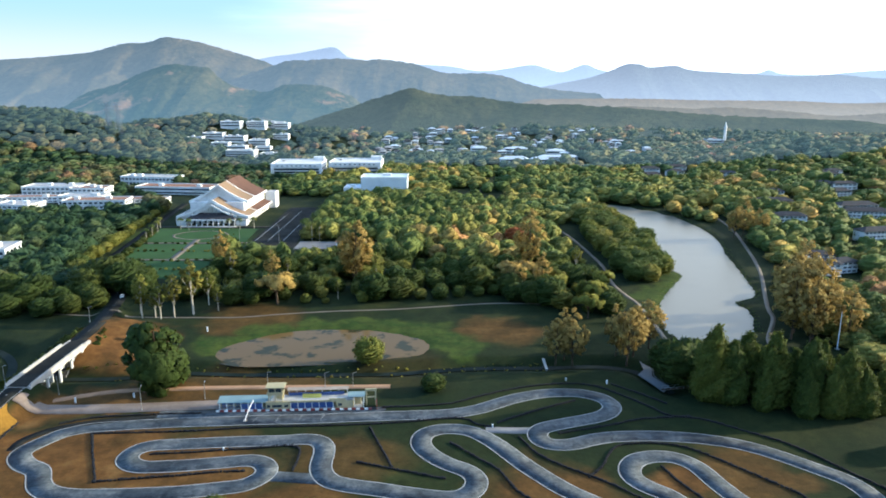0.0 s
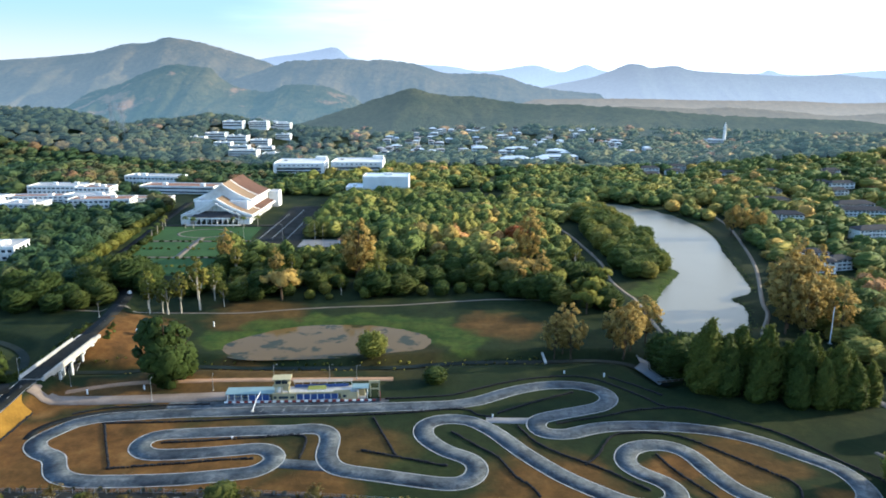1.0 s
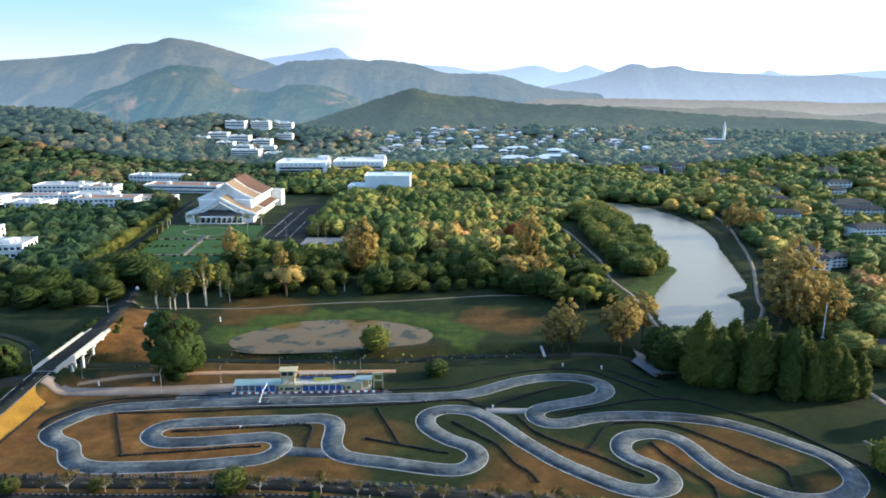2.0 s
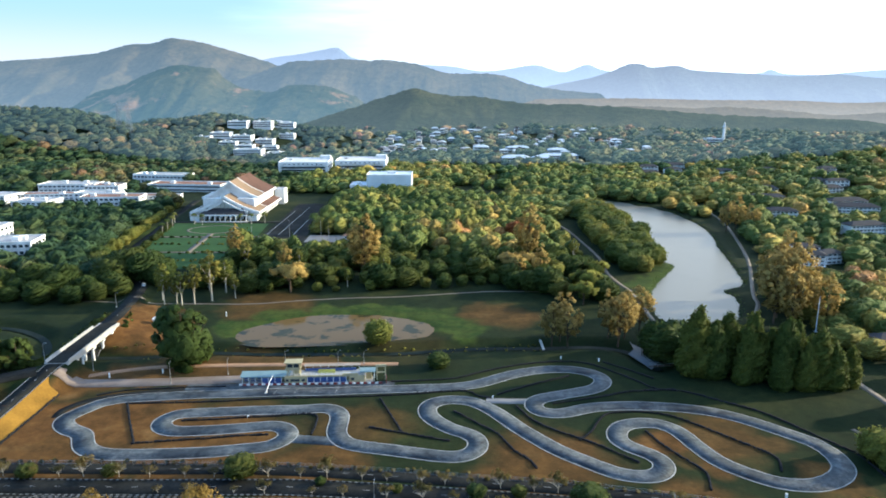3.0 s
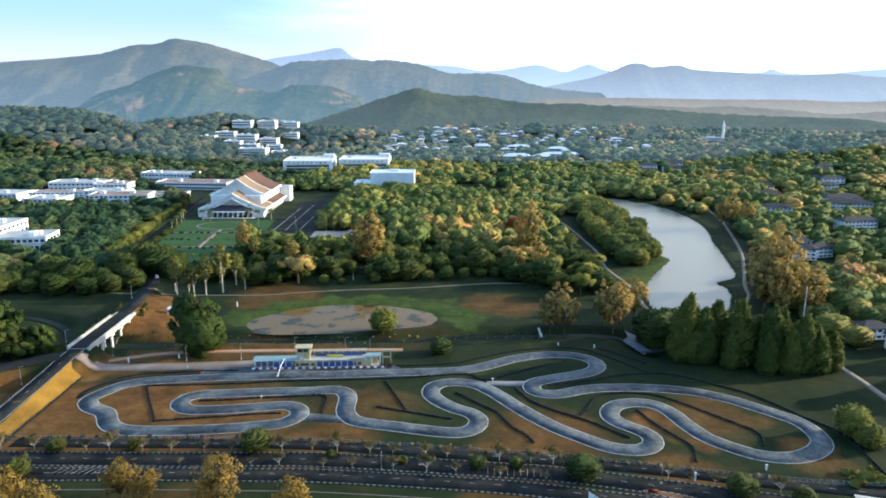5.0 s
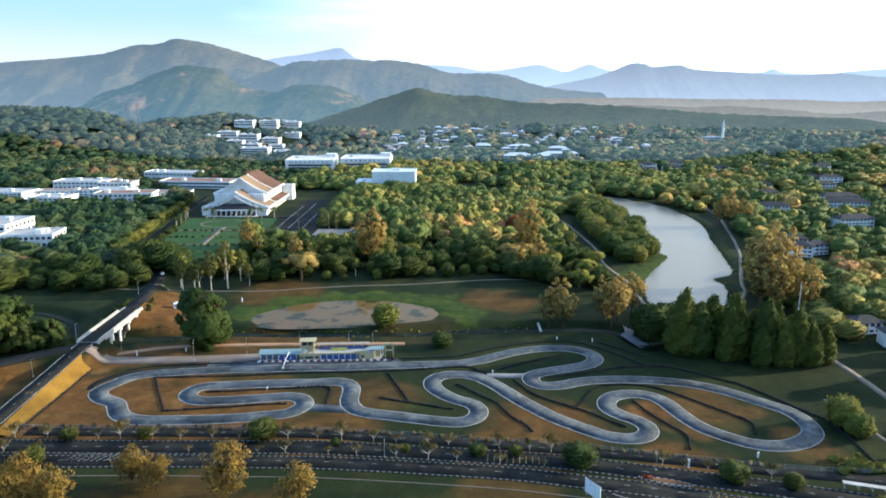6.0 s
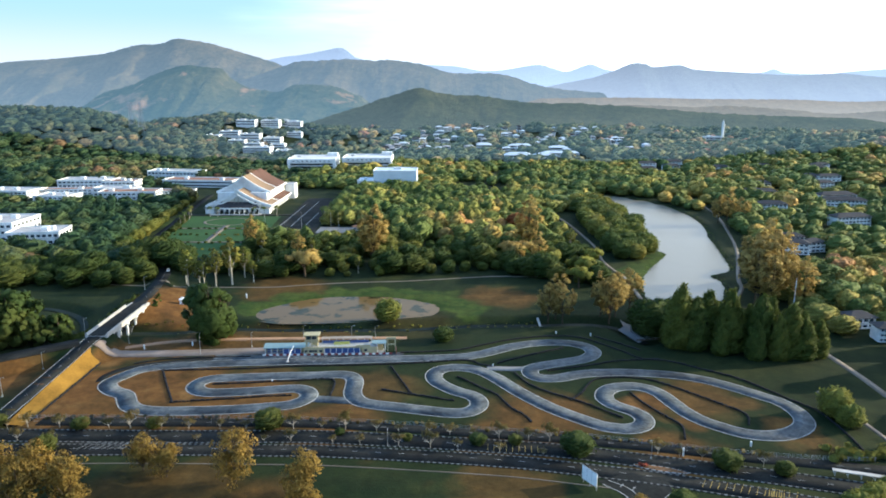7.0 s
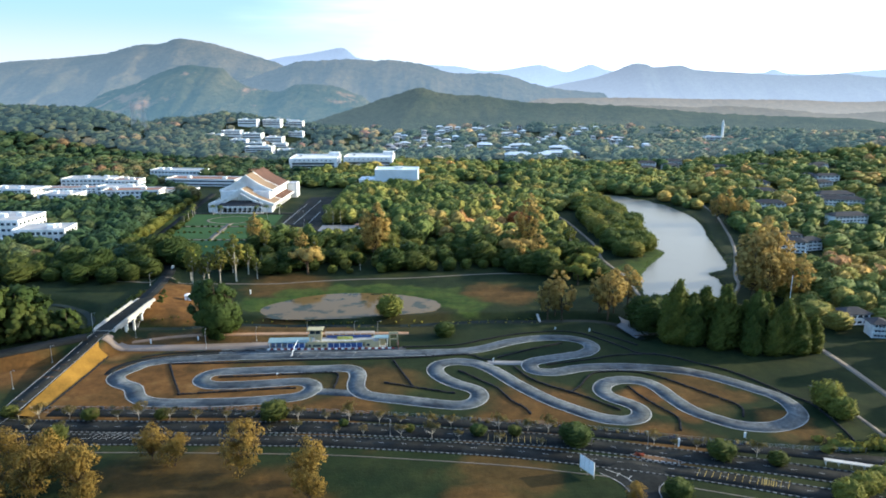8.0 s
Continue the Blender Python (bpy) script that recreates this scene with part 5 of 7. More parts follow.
# white campus blocks
def slab_block(x0, x1, y, d, h, turn, label):
    """A white slab with a deep framed front, long recessed galleries and a bare flat roof with a stair head."""
    cx, cy, w = (x0 + x1) / 2, y + d / 2, x1 - x0
    base = thing("campus_block", (cx, cy, float(height(np.array([cx]), np.array([cy]))[0])), turn, label, "building", "campus blocks")
    BUILT.append((x0, x1, y, y + d))
    part("wall", Geo().box(-w / 2, w / 2, -d / 2, d / 2, -4, h), WHITE, base)
    part("portal", Geo().box(-w / 2 - 0.4, -w / 2 + 3.0, -d / 2 - 2.2, -d / 2, -2, h + 0.5).box(w / 2 - 3.0, w / 2 + 0.4, -d / 2 - 2.2, -d / 2, -2, h + 0.5).box(-w / 2 + 3.0, w / 2 - 3.0, -d / 2 - 2.2, -d / 2, h - 4.2, h + 0.5), WHITE, base, "deep white frame round the front")
    for k in range(3):
        z0 = 0.8 + k * (h - 5.0) / 3
        part("gallery", Geo().box(-w / 2 + 3.2, w / 2 - 3.2, -d / 2 - 0.08, -d / 2 + 0.1, z0, z0 + 2.0), GLASS, base, "dark recessed gallery")
        part("ledge", Geo().box(-w / 2 + 3.0, w / 2 - 3.0, -d / 2 - 1.6, -d / 2 - 0.08, z0 - 0.9, z0 - 0.1), WHITE, base)
    windows_on(base, -d / 2 + 2, d / 2 - 2, w / 2 + 0.02, h * 0.55, 6, round(d / 12, 2), 1.6, 90)
    windows_on(base, -w / 2 + 5, w / 2 - 5, -d / 2 - 2.22, h - 2.6, 9, 2.2, 1.0)
    top = part("roof", Geo().box(-w / 2 + 0.5, w / 2 - 0.5, -d / 2 + 0.3, d / 2 - 0.5, h, h + 0.25), ROOF_WHITE, base, "bleached flat roof")
    part("parapet", Geo().box(-w / 2, w / 2, d / 2 - 0.5, d / 2, h, h + 1.3).box(-w / 2, -w / 2 + 0.5, -d / 2, d / 2 - 0.5, h, h + 1.0).box(w / 2 - 0.5, w / 2, -d / 2, d / 2 - 0.5, h, h + 1.0), WHITE, top)
    part("stair_head", Geo().box(w / 2 - 15, w / 2 - 1.5, d / 2 - 12, d / 2 - 3, h + 0.25, h + 4.6), WHITE, top)
    part("roof_plant", Geo().box(-w / 2 + 8, -w / 2 + 12, 2, 5, h + 0.25, h + 1.8), CONCRETE, top)


slab_block(-213, -152, 858, 50, 15.5, 2, "white four-storey campus slab with a framed front")
slab_block(-142, -79, 862, 44, 17.0, 0, "white four-storey campus slab with recessed galleries")
block("sports_hall", -84, -38, 700, 30, 19.5, 2, "pale metal-clad hall with low side wings", roof_mat=ROOF_PALE, cols=-2, wall=ROOF_PALE)
block("sports_hall_wing", -101, -84.4, 698, 28, 9, 1, "low pale side wing of a hall", roof_mat=ROOF_PALE, cols=-2, wall=ROOF_PALE)
for x0, x1, y, d, h, st in ((-361, -297, 776, 22, 14, 3), (-318, -238, 715, 26, 11, 3), (-430, -372, 708, 26, 12, 3), (-378, -342, 700, 20, 12, 3), (-362, -320, 650, 18, 12, 3),
                            (-345, -290, 626, 22, 12, 3), (-400, -366, 612, 26, 9, 2), (-470, -420, 640, 26, 10, 2), (-420, -365, 660, 16, 8, 2), (-300, -262, 650, 16, 8, 2)):
    block("faculty_block", x0, x1, y, d, h * 0.66, max(2, st - 1), "white low faculty block with a flat stained roof", cols=max(5, int((x1 - x0) / 4.5)), group="faculty blocks", turn=((x0 * 7 + y) % 17) - 8, roof_mat=TILE_RED if int(x0) % 3 == 0 else None)
block("office_block", -345, -302, 424, 34, 17, 4, "large white four-storey office block with recessed windows", cols=10)
block("office_block", -300, -266, 412, 22, 13, 3, "white three-storey office block with small windows", cols=9, turn=8)
block("office_block", -318, -296, 392, 16, 8, 2, "low white annex of the office block", cols=5)
for x0, x1, y, d, h, st in ((-405, -372, 1180, 22, 8, 2), (-366, -334, 1172, 24, 9, 2), (-325, -296, 1165, 24, 8, 2), (-392, -358, 1236, 22, 9, 2), (-350, -318, 1250, 22, 10, 3), (-372, -345, 1120, 18, 8, 2), (-340, -312, 1100, 18, 8, 2), (-312, -286, 1290, 20, 8, 2), (-321, -280, 1030, 24, 10, 3), (-274, -252, 1040, 20, 7, 2), (-420, -396, 1150, 16, 7, 2), (-302, -278, 1120, 16, 7, 2), (-336, -304, 1330, 18, 9, 2), (-378, -350, 1345, 18, 8, 2), (-296, -270, 1215, 16, 7, 2), (-300, -262, 1390, 18, 9, 2)):
    block("hostel_block", x0, x1, y, d, h, st, "white hostel block among the trees of the valley", cols=-1, group="hostel blocks")
for x0, x1, y, d, h, st in ((78, 118, 990, 16, 8, 2), (122, 150, 996, 14, 7, 2), (42, 66, 1126, 14, 11, 3), (140, 196, 1040, 12, 6, 2), (160, 190, 1110, 12, 8, 2), (104, 134, 1150, 12, 8, 2), (-70, -58, 770, 12, 10, 2)):
    block("town_block", x0, x1, y, d, h, st, "pale low building at the edge of town", cols=-1, roof="hip", roof_mat=ROOF_PALE, group="town blocks")
rnd = random.Random(21)
for k in range(105):
    x, y = rnd.uniform(-130, 330), rnd.uniform(1090, 1430)
    w, d = rnd.uniform(7, 15), rnd.uniform(7, 10)
    block("town_house", x, x + w, y, d, rnd.uniform(4.5, 9), 2, "small pale house with a low roof in the town", cols=-1, roof="hip", roof_mat=rnd.choice((ROOF_PALE, ROOF_GREY, ROOF_PALE, TILE_DARK)), group="town houses")
for k in range(16):
    x, y = rnd.uniform(185, 460), rnd.uniform(690, 930)
    if x < 215 + (y - 620) * 0.05:
        continue
    w, d = rnd.uniform(16, 26), rnd.uniform(9, 12)
    block("row_house", x, x + w, y, d, rnd.uniform(5, 7), 2, "white two-storey house with a dark hipped roof", cols=5, roof="hip", roof_mat=TILE_DARK, group="row houses", turn=rnd.uniform(-12, 12))
for x0, x1, y, d, h, st, tn in ((220, 236, 408, 10, 7.5, 3, -14), (234, 249, 414, 9, 7, 3, 14), (228, 244, 432, 9, 7, 3, 0), (334, 372, 580, 12, 8, 3, -8), (345, 380, 610, 12, 8, 3, 6), (186, 193, 247, 8, 6.5, 3, -6), (181, 194, 264, 9, 5.5, 2, 8), (285, 320, 640, 11, 7, 3, 0), (300, 330, 500, 11, 8, 3, 10), (268, 292, 560, 11, 8, 3, -10)):
    block("apartment_house", x0, x1, y, d, h, st, "white three-storey apartment house with a dark hipped roof", cols=max(4, int((x1 - x0) / 3.2)), roof="hip", roof_mat=TILE_DARK, turn=tn, group="apartment houses")


def minaret():
    base = thing("minaret", (517, 1310, 0), 0, "tall white minaret above the trees", "tower")
    base.location.z = float(height(np.array([517.0]), np.array([1310.0]))[0])
    part("shaft", Geo().tube([(0, 0, -2), (0, 0, 30)], [2.6, 2.3], 8), WHITE, base)
    part("gallery", Geo().tube([(0, 0, 28), (0, 0, 29.2), (0, 0, 30.2)], [2.6, 3.6, 3.6], 8), WHITE, base)
    part("cap", Geo().tube([(0, 0, 30), (0, 0, 34), (0, 0, 36), (0, 0, 40)], [1.8, 1.8, 1.3, 0.1], 8), WHITE, base)
    block("prayer_hall", 480, 510, 1295, 20, 8, 2, "white low prayer hall beside the minaret", cols=-1)


minaret()


def pylon(x, y, h):
    base = thing("transmission_pylon", (x, y, float(height(np.array([x]), np.array([y]))[0])), 0, "grey lattice transmission pylon on the hill", "pylon", "transmission pylons")
    g = Geo()
    for a in (-1, 1):
        for b in (-1, 1):
            g.tube([(a * h * 0.09, b * h * 0.09, 0), (a * h * 0.02, b * h * 0.02, h)], [0.35, 0.25], 4)
    for k in range(7):
        r0, r1 = h * (0.09 - 0.01 * k), h * (0.09 - 0.01 * (k + 1))
        z0, z1 = h * k / 7, h * (k + 1) / 7
        for s in (-1, 1):
            g.tube([(-r0, s * r0, z0), (r1, s * r1, z1)], [0.2, 0.2], 4).tube([(r0, s * r0, z0), (-r1, s * r1, z1)], [0.2, 0.2], 4)
    part("lattice", g, STEEL, base)
    for k in range(3):
        part("arm", Geo().tube([(-h * 0.14, 0, h * (0.7 + 0.12 * k)), (h * 0.14, 0, h * (0.7 + 0.12 * k))], [0.3, 0.3], 4), STEEL, base)


for x, y, h in ((-478, 1040, 46), (-499, 1052, 40)):
    pylon(x, y, h)


# ---- pit building ----
def pit_building():
    x0, y0 = -78.0, 231.6
    base = thing("pit_building", (x0, y0, 0), 3.4, "cream and blue pit building with a control tower", "building")
    BUILT.append((-80, -24, 228, 246))
    part("garage_wall", Geo().box(0, 49, 1.6, 3.6, -0.3, 2.7), CREAM, base)
    part("plinth", Geo().box(-0.5, 49.5, -1.0, 3.8, -0.3, 0.12), CONCRETE, base)
    part("lean_roof", Geo().add([(-0.6, -1.0, 2.85), (18.0, -1.0, 2.85), (18.0, 3.9, 3.35), (-0.6, 3.9, 3.35), (-0.6, -1.0, 2.65), (18.0, -1.0, 2.65), (18.0, 3.9, 3.15), (-0.6, 3.9, 3.15)],
         [(0, 1, 2, 3), (7, 6, 5, 4), (0, 4, 5, 1), (1, 5, 6, 2), (2, 6, 7, 3), (3, 7, 4, 0)]), TEAL_ROOF, base, "pale teal metal lean-to roof")
    for k in range(19):
        if 7 <= k <= 9:
            continue
        ob = part("garage_post", shared_post(0.22, 2.7), WHITE, base)
        ob.matrix_basis = pose(0.2 + k * 2.45, -0.7, 0)
    for k in range(18):
        if 6 <= k <= 9 or k >= 16:
            continue
        me = SHARED.get("shutter")
        if me is None:
            me = Geo().box(-1.1, 1.1, -0.06, 0.06, 0, 2.1).mesh("shutter")
            me.materials.append(BLUE)
            SHARED["shutter"] = me
        ob = part("shutter", me, BLUE, base)
        ob.matrix_basis = pose(1.42 + k * 2.45, 1.5 if k < 3 else -0.6, 0.1)
    for k in range(3):
        part("garage_beam", Geo().box(0.2 + k * 2.45, 2.65 + k * 2.45, -0.8, -0.6, 1.7, 1.86), CREAM, base)
    part("fascia", Geo().box(18.0, 43.0, -1.0, -0.7, 2.35, 3.0), CREAM, base, "cream painted fascia")
    part("deck", Geo().box(18.0, 46.5, -0.9, 4.4, 2.75, 2.98), CONCRETE, base)
    # viewing deck: rails, benches, dark back row and a long thin canopy behind
    part("back_wall", Geo().box(23.5, 43.0, 3.6, 3.9, 2.98, 4.0), BLUE, base, "dark blue back wall of the viewing deck")
    part("canopy", Geo().add([(23.0, 3.4, 5.0), (44.5, 3.4, 5.0), (44.5, 5.4, 5.25), (23.0, 5.4, 5.25), (23.0, 3.4, 4.88), (44.5, 3.4, 4.88), (44.5, 5.4, 5.13), (23.0, 5.4, 5.13)],
         [(0, 1, 2, 3), (7, 6, 5, 4), (0, 4, 5, 1), (1, 5, 6, 2), (2, 6, 7, 3), (3, 7, 4, 0)]), worn("weathered_canopy_sheet", (0.36, 0.30, 0.24), 0.8, scale=0.3, amount=0.4), base, "thin weathered brownish canopy")
    for k in range(8):
        ob = part("canopy_post", shared_post(0.14, 2.1), WHITE, base)
        ob.matrix_basis = pose(23.4 + k * 2.95, 4.2, 2.9)
    for k in range(3):
        part("bench", Geo().box(28.5, 35.0, 1.0 + k * 0.7, 1.45 + k * 0.7, 2.98, 3.3 + k * 0.28), worn("yellow_bench_paint", (0.42, 0.42, 0.10), 0.6), base, "yellow painted bench")
    for z in (3.45, 3.9):
        part("handrail", Geo().tube([(18.1, -0.85, z), (46.4, -0.85, z)], [0.045, 0.045], 5), WHITE, base)
    for k in range(15):
        ob = part("rail_post", shared_post(0.08, 1.0), WHITE, base)
        ob.matrix_basis = pose(18.2 + k * 2.0, -0.85, 2.95)
    # control tower: ground room, open stair stage, glazed cabin
    part("tower_base", Geo().box(16.2, 24.4, -1.5, 2.6, -0.3, 2.9), CREAM, base)
    part("tower_window", Geo().box(18.4, 21.8, -1.56, -1.4, 1.0, 1.9), GLASS, base)
    part("tower_window", Geo().box(16.6, 17.7, -1.56, -1.4, 1.0, 1.9), GLASS, base)
    part("tower_window", Geo().box(22.6, 23.9, -1.56, -1.4, 1.0, 1.9), GLASS, base)
    for x in (17.3, 19.6, 21.9):
        for y in (-1.2, 1.8):
            ob = part("tower_post", shared_post(0.3, 3.0, CREAM), CREAM, base)
            ob.matrix_basis = pose(x, y, 2.9)
    part("tower_room", Geo().box(19.8, 21.8, 0.4, 1.8, 2.9, 5.6), CREAM, base)
    part("tower_floor", Geo().box(16.8, 22.4, -1.7, 2.2, 5.6, 5.95), CREAM, base)
    part("tower_rail", Geo().box(16.8, 22.4, -1.75, -1.65, 5.95, 6.7), CREAM, base)
    part("tower_glass", Geo().box(17.4, 21.8, -1.0, 1.8, 5.95, 8.0), GLASS, base)
    for x in (17.3, 19.6, 21.9):
        for y in (-1.1, 1.8):
            ob = part("tower_post", shared_post(0.3, 3.0, CREAM), CREAM, base)
            ob.matrix_basis = pose(x, y, 5.4)
    part("tower_roof", Geo().box(16.4, 23.0, -1.9, 2.6, 8.2, 8.55), CREAM, base, "overhanging flat cream roof")
    # east end rooms
    part("end_wall", Geo().box(40.5, 46.5, -1.2, 3.0, -0.2, 2.8), CREAM, base)
    part("end_parapet", Geo().box(38.0, 44.0, -1.25, -1.0, 2.8, 3.7), CREAM, base)
    part("end_window", Geo().box(41.2, 42.5, -1.28, -1.14, 0.9, 1.9), GLASS, base)
    part("end_roof", Geo().box(44.5, 50.5, -1.0, 3.4, 3.9, 4.1), TEAL_ROOF, base)
    for k in range(4):
        ob = part("end_post", shared_post(0.2, 4.0), WHITE, base)
        ob.matrix_basis = pose(46.8 + (k % 2) * 3.2, -0.7 + (k // 2) * 3.6, 0)



pit_building()


def gate():
    base = thing("track_gate", (-25.5, 235.5, 0), 6, "cream steel gate frame beside the pit lane", "gate")
    for x in (-1.6, 1.6):
        part("post", Geo().box(x - 0.25, x + 0.25, -0.25, 0.25, 0, 6.0), CREAM, base)
    part("beam", Geo().box(-2.0, 2.0, -0.3, 0.3, 5.4, 6.2), CREAM, base)
    part("beam", Geo().box(-1.4, 1.4, -0.2, 0.2, 2.9, 3.3), CREAM, base)
    part("leaf", Geo().box(1.85, 2.0, -4.4, -0.3, 0.2, 2.4), RED, base, "red and white gate leaf")


gate()


def start_pole():
    base = thing("start_pole", (-66.8, 223.0, 0), 0, "leaning white start light pole over the track", "pole")
    part("foot", Geo().box(-0.5, 0.5, -0.5, 0.5, 0, 0.4), CONCRETE, base)
    part("pole", Geo().tube([(0, 0, 0.3), (0.7, 2.6, 3.0), (1.6, 5.6, 4.9)], [0.17, 0.16, 0.14], 7), WHITE, base)


start_pole()

# red and white safety blocks before the pits
for k in range(38):
    me = SHARED.setdefault(("safety", k % 2), None) or Geo().box(-0.6, 0.6, -0.22, 0.22, 0, 0.6).mesh("safety_block")
    SHARED[("safety", k % 2)] = me
    if not me.materials:
        me.materials.append(RED if k % 2 else WHITE)
    ob = new("safety_block", me)
    ob.matrix_basis = pose(-78 + k * 1.42, 229.5 + k * 0.062, 0.1, 0, 0, 2.6)
    tagged(ob, "red plastic safety block beside the pit lane" if k % 2 else "white plastic safety block beside the pit lane", "barrier", "safety blocks by the pits")


# ---- bridge ----
def bridge():
    base = thing("road_bridge", (-151.8, 262.5, 0), 1.8, "white concrete road bridge over the stream", "bridge")
    part("deck", Geo().box(-4.6, 4.6, -26, 20, 5.2, 6.02), CONCRETE, base)
    part("girder", Geo().box(3.7, 4.4, -26, 20, 4.3, 5.2), CONCRETE, base)
    part("girder", Geo().box(-4.4, -3.7, -26, 20, 4.3, 5.2), CONCRETE, base)
    for s in (-1, 1):
        wall = part("parapet", Geo().box(s * 4.4 - 0.22, s * 4.4 + 0.22, -25.5, 14, 5.9, 6.8), CONCRETE, base, "pale concrete parapet")
        part("parapet_rail", Geo().tube([(s * 4.4, -25.5, 7.1), (s * 4.4, 14, 7.1)], [0.1, 0.1], 5), STEEL, wall, "thin steel rail")
        part("sidewalk", Geo().box(s * 3.85 - 0.3, s * 3.85 + 0.3, -26, 20, 6.0, 6.22), CONCRETE, base)
    for y in (-13, -4, 5, 13):
        part("crossbeam", Geo().box(-4.4, 4.4, y - 0.6, y + 0.6, 3.4, 4.35), WHITE, base)
        for x in (-3.4, 0, 3.4):
            ob = part("pier", Geo().tube([(0, 0, -3.4), (0, 0, 3.3)], [0.55, 0.55], 8), WHITE, base)
            ob.location = (x, y, 0)
    road_top = part("roadway", Geo().box(-3.6, 3.6, -26, 20, 6.02, 6.14), ROAD, base, "dark asphalt roadway")


bridge()


# ---- lamps, posts, signs ----
def street_lamp(x, y, h, turn, label="slim galvanised street lamp on the verge"):
    base = thing("street_lamp", (x, y, float(height(np.array([x]), np.array([y]))[0])), turn, label, "street lamp", "street lamps")
    part("foot", Geo().box(-0.25, 0.25, -0.25, 0.25, -0.2, 0.3), CONCRETE, base)
    part("pole", Geo().tube([(0, 0, 0), (0, 0, h * 0.55), (0, 0, h)], [0.13, 0.10, 0.07], 6), STEEL, base)
    arm = part("arm", Geo().tube([(0, 0, h - 0.1), (1.1, 0, h + 0.25)], [0.05, 0.05], 5), STEEL, base)
    part("lamp_head", Geo().box(0.9, 1.5, -0.11, 0.11, h + 0.2, h + 0.32), STEEL, arm, "grey lamp head")


for x, y, h, t in ((-105, 231, 8.4, 90), (-86, 240, 6.0, 90), (-140.5, 243, 7.5, 180), (-162.5, 190, 7.0, 0), (-162, 215, 7.0, 0), (-157.5, 240, 8, 0), (-163, 312, 7, 0),
                   (-86, 476, 15, 0), (-115, 480, 15, 180), (-149, 502, 12, 0), (-44.5, 251, 5.5, 0), (-34, 251, 5.5, 0), (-66, 251, 5.5, 0), (-20, 156, 5, 90), (60, 149.5, 5, 90)):
    street_lamp(x, y, h, t)


def mast(x, y, h):
    base = thing("slim_mast", (x, y, 0), 0, "tall slim white mast rising from the trees", "mast")
    part("pole", Geo().tube([(0, 0, -0.3), (0, 0, h * 0.6), (0, 0, h)], [0.24, 0.2, 0.16], 8), WHITE, base)
    part("foot", Geo().box(-0.7, 0.7, -0.7, 0.7, -0.3, 0.4), CONCRETE, base)


mast(169, 290, 17)


def billboard():
    base = thing("billboard", (38.5, 134.4, 0), -58, "white billboard on posts at the junction", "billboard")
    part("panel", Geo().box(-2.9, 2.9, -0.12, 0.12, 1.2, 5.2), WHITE, base)
    part("frame", Geo().box(-3.05, 3.05, -0.08, 0.08, 5.2, 5.35).box(-3.05, 3.05, -0.08, 0.08, 1.05, 1.2), STEEL, base)
    for x in (-0.95, 0.95):
        part("panel_seam", Geo().box(x - 0.04, x + 0.04, -0.16, -0.12, 1.2, 5.2), STEEL, base)
    for x in (-2.6, 0, 2.6):
        part("post", Geo().box(x - 0.1, x + 0.1, 0.12, 0.32, -0.3, 5.2), STEEL, base)


billboard()


def pump_hut(x, y):
    base = thing("pump_hut", (x, y, float(height(np.array([x]), np.array([y]))[0])), 12, "small white hut on the bare earth bank", "hut")
    part("wall", Geo().box(-1.4, 1.4, -1.2, 1.2, -0.3, 2.6), WHITE, base)
    part("roof", hip_roof(2.8, 2.4, 0.9, 0.35, 2.6), WHITE, base)
    part("door", Geo().box(-0.45, 0.45, -1.26, -1.18, 0.0, 2.0), STEEL, base)


pump_hut(-136, 294)


def fence(points, gap=3.0, h=1.6):
    line = spline(points, gap)
    base = thing("wire_fence", (0, 0, 0), label="low post and rail fence along the circuit", category="fence", kind="structure")
    for x, y in line:
        ob = part("post", shared_post(0.1, h, STEEL), STEEL, base)
        ob.matrix_basis = pose(x, y, 0)
    for z in (0.5, 1.0, 1.5):
        part("rail", Geo().tube([(x, y, z) for x, y in line], [0.03] * len(line), 4), STEEL, base)


fence([(-146, 173), (-97, 173), (-54, 172.7), (-19, 169.8), (9, 166.2), (37, 162.9), (71, 155.6), (91, 151.6), (111, 148.8), (126, 148)])


def car(x, y, turn, paint, label):
    """A small saloon car on its wheels."""
    z = float(height(np.array([x]), np.array([y]))[0]) + 0.12
    base = thing("car", (x, y, z), turn, label, "car")
    body = Geo()
    prof = [(-2.1, 0.35), (2.1, 0.35), (2.15, 0.72), (1.2, 0.92), (-1.9, 0.95), (-2.15, 0.75)]
    n = len(prof)
    body.add([(px, s * 0.84, pz) for s in (-1, 1) for px, pz in prof], [tuple(range(n))[::-1], tuple(range(n, 2 * n))[::1]] + [(k, (k + 1) % n, n + (k + 1) % n, n + k) for k in range(n)])
    part("body", body, paint, base)
    part("cabin", Geo().add([(-1.6, -0.74, 0.93), (1.0, -0.74, 0.93), (1.0, 0.74, 0.93), (-1.6, 0.74, 0.93), (-1.1, -0.6, 1.42), (0.35, -0.6, 1.42), (0.35, 0.6, 1.42), (-1.1, 0.6, 1.42)], [(0, 1, 5, 4), (1, 2, 6, 5), (2, 3, 7, 6), (3, 0, 4, 7)]), GLASS, base, "dark glazed cabin")
    part("roof", Geo().box(-1.1, 0.35, -0.6, 0.6, 1.42, 1.46), paint, base)
    for px in (-1.35, 1.35):
        for py in (-0.8, 0.8):
            part("wheel", Geo().tube([(px, py - 0.1, 0.31), (px, py + 0.1, 0.31)], [0.31, 0.31], 10), DARK, base)


car(-168.6, 356.5, 112, WHITE, "small white car on the avenue under the trees")


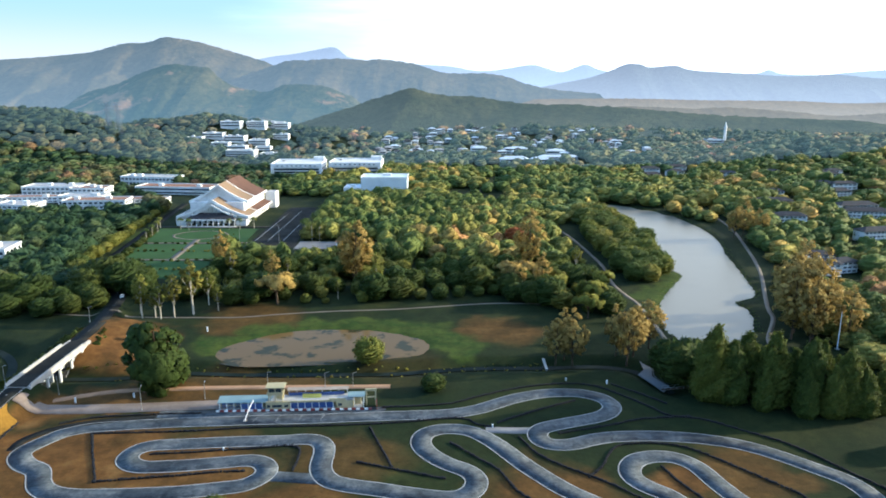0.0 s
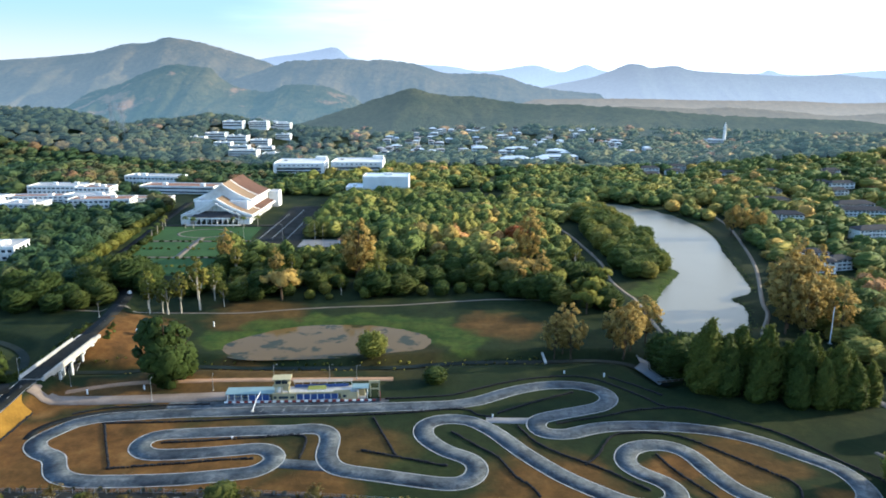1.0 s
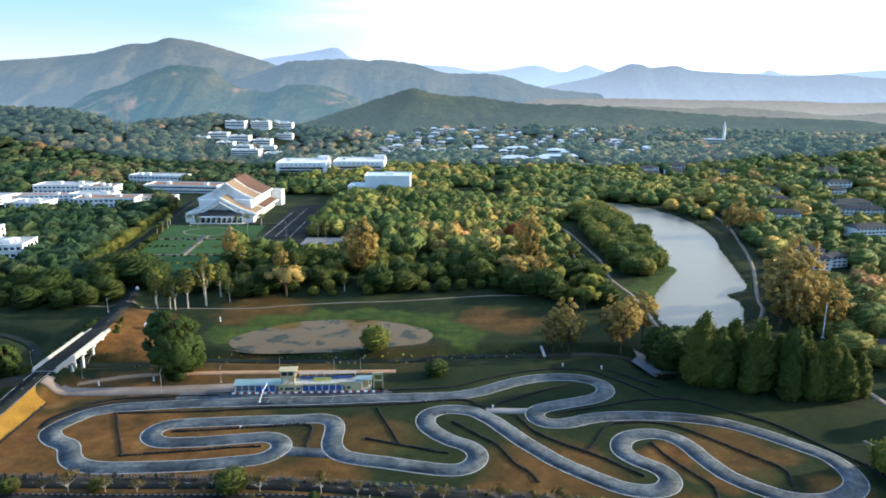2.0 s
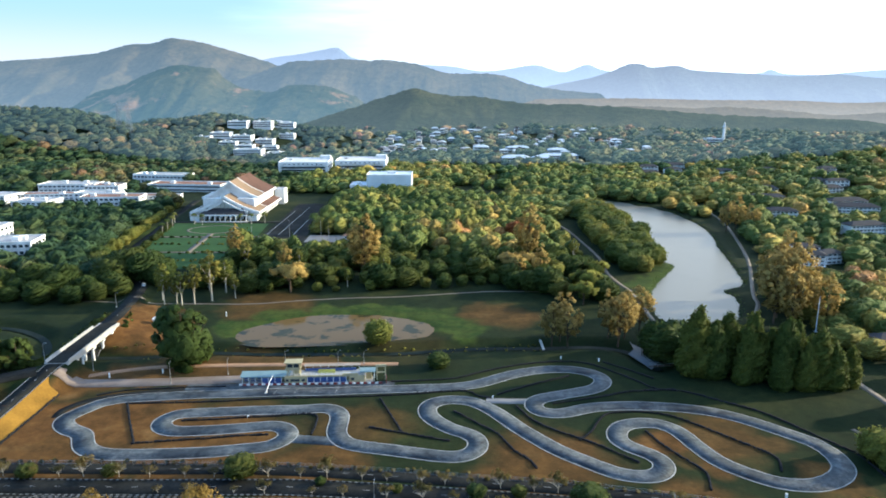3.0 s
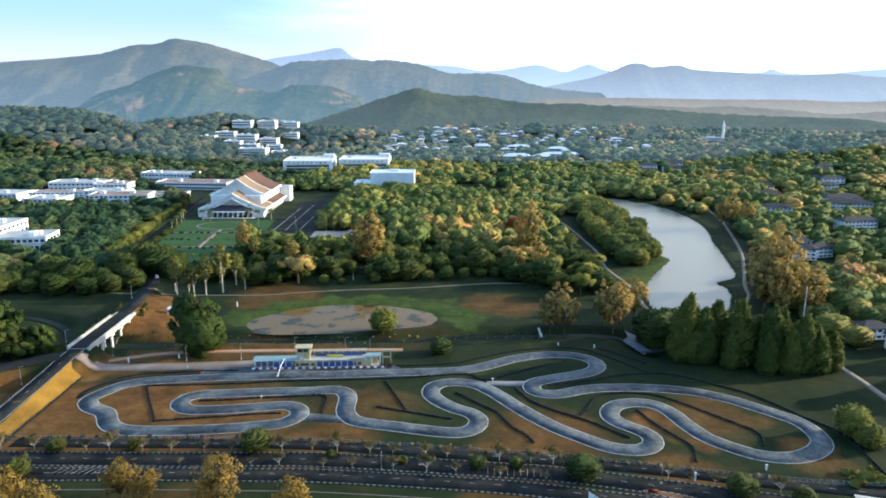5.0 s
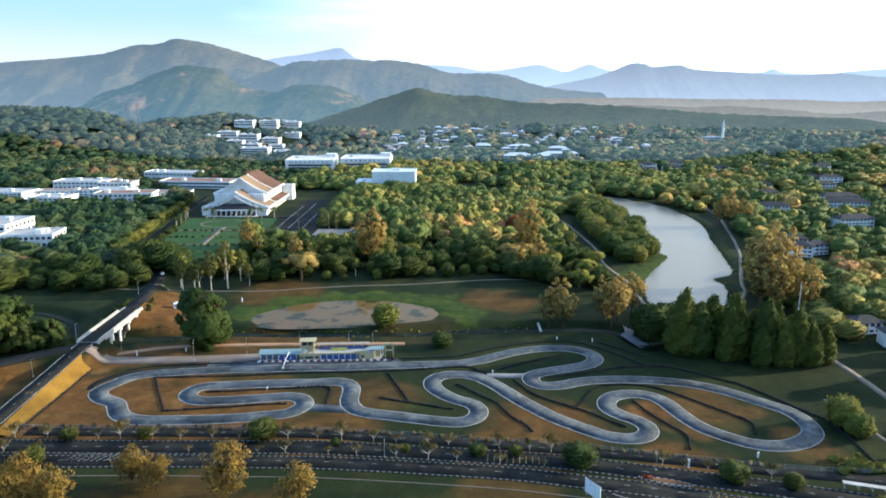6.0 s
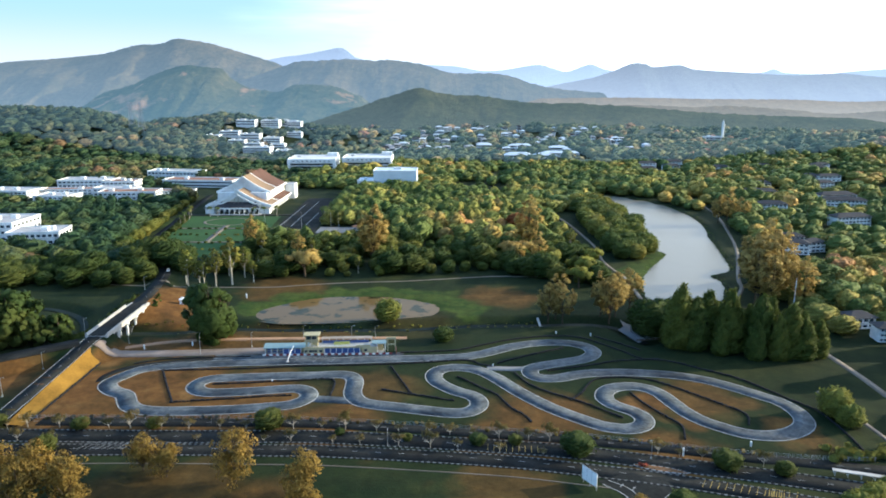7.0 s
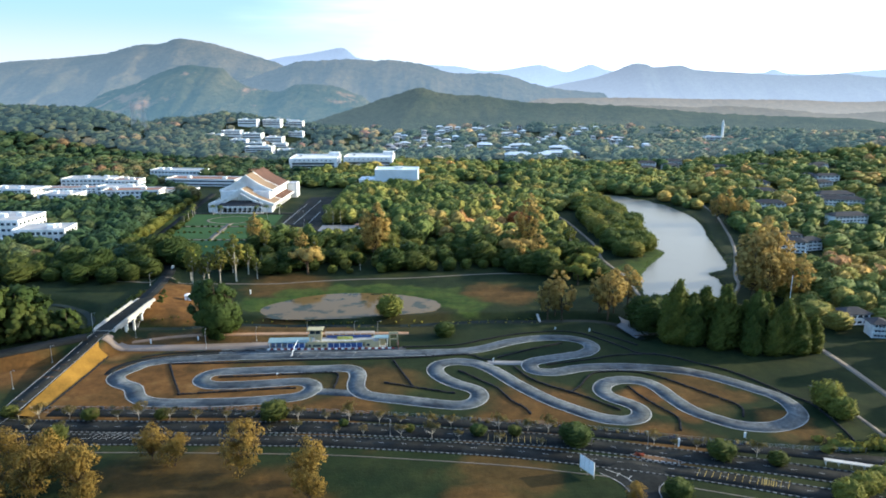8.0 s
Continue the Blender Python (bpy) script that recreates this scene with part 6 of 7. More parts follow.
# ---- painted bays, arrows and lines ----
def stripes(name, at, along, count, gap, length, width, slant, mat, label):
    g = Geo()
    d = np.array(along, float)
    d /= np.linalg.norm(d)
    n = np.array([-d[1], d[0]])
    for k in range(count):
        o = np.array(at, float) + d * gap * k
        e = o + n * length + d * slant
        p = [o - d * width / 2, o + d * width / 2, e + d * width / 2, e - d * width / 2]
        z = 0.118
        g.add([(*q, z) for q in p] + [(*q, z - 0.02) for q in p], [(0, 1, 2, 3), (0, 4, 5, 1), (1, 5, 6, 2), (2, 6, 7, 3), (3, 7, 4, 0)])
    tagged(part(name, g, mat), label, "road marking", kind="structure")


stripes("trim_bay_lines", (-116, 153.0), (1, -0.01), 10, 1.95, 4.6, 0.17, 2.6, PAINT, "white slanted parking bay lines on asphalt")
stripes("trim_bay_lines", (11.0, 153.6), (1, -0.09), 10, 1.92, 4.2, 0.16, 0.0, YELLOW, "yellow parking bay lines on asphalt")
stripes("trim_bay_lines", (70.0, 134.2), (1, -0.27), 13, 2.0, 4.6, 0.15, 1.2, YELLOW, "yellow parking bay lines on asphalt")
stripes("trim_hatched_box", (86.6, 129.9), (1, -0.27), 7, 0.62, 4.2, 0.2, 0.9, YELLOW, "yellow hatched no-parking box on asphalt")
stripes("trim_start_lines", (-64, 222.0), (1, 0.06), 4, 7.5, 5.0, 0.16, 1.2, PAINT, "white start grid lines on the track")
stripes("trim_lane_dashes", (-150, 157.6), (1, 0), 1, 1, 0.2, 0.2, 0, PAINT, "white lane dash on asphalt")


def dashes(line, off, label, dash=1.8, gap=5.5, w=0.08):
    nrm = sides_of(line)
    seg = np.r_[0, np.cumsum(np.linalg.norm(np.diff(line[:, :2], axis=0), axis=1))]
    g = Geo()
    for s in np.arange(0, seg[-1] - dash, dash + gap):
        a, b = (np.array([np.interp(q, seg, line[:, c] + nrm[:, c] * off) for c in (0, 1)]) for q in (s, s + dash))
        if abs(a[0]) > 180 or (252 < a[1] < 288 and a[0] < -140):
            continue
        d = (b - a) / np.linalg.norm(b - a)
        n = np.array([-d[1], d[0]]) * w
        z = [float(height(np.array([q[0]]), np.array([q[1]]))[0]) + 0.14 for q in (a, b)]
        g.add([(*(a - n), z[0]), (*(b - n), z[1]), (*(b + n), z[1]), (*(a + n), z[0])], [(0, 1, 2, 3)])
    tagged(part("trim_lane_dashes", g, PAINT), label, "road marking", kind="structure")


dashes(AVENUE, 0.0, "white dashed centre line of the avenue")
dashes(NORTHWAY, 0.4, "white dashed lane line of the carriageway")
dashes(SOUTHWAY, 0.2, "white dashed lane line of the carriageway")
dashes(SERVICE, 1.35, "white dashed centre line of the service road")
for line, off in ((AVENUE, 3.1), (AVENUE, -3.1)):
    tagged(part("trim_edge_line", ribbon(line[:38], off + 0.12, off - 0.12, 0.135, deep=0.02), PAINT), "white edge line of the avenue", "road marking", kind="structure")

# ---- hall garden and car park ----
LAWN_GREEN = worn("mown_lawn", (0.040, 0.085, 0.026), 0.95, scale=0.04, amount=0.35, fine=0.6)


def sheet(name, poly, lift, mat, label, category):
    g = Geo().add([(x, y, float(height(np.array([float(x)]), np.array([float(y)]))[0]) + lift) for x, y in poly], [tuple(range(len(poly)))])
    return tagged(part(name, g, mat), label, category, kind="structure")


sheet("road_junction_mouth", [(41, 136.8), (44, 134), (46.8, 130.4), (48.6, 125), (49.4, 119), (57, 119), (57.3, 126.5), (59, 129.6), (63, 133), (60, 139), (50, 141)], 0.105, ROAD, "worn asphalt mouth of the side road", "road")
for pts in ([(42.5, 135.3), (46.6, 131.2), (48.6, 126.5), (49.6, 119)], [(62, 132.4), (58.8, 129.6), (57.0, 126.5), (56.6, 119)], [(44.5, 137.3), (49, 133.8), (51.2, 129.4)]):
    tagged(part("trim_edge_line", ribbon(spline(pts, 1.0), 0.11, -0.11, 0.125, deep=0.02), PAINT), "white curved edge line of the junction", "road marking", kind="structure")
for x, y, a in ((47.6, 134.6, -40), (50.6, 133.2, -40)):
    q = Geo().add([(-0.12, -1.1, 0.125), (0.12, -1.1, 0.125), (0.12, 0.4, 0.125), (0.4, 0.4, 0.125), (0, 1.2, 0.125), (-0.4, 0.4, 0.125), (-0.12, 0.4, 0.125)], [tuple(range(7))])
    ob = tagged(part("trim_arrow", q, PAINT), "white direction arrow on the asphalt", "road marking", kind="structure")
    ob.matrix_basis = pose(x, y, 0, 0, 0, a)


def traffic_island():
    """A kerbed bed with a red flowering shrub at its head."""
    base = thing("traffic_island", (61, 143.4, 0), -17, "kerbed traffic island with dry earth and red flowers", "traffic island")
    ring = [(math.cos(k * math.tau / 24) * 7.4, math.sin(k * math.tau / 24) * 1.15) for k in range(24)]
    g = [Geo(), Geo()]
    for k in range(24):
        (xa, ya), (xb, yb) = ring[k], ring[(k + 1) % 24]
        for e in range(3):
            p, q = (xa + (xb - xa) * e / 3, ya + (yb - ya) * e / 3), (xa + (xb - xa) * (e + 1) / 3, ya + (yb - ya) * (e + 1) / 3)
            o = [(u[0] * 1.03, u[1] * 1.2) for u in (p, q)]
            g[e % 2].add([(*p, 0.3), (*q, 0.3), (*o[1], 0.3), (*o[0], 0.3), (*o[1], 0.0), (*o[0], 0.0)], [(0, 1, 2, 3), (3, 2, 4, 5)])
    part("white_blocks", g[0], PAINT, base)
    part("black_blocks", g[1], BLACK, base)
    part("earth", Geo().add([(x, y, 0.24) for x, y in ring], [tuple(range(24))]), worn("bare_reddish_earth", (0.19, 0.11, 0.055), 0.95, scale=0.5), base)
    rng = np.random.default_rng(77)
    c = np.c_[rng.uniform(-6.2, -3.2, 9), rng.uniform(-0.5, 0.5, 9), np.full(9, 0.6)]
    part("flowers", leaf_mesh("flowers", *leaves(rng, c, rng.uniform(0.35, 0.6, 9), 16, 0.16, 0.4, 0.8)), leafy("red_flowers", (0.20, 0.04, 0.03), (0.26, 0.05, 0.04), (0.30, 0.10, 0.05)), base, "red flowering shrub")


traffic_island()

sheet("lawn_1", [(-196, 398), (-158, 398), (-150, 412), (-146, 440), (-206, 440)], 0.14, LAWN_GREEN, "mown green lawn before the hall", "lawn")
sheet("lawn_2", [(-207, 446), (-146, 446), (-142, 488), (-215, 488)], 0.14, LAWN_GREEN, "mown green lawn before the hall", "lawn")
sheet("lawn_3", [(-216, 494), (-143, 496), (-146, 543), (-225, 543)], 0.14, LAWN_GREEN, "mown green lawn with a round bed before the hall", "lawn")
road("path_hall", spline([(-217, 491), (-180, 491.5), (-141, 492.5)], 3.0), 1.6, -1.6, 0.16, PATH, "pale path across the lawns")
road("path_hall", spline([(-207, 443), (-170, 443), (-146, 443)], 3.0), 1.4, -1.4, 0.16, PATH, "pale path across the lawns")
road("path_hall", spline([(-176, 440), (-178, 470), (-180, 503)], 3.0), 2.2, -2.2, 0.17, PATH, "pale path leading to the hall")
road("path_ring", spline([(-163, 518), (-170, 529), (-183, 534), (-197, 529), (-203, 518), (-197, 508), (-183, 503), (-170, 508)], 2.0, True), 1.0, -1.0, 0.18, PATH, "round paved ring on the lawn", closed=True)
road("road_hall_front", spline([(-226, 548), (-180, 548.5), (-138, 549)], 3.0), 3.4, -3.4, 0.16, ROAD, "asphalt drive before the hall")
sheet("road_car_park", [(-140, 476), (-104, 478), (-112, 560), (-118, 640), (-142, 640), (-140, 560)], 0.15, ROAD, "dark asphalt car park beside the hall", "road")
sheet("road_car_park", [(-104, 474), (-54, 476), (-56, 496), (-104, 498)], 0.16, APRON, "pale asphalt yard beside the car park", "road")
for x in (-138, -128, -118):
    stripes("trim_bay_lines", (x, 500), (0.02, 1), 1, 2.5, 0.5, 0.2, 0, PAINT, "white parking line")
for k, (x, y0, y1) in enumerate(((-137, 500, 600), (-128, 500, 620), (-117, 500, 560))):
    tagged(part("trim_park_line", Geo().box(x - 0.25, x + 0.25, y0, y1, 0.15, 0.19), PAINT), "long white parking line", "road marking", kind="structure")
block("guard_kiosk", -76, -68.5, 483, 4, 3.2, 1, "small white kiosk with a red roof", cols=3, roof="hip", roof_mat=TILE_RED)


# ---- garden hedges, palms, reeds and shrubs ----
def shrub_row(name, points, gap, size, leaf, label, seed, kind="stuff", tall=1.0, jitter=0.4):
    rng = np.random.default_rng(seed)
    line = spline(points, gap)
    c = np.c_[line[:, :2] + rng.normal(size=(len(line), 2)) * jitter, height(line[:, 0], line[:, 1]) + size * 0.45 * tall]
    v, f, n = leaves(rng, c, np.full(len(c), size) * rng.uniform(0.6, 1.25, len(c)), 14, size * 0.28, 0.3, 0.9)
    return tagged(part(name, leaf_mesh(name, v, f, n), leaf), label, "hedge", kind=kind)


for k, (a, b) in enumerate((((-205, 441), (-147, 441)), ((-214, 489), (-144, 490)), ((-200, 400), (-160, 399)), ((-190, 421), (-160, 419)), ((-209, 466), (-150, 468)))):
    shrub_row("hedge", [a, ((a[0] + b[0]) / 2, (a[1] + b[1]) / 2), b], 4.2, 1.2, LEAF_DARK, "dark green shrubs set in a row across the lawn", 200 + k, jitter=1.3)
shrub_row("hedge", [(-206, 404), (-213, 445), (-221, 500), (-228, 540)], 2.2, 1.2, LEAF_DARK, "dark green hedge along the avenue", 210)
shrub_row("hedge", [(-141, 174.2), (-97, 174.3), (-54, 174), (-19, 171), (9, 167.4), (37, 164.2), (71, 157), (91, 153)], 3.0, 0.8, LEAF_THIN, "straggling shrubs along the circuit fence", 211, jitter=0.6)
shrub_row("hedge", [(115, 152), (126, 151), (140, 150), (165, 144)], 0.8, 1.7, LEAF_OLIVE, "overgrown yellow-green bushes beside the road", 212, jitter=2.2)
shrub_row("hedge", [(128, 140), (150, 135), (170, 130)], 1.6, 1.4, LEAF_OLIVE, "overgrown yellow-green bushes beside the road", 213, jitter=1.8)
shrub_row("hedge", [(-167, 246), (-166, 262), (-165, 280), (-168, 300)], 1.5, 1.7, LEAF_GREEN, "dense green shrubs beside the bridge", 214, jitter=1.2)
shrub_row("hedge", [(-160, 288), (-161, 296), (-164, 306)], 1.5, 1.2, LEAF_DARK, "dark shrubs at the bridge end", 215, jitter=0.9)
shrub_row("hedge", [(-146.5, 282), (-148, 290), (-150, 298)], 1.5, 1.2, LEAF_DARK, "dark shrubs at the bridge end", 216, jitter=0.9)
shrub_row("hedge", [(-150, 266), (-100, 271), (-50, 270), (0, 273.5), (40, 277)], 3.6, 0.6, LEAF_OLIVE, "rough grass tufts along the stream", 217, jitter=1.2)
shrub_row("hedge", [(-130, 258), (-90, 262.5), (-40, 262.5), (0, 266), (40, 269.5)], 3.6, 0.6, LEAF_OLIVE, "rough grass tufts along the stream", 218, jitter=1.2)


def reeds(name, edge, lo, hi, count, label, seed, tall=1.2, wide=3.0):
    """Upright blades in a belt along a shore."""
    rng = np.random.default_rng(seed)
    i = rng.integers(lo, hi, count)
    n = sides_of(edge, True)
    p = edge[i, :2] + n[i] * rng.normal(size=(count, 1)) * wide
    z = height(p[:, 0], p[:, 1])
    a = rng.uniform(0, 6.28, count)
    d = np.c_[np.cos(a), np.sin(a)] * 0.28
    h = tall * rng.uniform(0.5, 1.2, count)
    lean = rng.normal(size=(count, 2)) * 0.25
    v = np.stack([np.c_[p - d, z - 0.1], np.c_[p + d, z - 0.1], np.c_[p + d * 0.4 + lean, z + h], np.c_[p - d * 0.4 + lean, z + h]], 1).reshape(-1, 3)
    nr = np.repeat(np.c_[lean * 0.6, np.ones(count)], 4, 0)
    nr /= np.linalg.norm(nr, axis=1)[:, None]
    return tagged(part(name, leaf_mesh(name, v, np.concatenate([np.arange(len(v)).reshape(-1, 4)[:, [0, 1, 2]], np.arange(len(v)).reshape(-1, 4)[:, [0, 2, 3]]]), nr), REED), label, "reeds", kind="stuff")


REED = leafy("reed_blades", (0.09, 0.16, 0.03), (0.13, 0.19, 0.035), (0.17, 0.21, 0.045))
m = len(LAKE_EDGE)
reeds("lake_reeds", LAKE_EDGE, 0, m, 5000, "yellow-green reeds along the lake shore", 303, 0.5, 2.0)


def palm(x, y, h, seed):
    rng = np.random.default_rng(seed)
    base = thing("palm_tree", (x, y, float(height(np.array([x]), np.array([y]))[0])), 0, "tall palm with arching green fronds", "palm", "palms beside the hall")
    part("trunk", Geo().tube([(0, 0, -0.3), (0.1, 0, h * 0.5), (0.05, 0.1, h)], [0.26, 0.2, 0.16], 6), PALE_BARK, base)
    g = Geo()
    for k in range(13):
        a = k * math.tau / 13 + rng.uniform(-0.2, 0.2)
        up = rng.uniform(0.1, 1.0)
        r = h * 0.32
        pts = [(math.cos(a) * r * s, math.sin(a) * r * s, h + r * (up * s - 1.1 * s * s)) for s in (0, 0.35, 0.7, 1.0)]
        w = [0.15, 0.6, 0.5, 0.08]
        px, py = -math.sin(a), math.cos(a)
        v = [(p[0] + px * q * e, p[1] + py * q * e, p[2] - abs(e) * 0.25) for p, q in zip(pts, w) for e in (-1, 0, 1)]
        g.add(v, [(i * 3 + e, i * 3 + e + 1, i * 3 + e + 4, i * 3 + e + 3) for i in range(3) for e in (0, 1)])
    part("crown", g, LEAF_GREEN, base)


for k, (x, y) in enumerate(((-96, 500), (-101, 506), (-94, 512), (-104, 516), (-90, 505), (-199, 538), (-168, 540), (-206, 540), (-160, 541), (-150, 545), (-216, 500), (-218, 515), (-220, 530), (-224, 545))):
    palm(x, y, 8.5 if k > 4 else 13, 400 + k)


# spillway from the lake, chute and footbridge
def spillway():
    base = thing("spillway", (81.5, 262, 0), 0, "pale concrete spillway with white water below the lake", "spillway")
    part("channel_floor", Geo().add([(-0.4, 17, -0.3), (2.0, 16, -0.3), (2.6, 9, -0.7), (-1.0, 7, -0.7), (-4.4, 2.6, -0.9), (0.6, 1.5, -1.0), (1.2, -12, -1.6), (4.4, -8, -1.5)], [(0, 3, 2, 1), (3, 4, 5, 2), (4, 6, 7, 5)]), APRON, base)
    part("side_wall", Geo().tube([(-0.6, 17, -0.2), (-1.2, 7, -0.6), (-4.6, 2.6, -0.8), (1.0, -12, -1.5)], [0.15] * 4, 5), APRON, base)
    part("side_wall", Geo().tube([(2.2, 16, -0.2), (2.8, 9, -0.6), (1.2, 1.5, -0.9), (4.6, -8, -1.4)], [0.15] * 4, 5), APRON, base)
    bridge_ = thing("footbridge", (88, 249.5, 0), 12, "narrow dark footbridge with rails over the stream", "footbridge")
    part("deck", Geo().box(-7, 7, -0.7, 0.7, 0.25, 0.45), BARK, bridge_)
    for s in (-0.9, 0.9):
        part("rail", Geo().tube([(-7, s, 1.4), (7, s, 1.4)], [0.06, 0.06], 5), STEEL, bridge_)
        for k in range(6):
            ob = part("rail_post", shared_post(0.1, 1.0, STEEL), STEEL, bridge_)
            ob.matrix_basis = pose(-6.6 + k * 2.6, s, 0.45)
    chute = thing("drain_chute", (41.2, 272.5, 0), 0, "pale concrete drain chute down the bank", "drain")
    part("slab", Geo().add([(-0.45, 6, 0.2), (0.45, 6, 0.2), (0.5, -5, 0.1), (-0.5, -5, 0.1), (-0.5, 6, -0.4), (0.5, 6, -0.4), (0.5, -5, -0.4), (-0.5, -5, -0.4)], [(0, 3, 2, 1), (0, 1, 5, 4), (1, 2, 6, 5), (2, 3, 7, 6), (3, 0, 4, 7)]), CONCRETE, chute)


spillway()


def marker(x, y, h, mat, label):
    base = thing("marker_post", (x, y, float(height(np.array([x]), np.array([y]))[0])), 0, label, "post", "marker posts")
    part("post", Geo().box(-0.24, 0.24, -0.2, 0.2, -0.2, h), mat, base)
    part("cap", Geo().box(-0.3, 0.3, -0.26, 0.26, h, h + 0.1), mat, base)


for x, y, h in ((62, 254, 1.3), (47, 257, 0.9), (16.4, 219.4, 0.9), (-112, 241, 1.6), (-131, 236.5, 1.8), (-108.5, 310, 2.2), (-68, 203.8, 0.8), (92.9, 157, 1.6), (70, 151, 2.6)):
    marker(x, y, h, WHITE, "small white marker post on the grass")


# long white roof beside the road
def covered_walk():
    base = thing("covered_walkway", (126, 136.4, -1.2), -17, "long low white roofed walkway beside the road", "shelter")
    part("roof", Geo().box(-17, 22, -0.85, 0.85, 2.6, 2.8), CONCRETE, base)
    for k in range(12):
        for s in (-0.7, 0.7):
            ob = part("post", shared_post(0.12, 2.7), WHITE, base)
            ob.matrix_basis = pose(-16.5 + k * 3.4, s, -0.1)


covered_walk()


# ---- woods ----
MAIN_WOOD = [(-138, 350), (-60, 353), (30, 364), (60, 345), (86, 330), (86, 420), (78, 555), (62, 640), (-30, 700), (-100, 690), (-100, 505), (-40, 500), (-42, 450), (-138, 442)]
SHORE_WOOD = [(107, 398), (119, 394), (131, 412), (130, 432), (137, 478), (142, 556), (133, 594), (114, 600), (107, 520)]
LEFT_WOOD = [(-330, 330), (-200, 328), (-176, 342), (-184, 372), (-200, 392), (-220, 430), (-240, 545), (-330, 545)]


def scatter(poly, gap, seed, clear=5.0, most=9999):
    rr = random.Random(seed)
    xs, ys = [p[0] for p in poly], [p[1] for p in poly]
    out, miss = [], 0
    while miss < 500 and len(out) < most:
        x, y = rr.uniform(min(xs), max(xs)), rr.uniform(min(ys), max(ys))
        if not inside(np.array([x]), np.array([y]), poly)[0] or not free_spot(x, y, gap, clear):
            miss += 1
            continue
        miss = 0
        placed.append((x, y))
        out.append((x, y))
    return out


rr = random.Random(3)
count = 0
# the trees that stand nearest are things of their own
for x, y in scatter(SHORE_WOOD, 8.5, 31):
    plant(rr.choice(BROAD[:2] + OLIVE), x, y, rr.uniform(0.9, 1.3), label="tall dense green tree on the lake shore", group="shore trees")
near = scatter(MAIN_WOOD, 8.3, 32)
late = []
for x, y in near:
    if y < 432 and count < 230:
        # more dark leaves in the front rows: painted shade on the wood's face
        kind = rr.random()
        proto = rr.choice(SHADE) if kind < 0.2 + 0.3 * (y < 385) else rr.choice(BROAD) if kind < 0.72 else rr.choice(OLIVE) if kind < 0.9 else rr.choice(FEATHER) if kind < 0.95 else rr.choice(GUM)
        plant(proto, x, y, rr.choice((rr.uniform(0.45, 0.65), rr.uniform(0.6, 0.85), rr.uniform(0.8, 1.05))), group="trees of the wood")
        count += 1
    else:
        late.append((x, y))
left = scatter(LEFT_WOOD, 9.0, 33)
# dark leaves again stand in for shade over the left wood
for x, y in left:
    if y < 360 and count < 290:
        plant(rr.choice(SHADE + SHADE + BROAD[:1]), x, y, rr.uniform(0.6, 0.95), group="trees of the wood")
        count += 1
    else:
        late.append((x, y))


def wood_mesh(name, spots, label, mat, rings, spokes, sprays, size, tall=(9, 14), wide=(9, 13), seed=0):
    """A wood: crowns of many leaf sprays, each set down at its own size and turn."""
    rng = np.random.default_rng(seed)
    kinds = []
    for k in range(6):
        kinds.append(crown_mass(rng, ("dome", "dome", "round", "tall", "dome", "cone")[k], 1.0, 0.10, 1.0, rings, spokes, sprays, size / 12.0, 0.50))
    vs, fs, ns, tints, n = [], [], [], [], 0
    z = height(np.array([p[0] for p in spots]), np.array([p[1] for p in spots]))
    for (x, y), g in zip(spots, z):
        v, f, nr = kinds[min(5, int(rng.integers(0, 8)) % 6)] if rng.random() < 0.9 else kinds[3]
        a, w, h = rng.uniform(0, 6.28), rng.uniform(*wide) * (1.35 if rng.random() < 0.22 else 1.0), rng.uniform(*tall)
        k = noise.noise(Vector((x / 70, y / 70, 5.5)))
        w, h = w * (1 + 0.3 * k), h * (1 + 0.5 * k)
        ca, sa = math.cos(a) * w, math.sin(a) * w
        q = np.stack([v[:, 0] * ca - v[:, 1] * sa + x, v[:, 0] * sa + v[:, 1] * ca + y, v[:, 2] * h + g], 1)
        vs.append(q)
        ns.append(np.stack([nr[:, 0] * ca / w - nr[:, 1] * sa / w, nr[:, 0] * sa / w + nr[:, 1] * ca / w, nr[:, 2]], 1))
        fs.append(f + n)
        drift = 0.5 + 0.9 * noise.noise(Vector((x / 55, y / 75, 2.5)))
        tints.append(np.full(len(v), min(1.0, max(0.0, 0.45 * drift + rng.beta(1.3, 1.5) * 0.62))))
        n += len(v)
    me = leaf_mesh(name, np.concatenate(vs), np.concatenate(fs), np.concatenate(ns))
    me.attributes.new("tint", "FLOAT", "POINT").data.foreach_set("value", np.concatenate(tints).astype(np.float32))
    ob = part(name, me, mat)
    return tagged(ob, label, "wood", kind="stuff")


wood_mesh("wood", [p for p in late if p[0] < -150], "dense dark green wood beside the avenue", WOODS_DARKENED, 8, 11, 210, 0.55, (9, 15), (10, 14), seed=15)
wood_mesh("wood", [p for p in late if p[0] >= -150], "dense mixed green wood around the hall", WOODS, 8, 11, 210, 0.5, (8, 15), (8.5, 13), seed=5)


def grid_spots(x0, x1, y0, y1, gap, seed, keep):
    rng = np.random.default_rng(seed)
    nx, ny = int((x1 - x0) / gap), int((y1 - y0) / gap)
    out = []
    for j in range(ny):
        for i in range(nx):
            x, y = x0 + (i + rng.uniform(0.05, 0.95)) * gap, y0 + (j + rng.uniform(0.05, 0.95)) * gap
            if abs(x) > 0.72 * (y + 50) + 90 or not keep(x, y, rng):
                continue
            if any(a - 5 < x < b + 5 and c - (34 if c > 690 else 20) < y < d + 4 for a, b, c, d in BUILT):
                continue
            out.append((x, y))
    return out


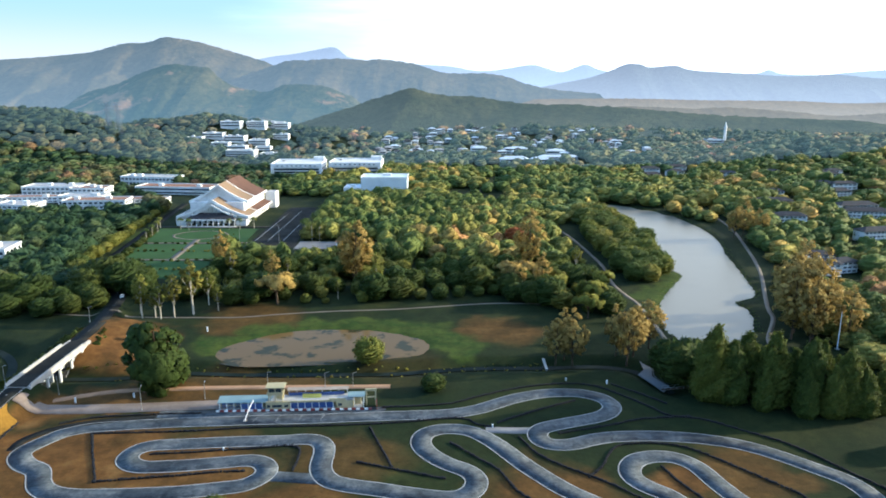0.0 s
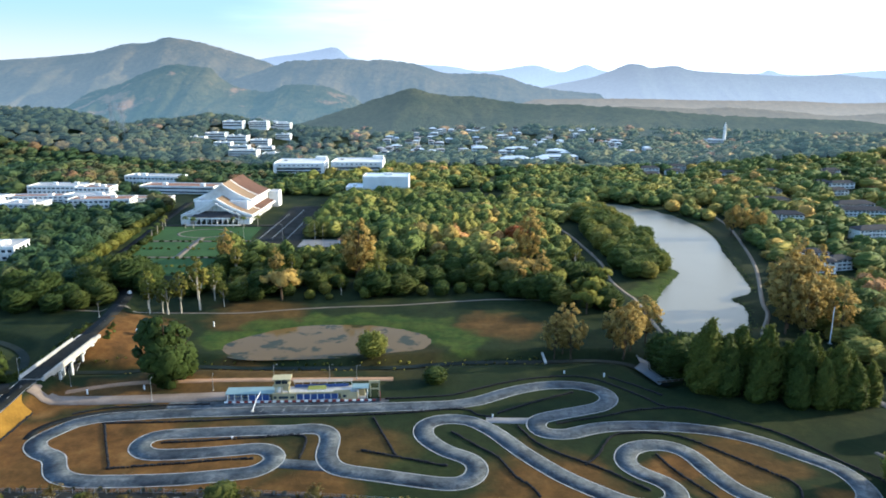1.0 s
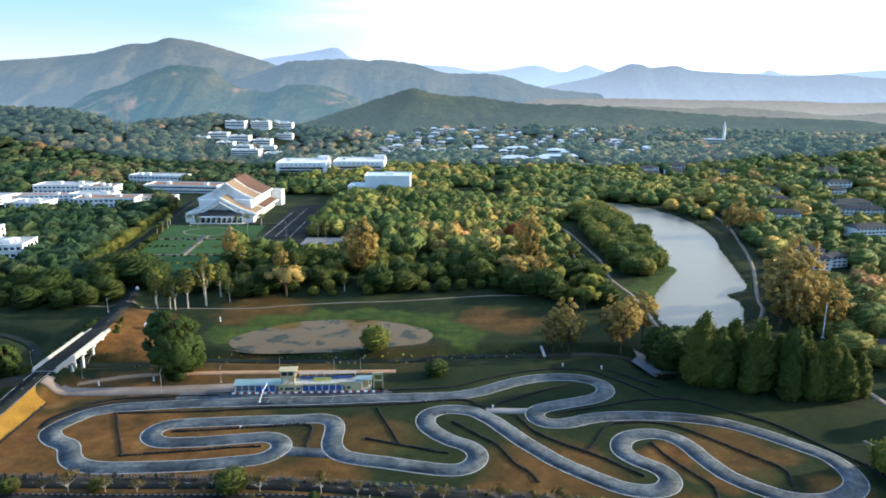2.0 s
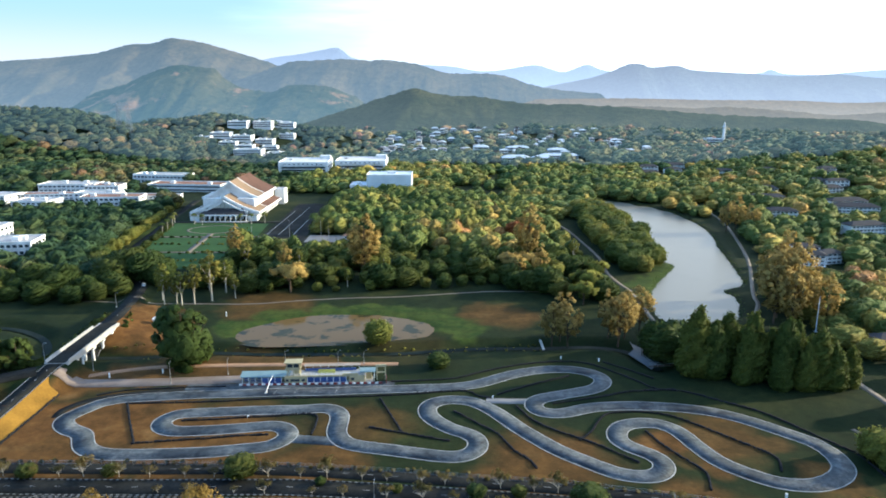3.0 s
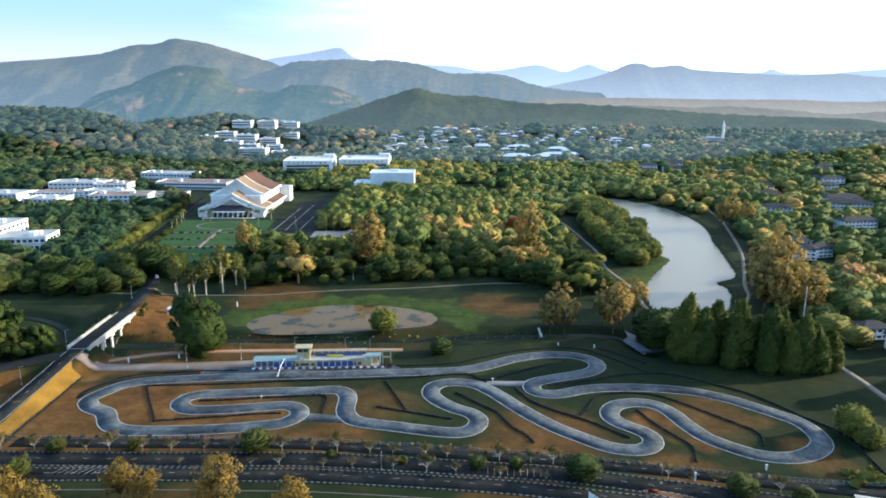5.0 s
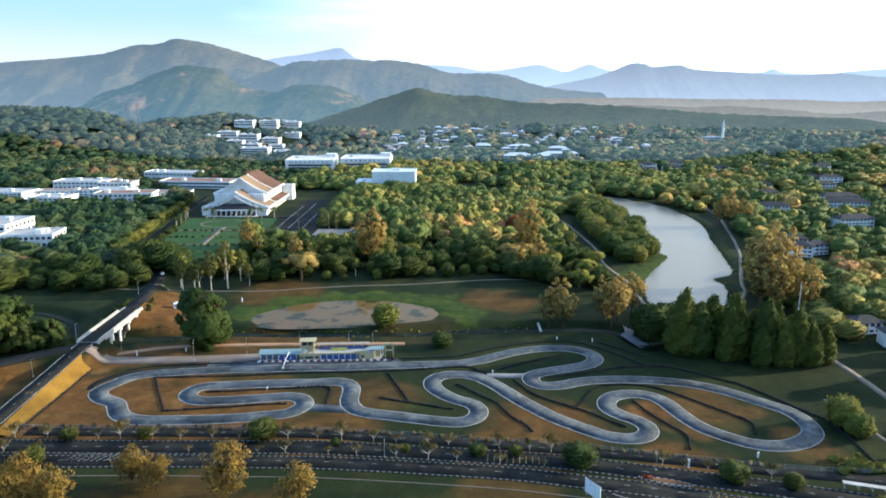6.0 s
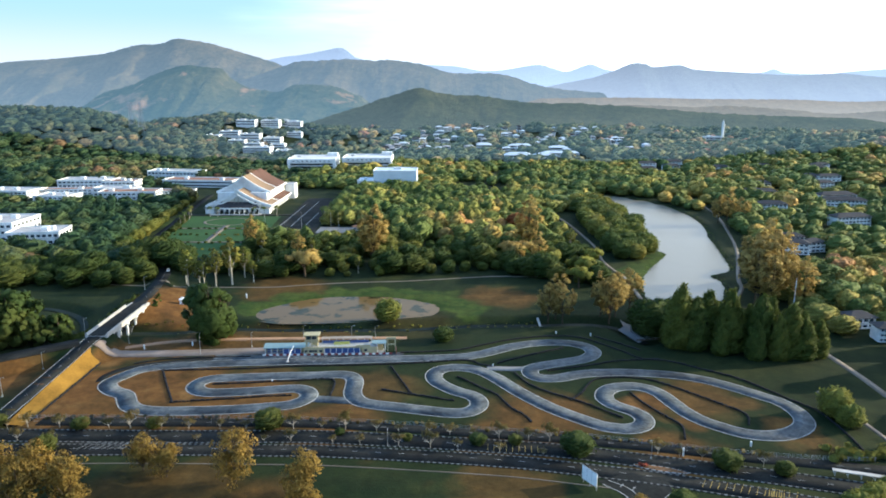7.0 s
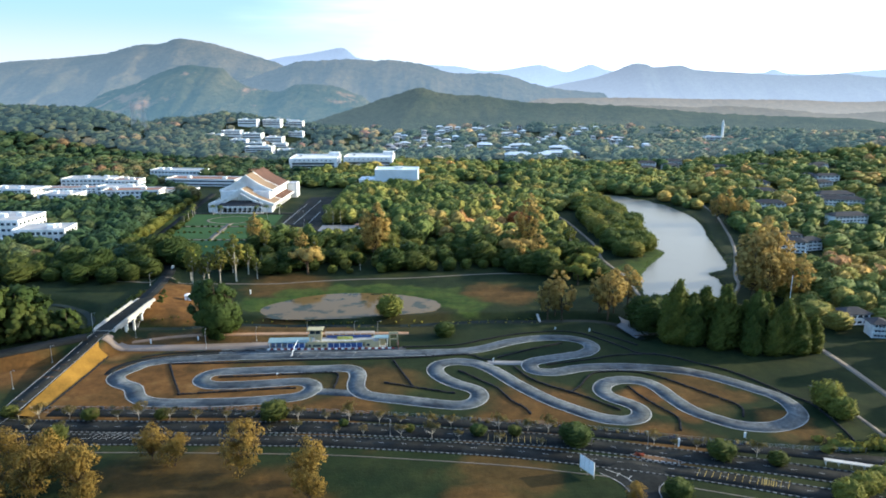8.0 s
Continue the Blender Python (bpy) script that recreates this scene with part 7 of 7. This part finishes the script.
def in_poly(x, y, poly):
    r, n = False, len(poly)
    for i in range(n):
        (xa, ya), (xb, yb) = poly[i][:2], poly[(i + 1) % n][:2]
        if (ya > y) != (yb > y) and x < (xb - xa) * (y - ya) / (yb - ya) + xa:
            r = not r
    return r


EAST_PATH = spline([(142, 290), (145, 302), (160, 330), (166, 350), (192, 418), (210, 480), (228, 557), (235, 640)], 6.0)
WATERSIDE = np.concatenate([LAKE_EDGE[::2, :2], EAST_PATH[:, :2] - 2, np.array([(66, 650), (75, 607), (81, 577), (87, 547), (93, 520), (97, 471), (99, 428), (96, 391), (99, 366)], float)])


def by_water(x, y):
    return in_poly(x, y, LAKE_EDGE) or ((WATERSIDE - (x, y)) ** 2).sum(1).min() < 64


def keep_mid(x, y, rng):
    if in_poly(x, y, MAIN_WOOD) or in_poly(x, y, LEFT_WOOD) or in_poly(x, y, LAWN) or (80 < x < 260 and 280 < y < 700 and by_water(x, y)):
        return False
    if y < 700 and -262 < x < -100 and y > 380:
        return abs(x - np.interp(y, AVENUE[:, 1], AVENUE[:, 0])) > 12 and x < -215 + (y - 400) * -0.12
    if x > 150 and y < 640:
        return rng.random() < (0.95 if noise.noise(Vector((x / 60, y / 60, 3))) > -0.15 else 0.4)
    if noise.noise(Vector((x / 90, y / 130, 8))) < -0.45:
        return rng.random() < 0.15
    return rng.random() < 0.95


# mostly out of view, added to throw shade on the grass to the west
east = grid_spots(172, 330, 120, 252, 9.5, 46, lambda x, y, rng: rng.random() < 0.6 and x > 176 + (250 - y) * 0.1 and not (192 < x < 246 and y < 224))
wood_mesh("wood", east, "mixed trees beyond the dirt track", WOODS_DARKENED, 9, 12, 260, 0.55, (6, 11), (8, 12), 9)
# out of view: added so that shade falls across the circuit's east bends
unseen_east = grid_spots(196, 242, 105, 220, 9.5, 47, lambda x, y, rng: rng.random() < 0.62)
wood_mesh("wood", unseen_east, "tall unseen trees east of the dirt track that cast shade", WOODS_DARKENED, 9, 12, 150, 0.6, (13, 20), (9, 13), 29)
right = grid_spots(150, 430, 255, 640, 9.2, 41, lambda x, y, rng: (x > 172 or y > 330) and keep_mid(x, y, rng))
wood_mesh("wood", [p for p in right if p[1] < 400], "mixed trees beyond the lake's near end", WOODS_MID, 11, 15, 520, 0.42, (5, 10), (6.5, 11), 26)
wood_mesh("wood", [p for p in right if p[1] >= 400], "scattered mixed trees around the apartment houses", WOODS_MID, 8, 11, 190, 0.5, (6, 11), (7.5, 11.5), 6)
left2 = grid_spots(-420, -215, 330, 700, 12.0, 42, lambda x, y, rng: y > 300 and keep_mid(x, y, rng))
mid = grid_spots(-620, 620, 700, 920, 12.0, 43, keep_mid)
wood_mesh("wood", left2, "dark olive wood around the faculty blocks", WOODS_DARKENED, 7, 10, 120, 0.7, (7, 12), (9, 14), 17)
wood_mesh("wood", [p for p in mid if p[0] < -180], "dark green wood at the foot of the hill", WOODS_DARKENED, 7, 10, 110, 0.75, (7, 12), (10, 15), 27)
wood_mesh("wood", [p for p in mid if p[0] >= -180] + grid_spots(150, 430, 645, 700, 10.5, 48, keep_mid) + grid_spots(-215, 150, 560, 700, 10.5, 44, lambda x, y, rng: (y > 640 or x > 60) and keep_mid(x, y, rng)), "green wood behind the hall and the lake", WOODS_MID, 7, 10, 110, 0.75, (7, 12), (10, 15), 7)
far = grid_spots(-1000, 1000, 920, 1460, 16.0, 45, lambda x, y, rng: rng.random() < 0.93 if abs(x + 560) < 330 or x > 430 else rng.random() < (0.92 if noise.noise(Vector((x / 110, y / 90, 2))) > -0.05 else 0.3))
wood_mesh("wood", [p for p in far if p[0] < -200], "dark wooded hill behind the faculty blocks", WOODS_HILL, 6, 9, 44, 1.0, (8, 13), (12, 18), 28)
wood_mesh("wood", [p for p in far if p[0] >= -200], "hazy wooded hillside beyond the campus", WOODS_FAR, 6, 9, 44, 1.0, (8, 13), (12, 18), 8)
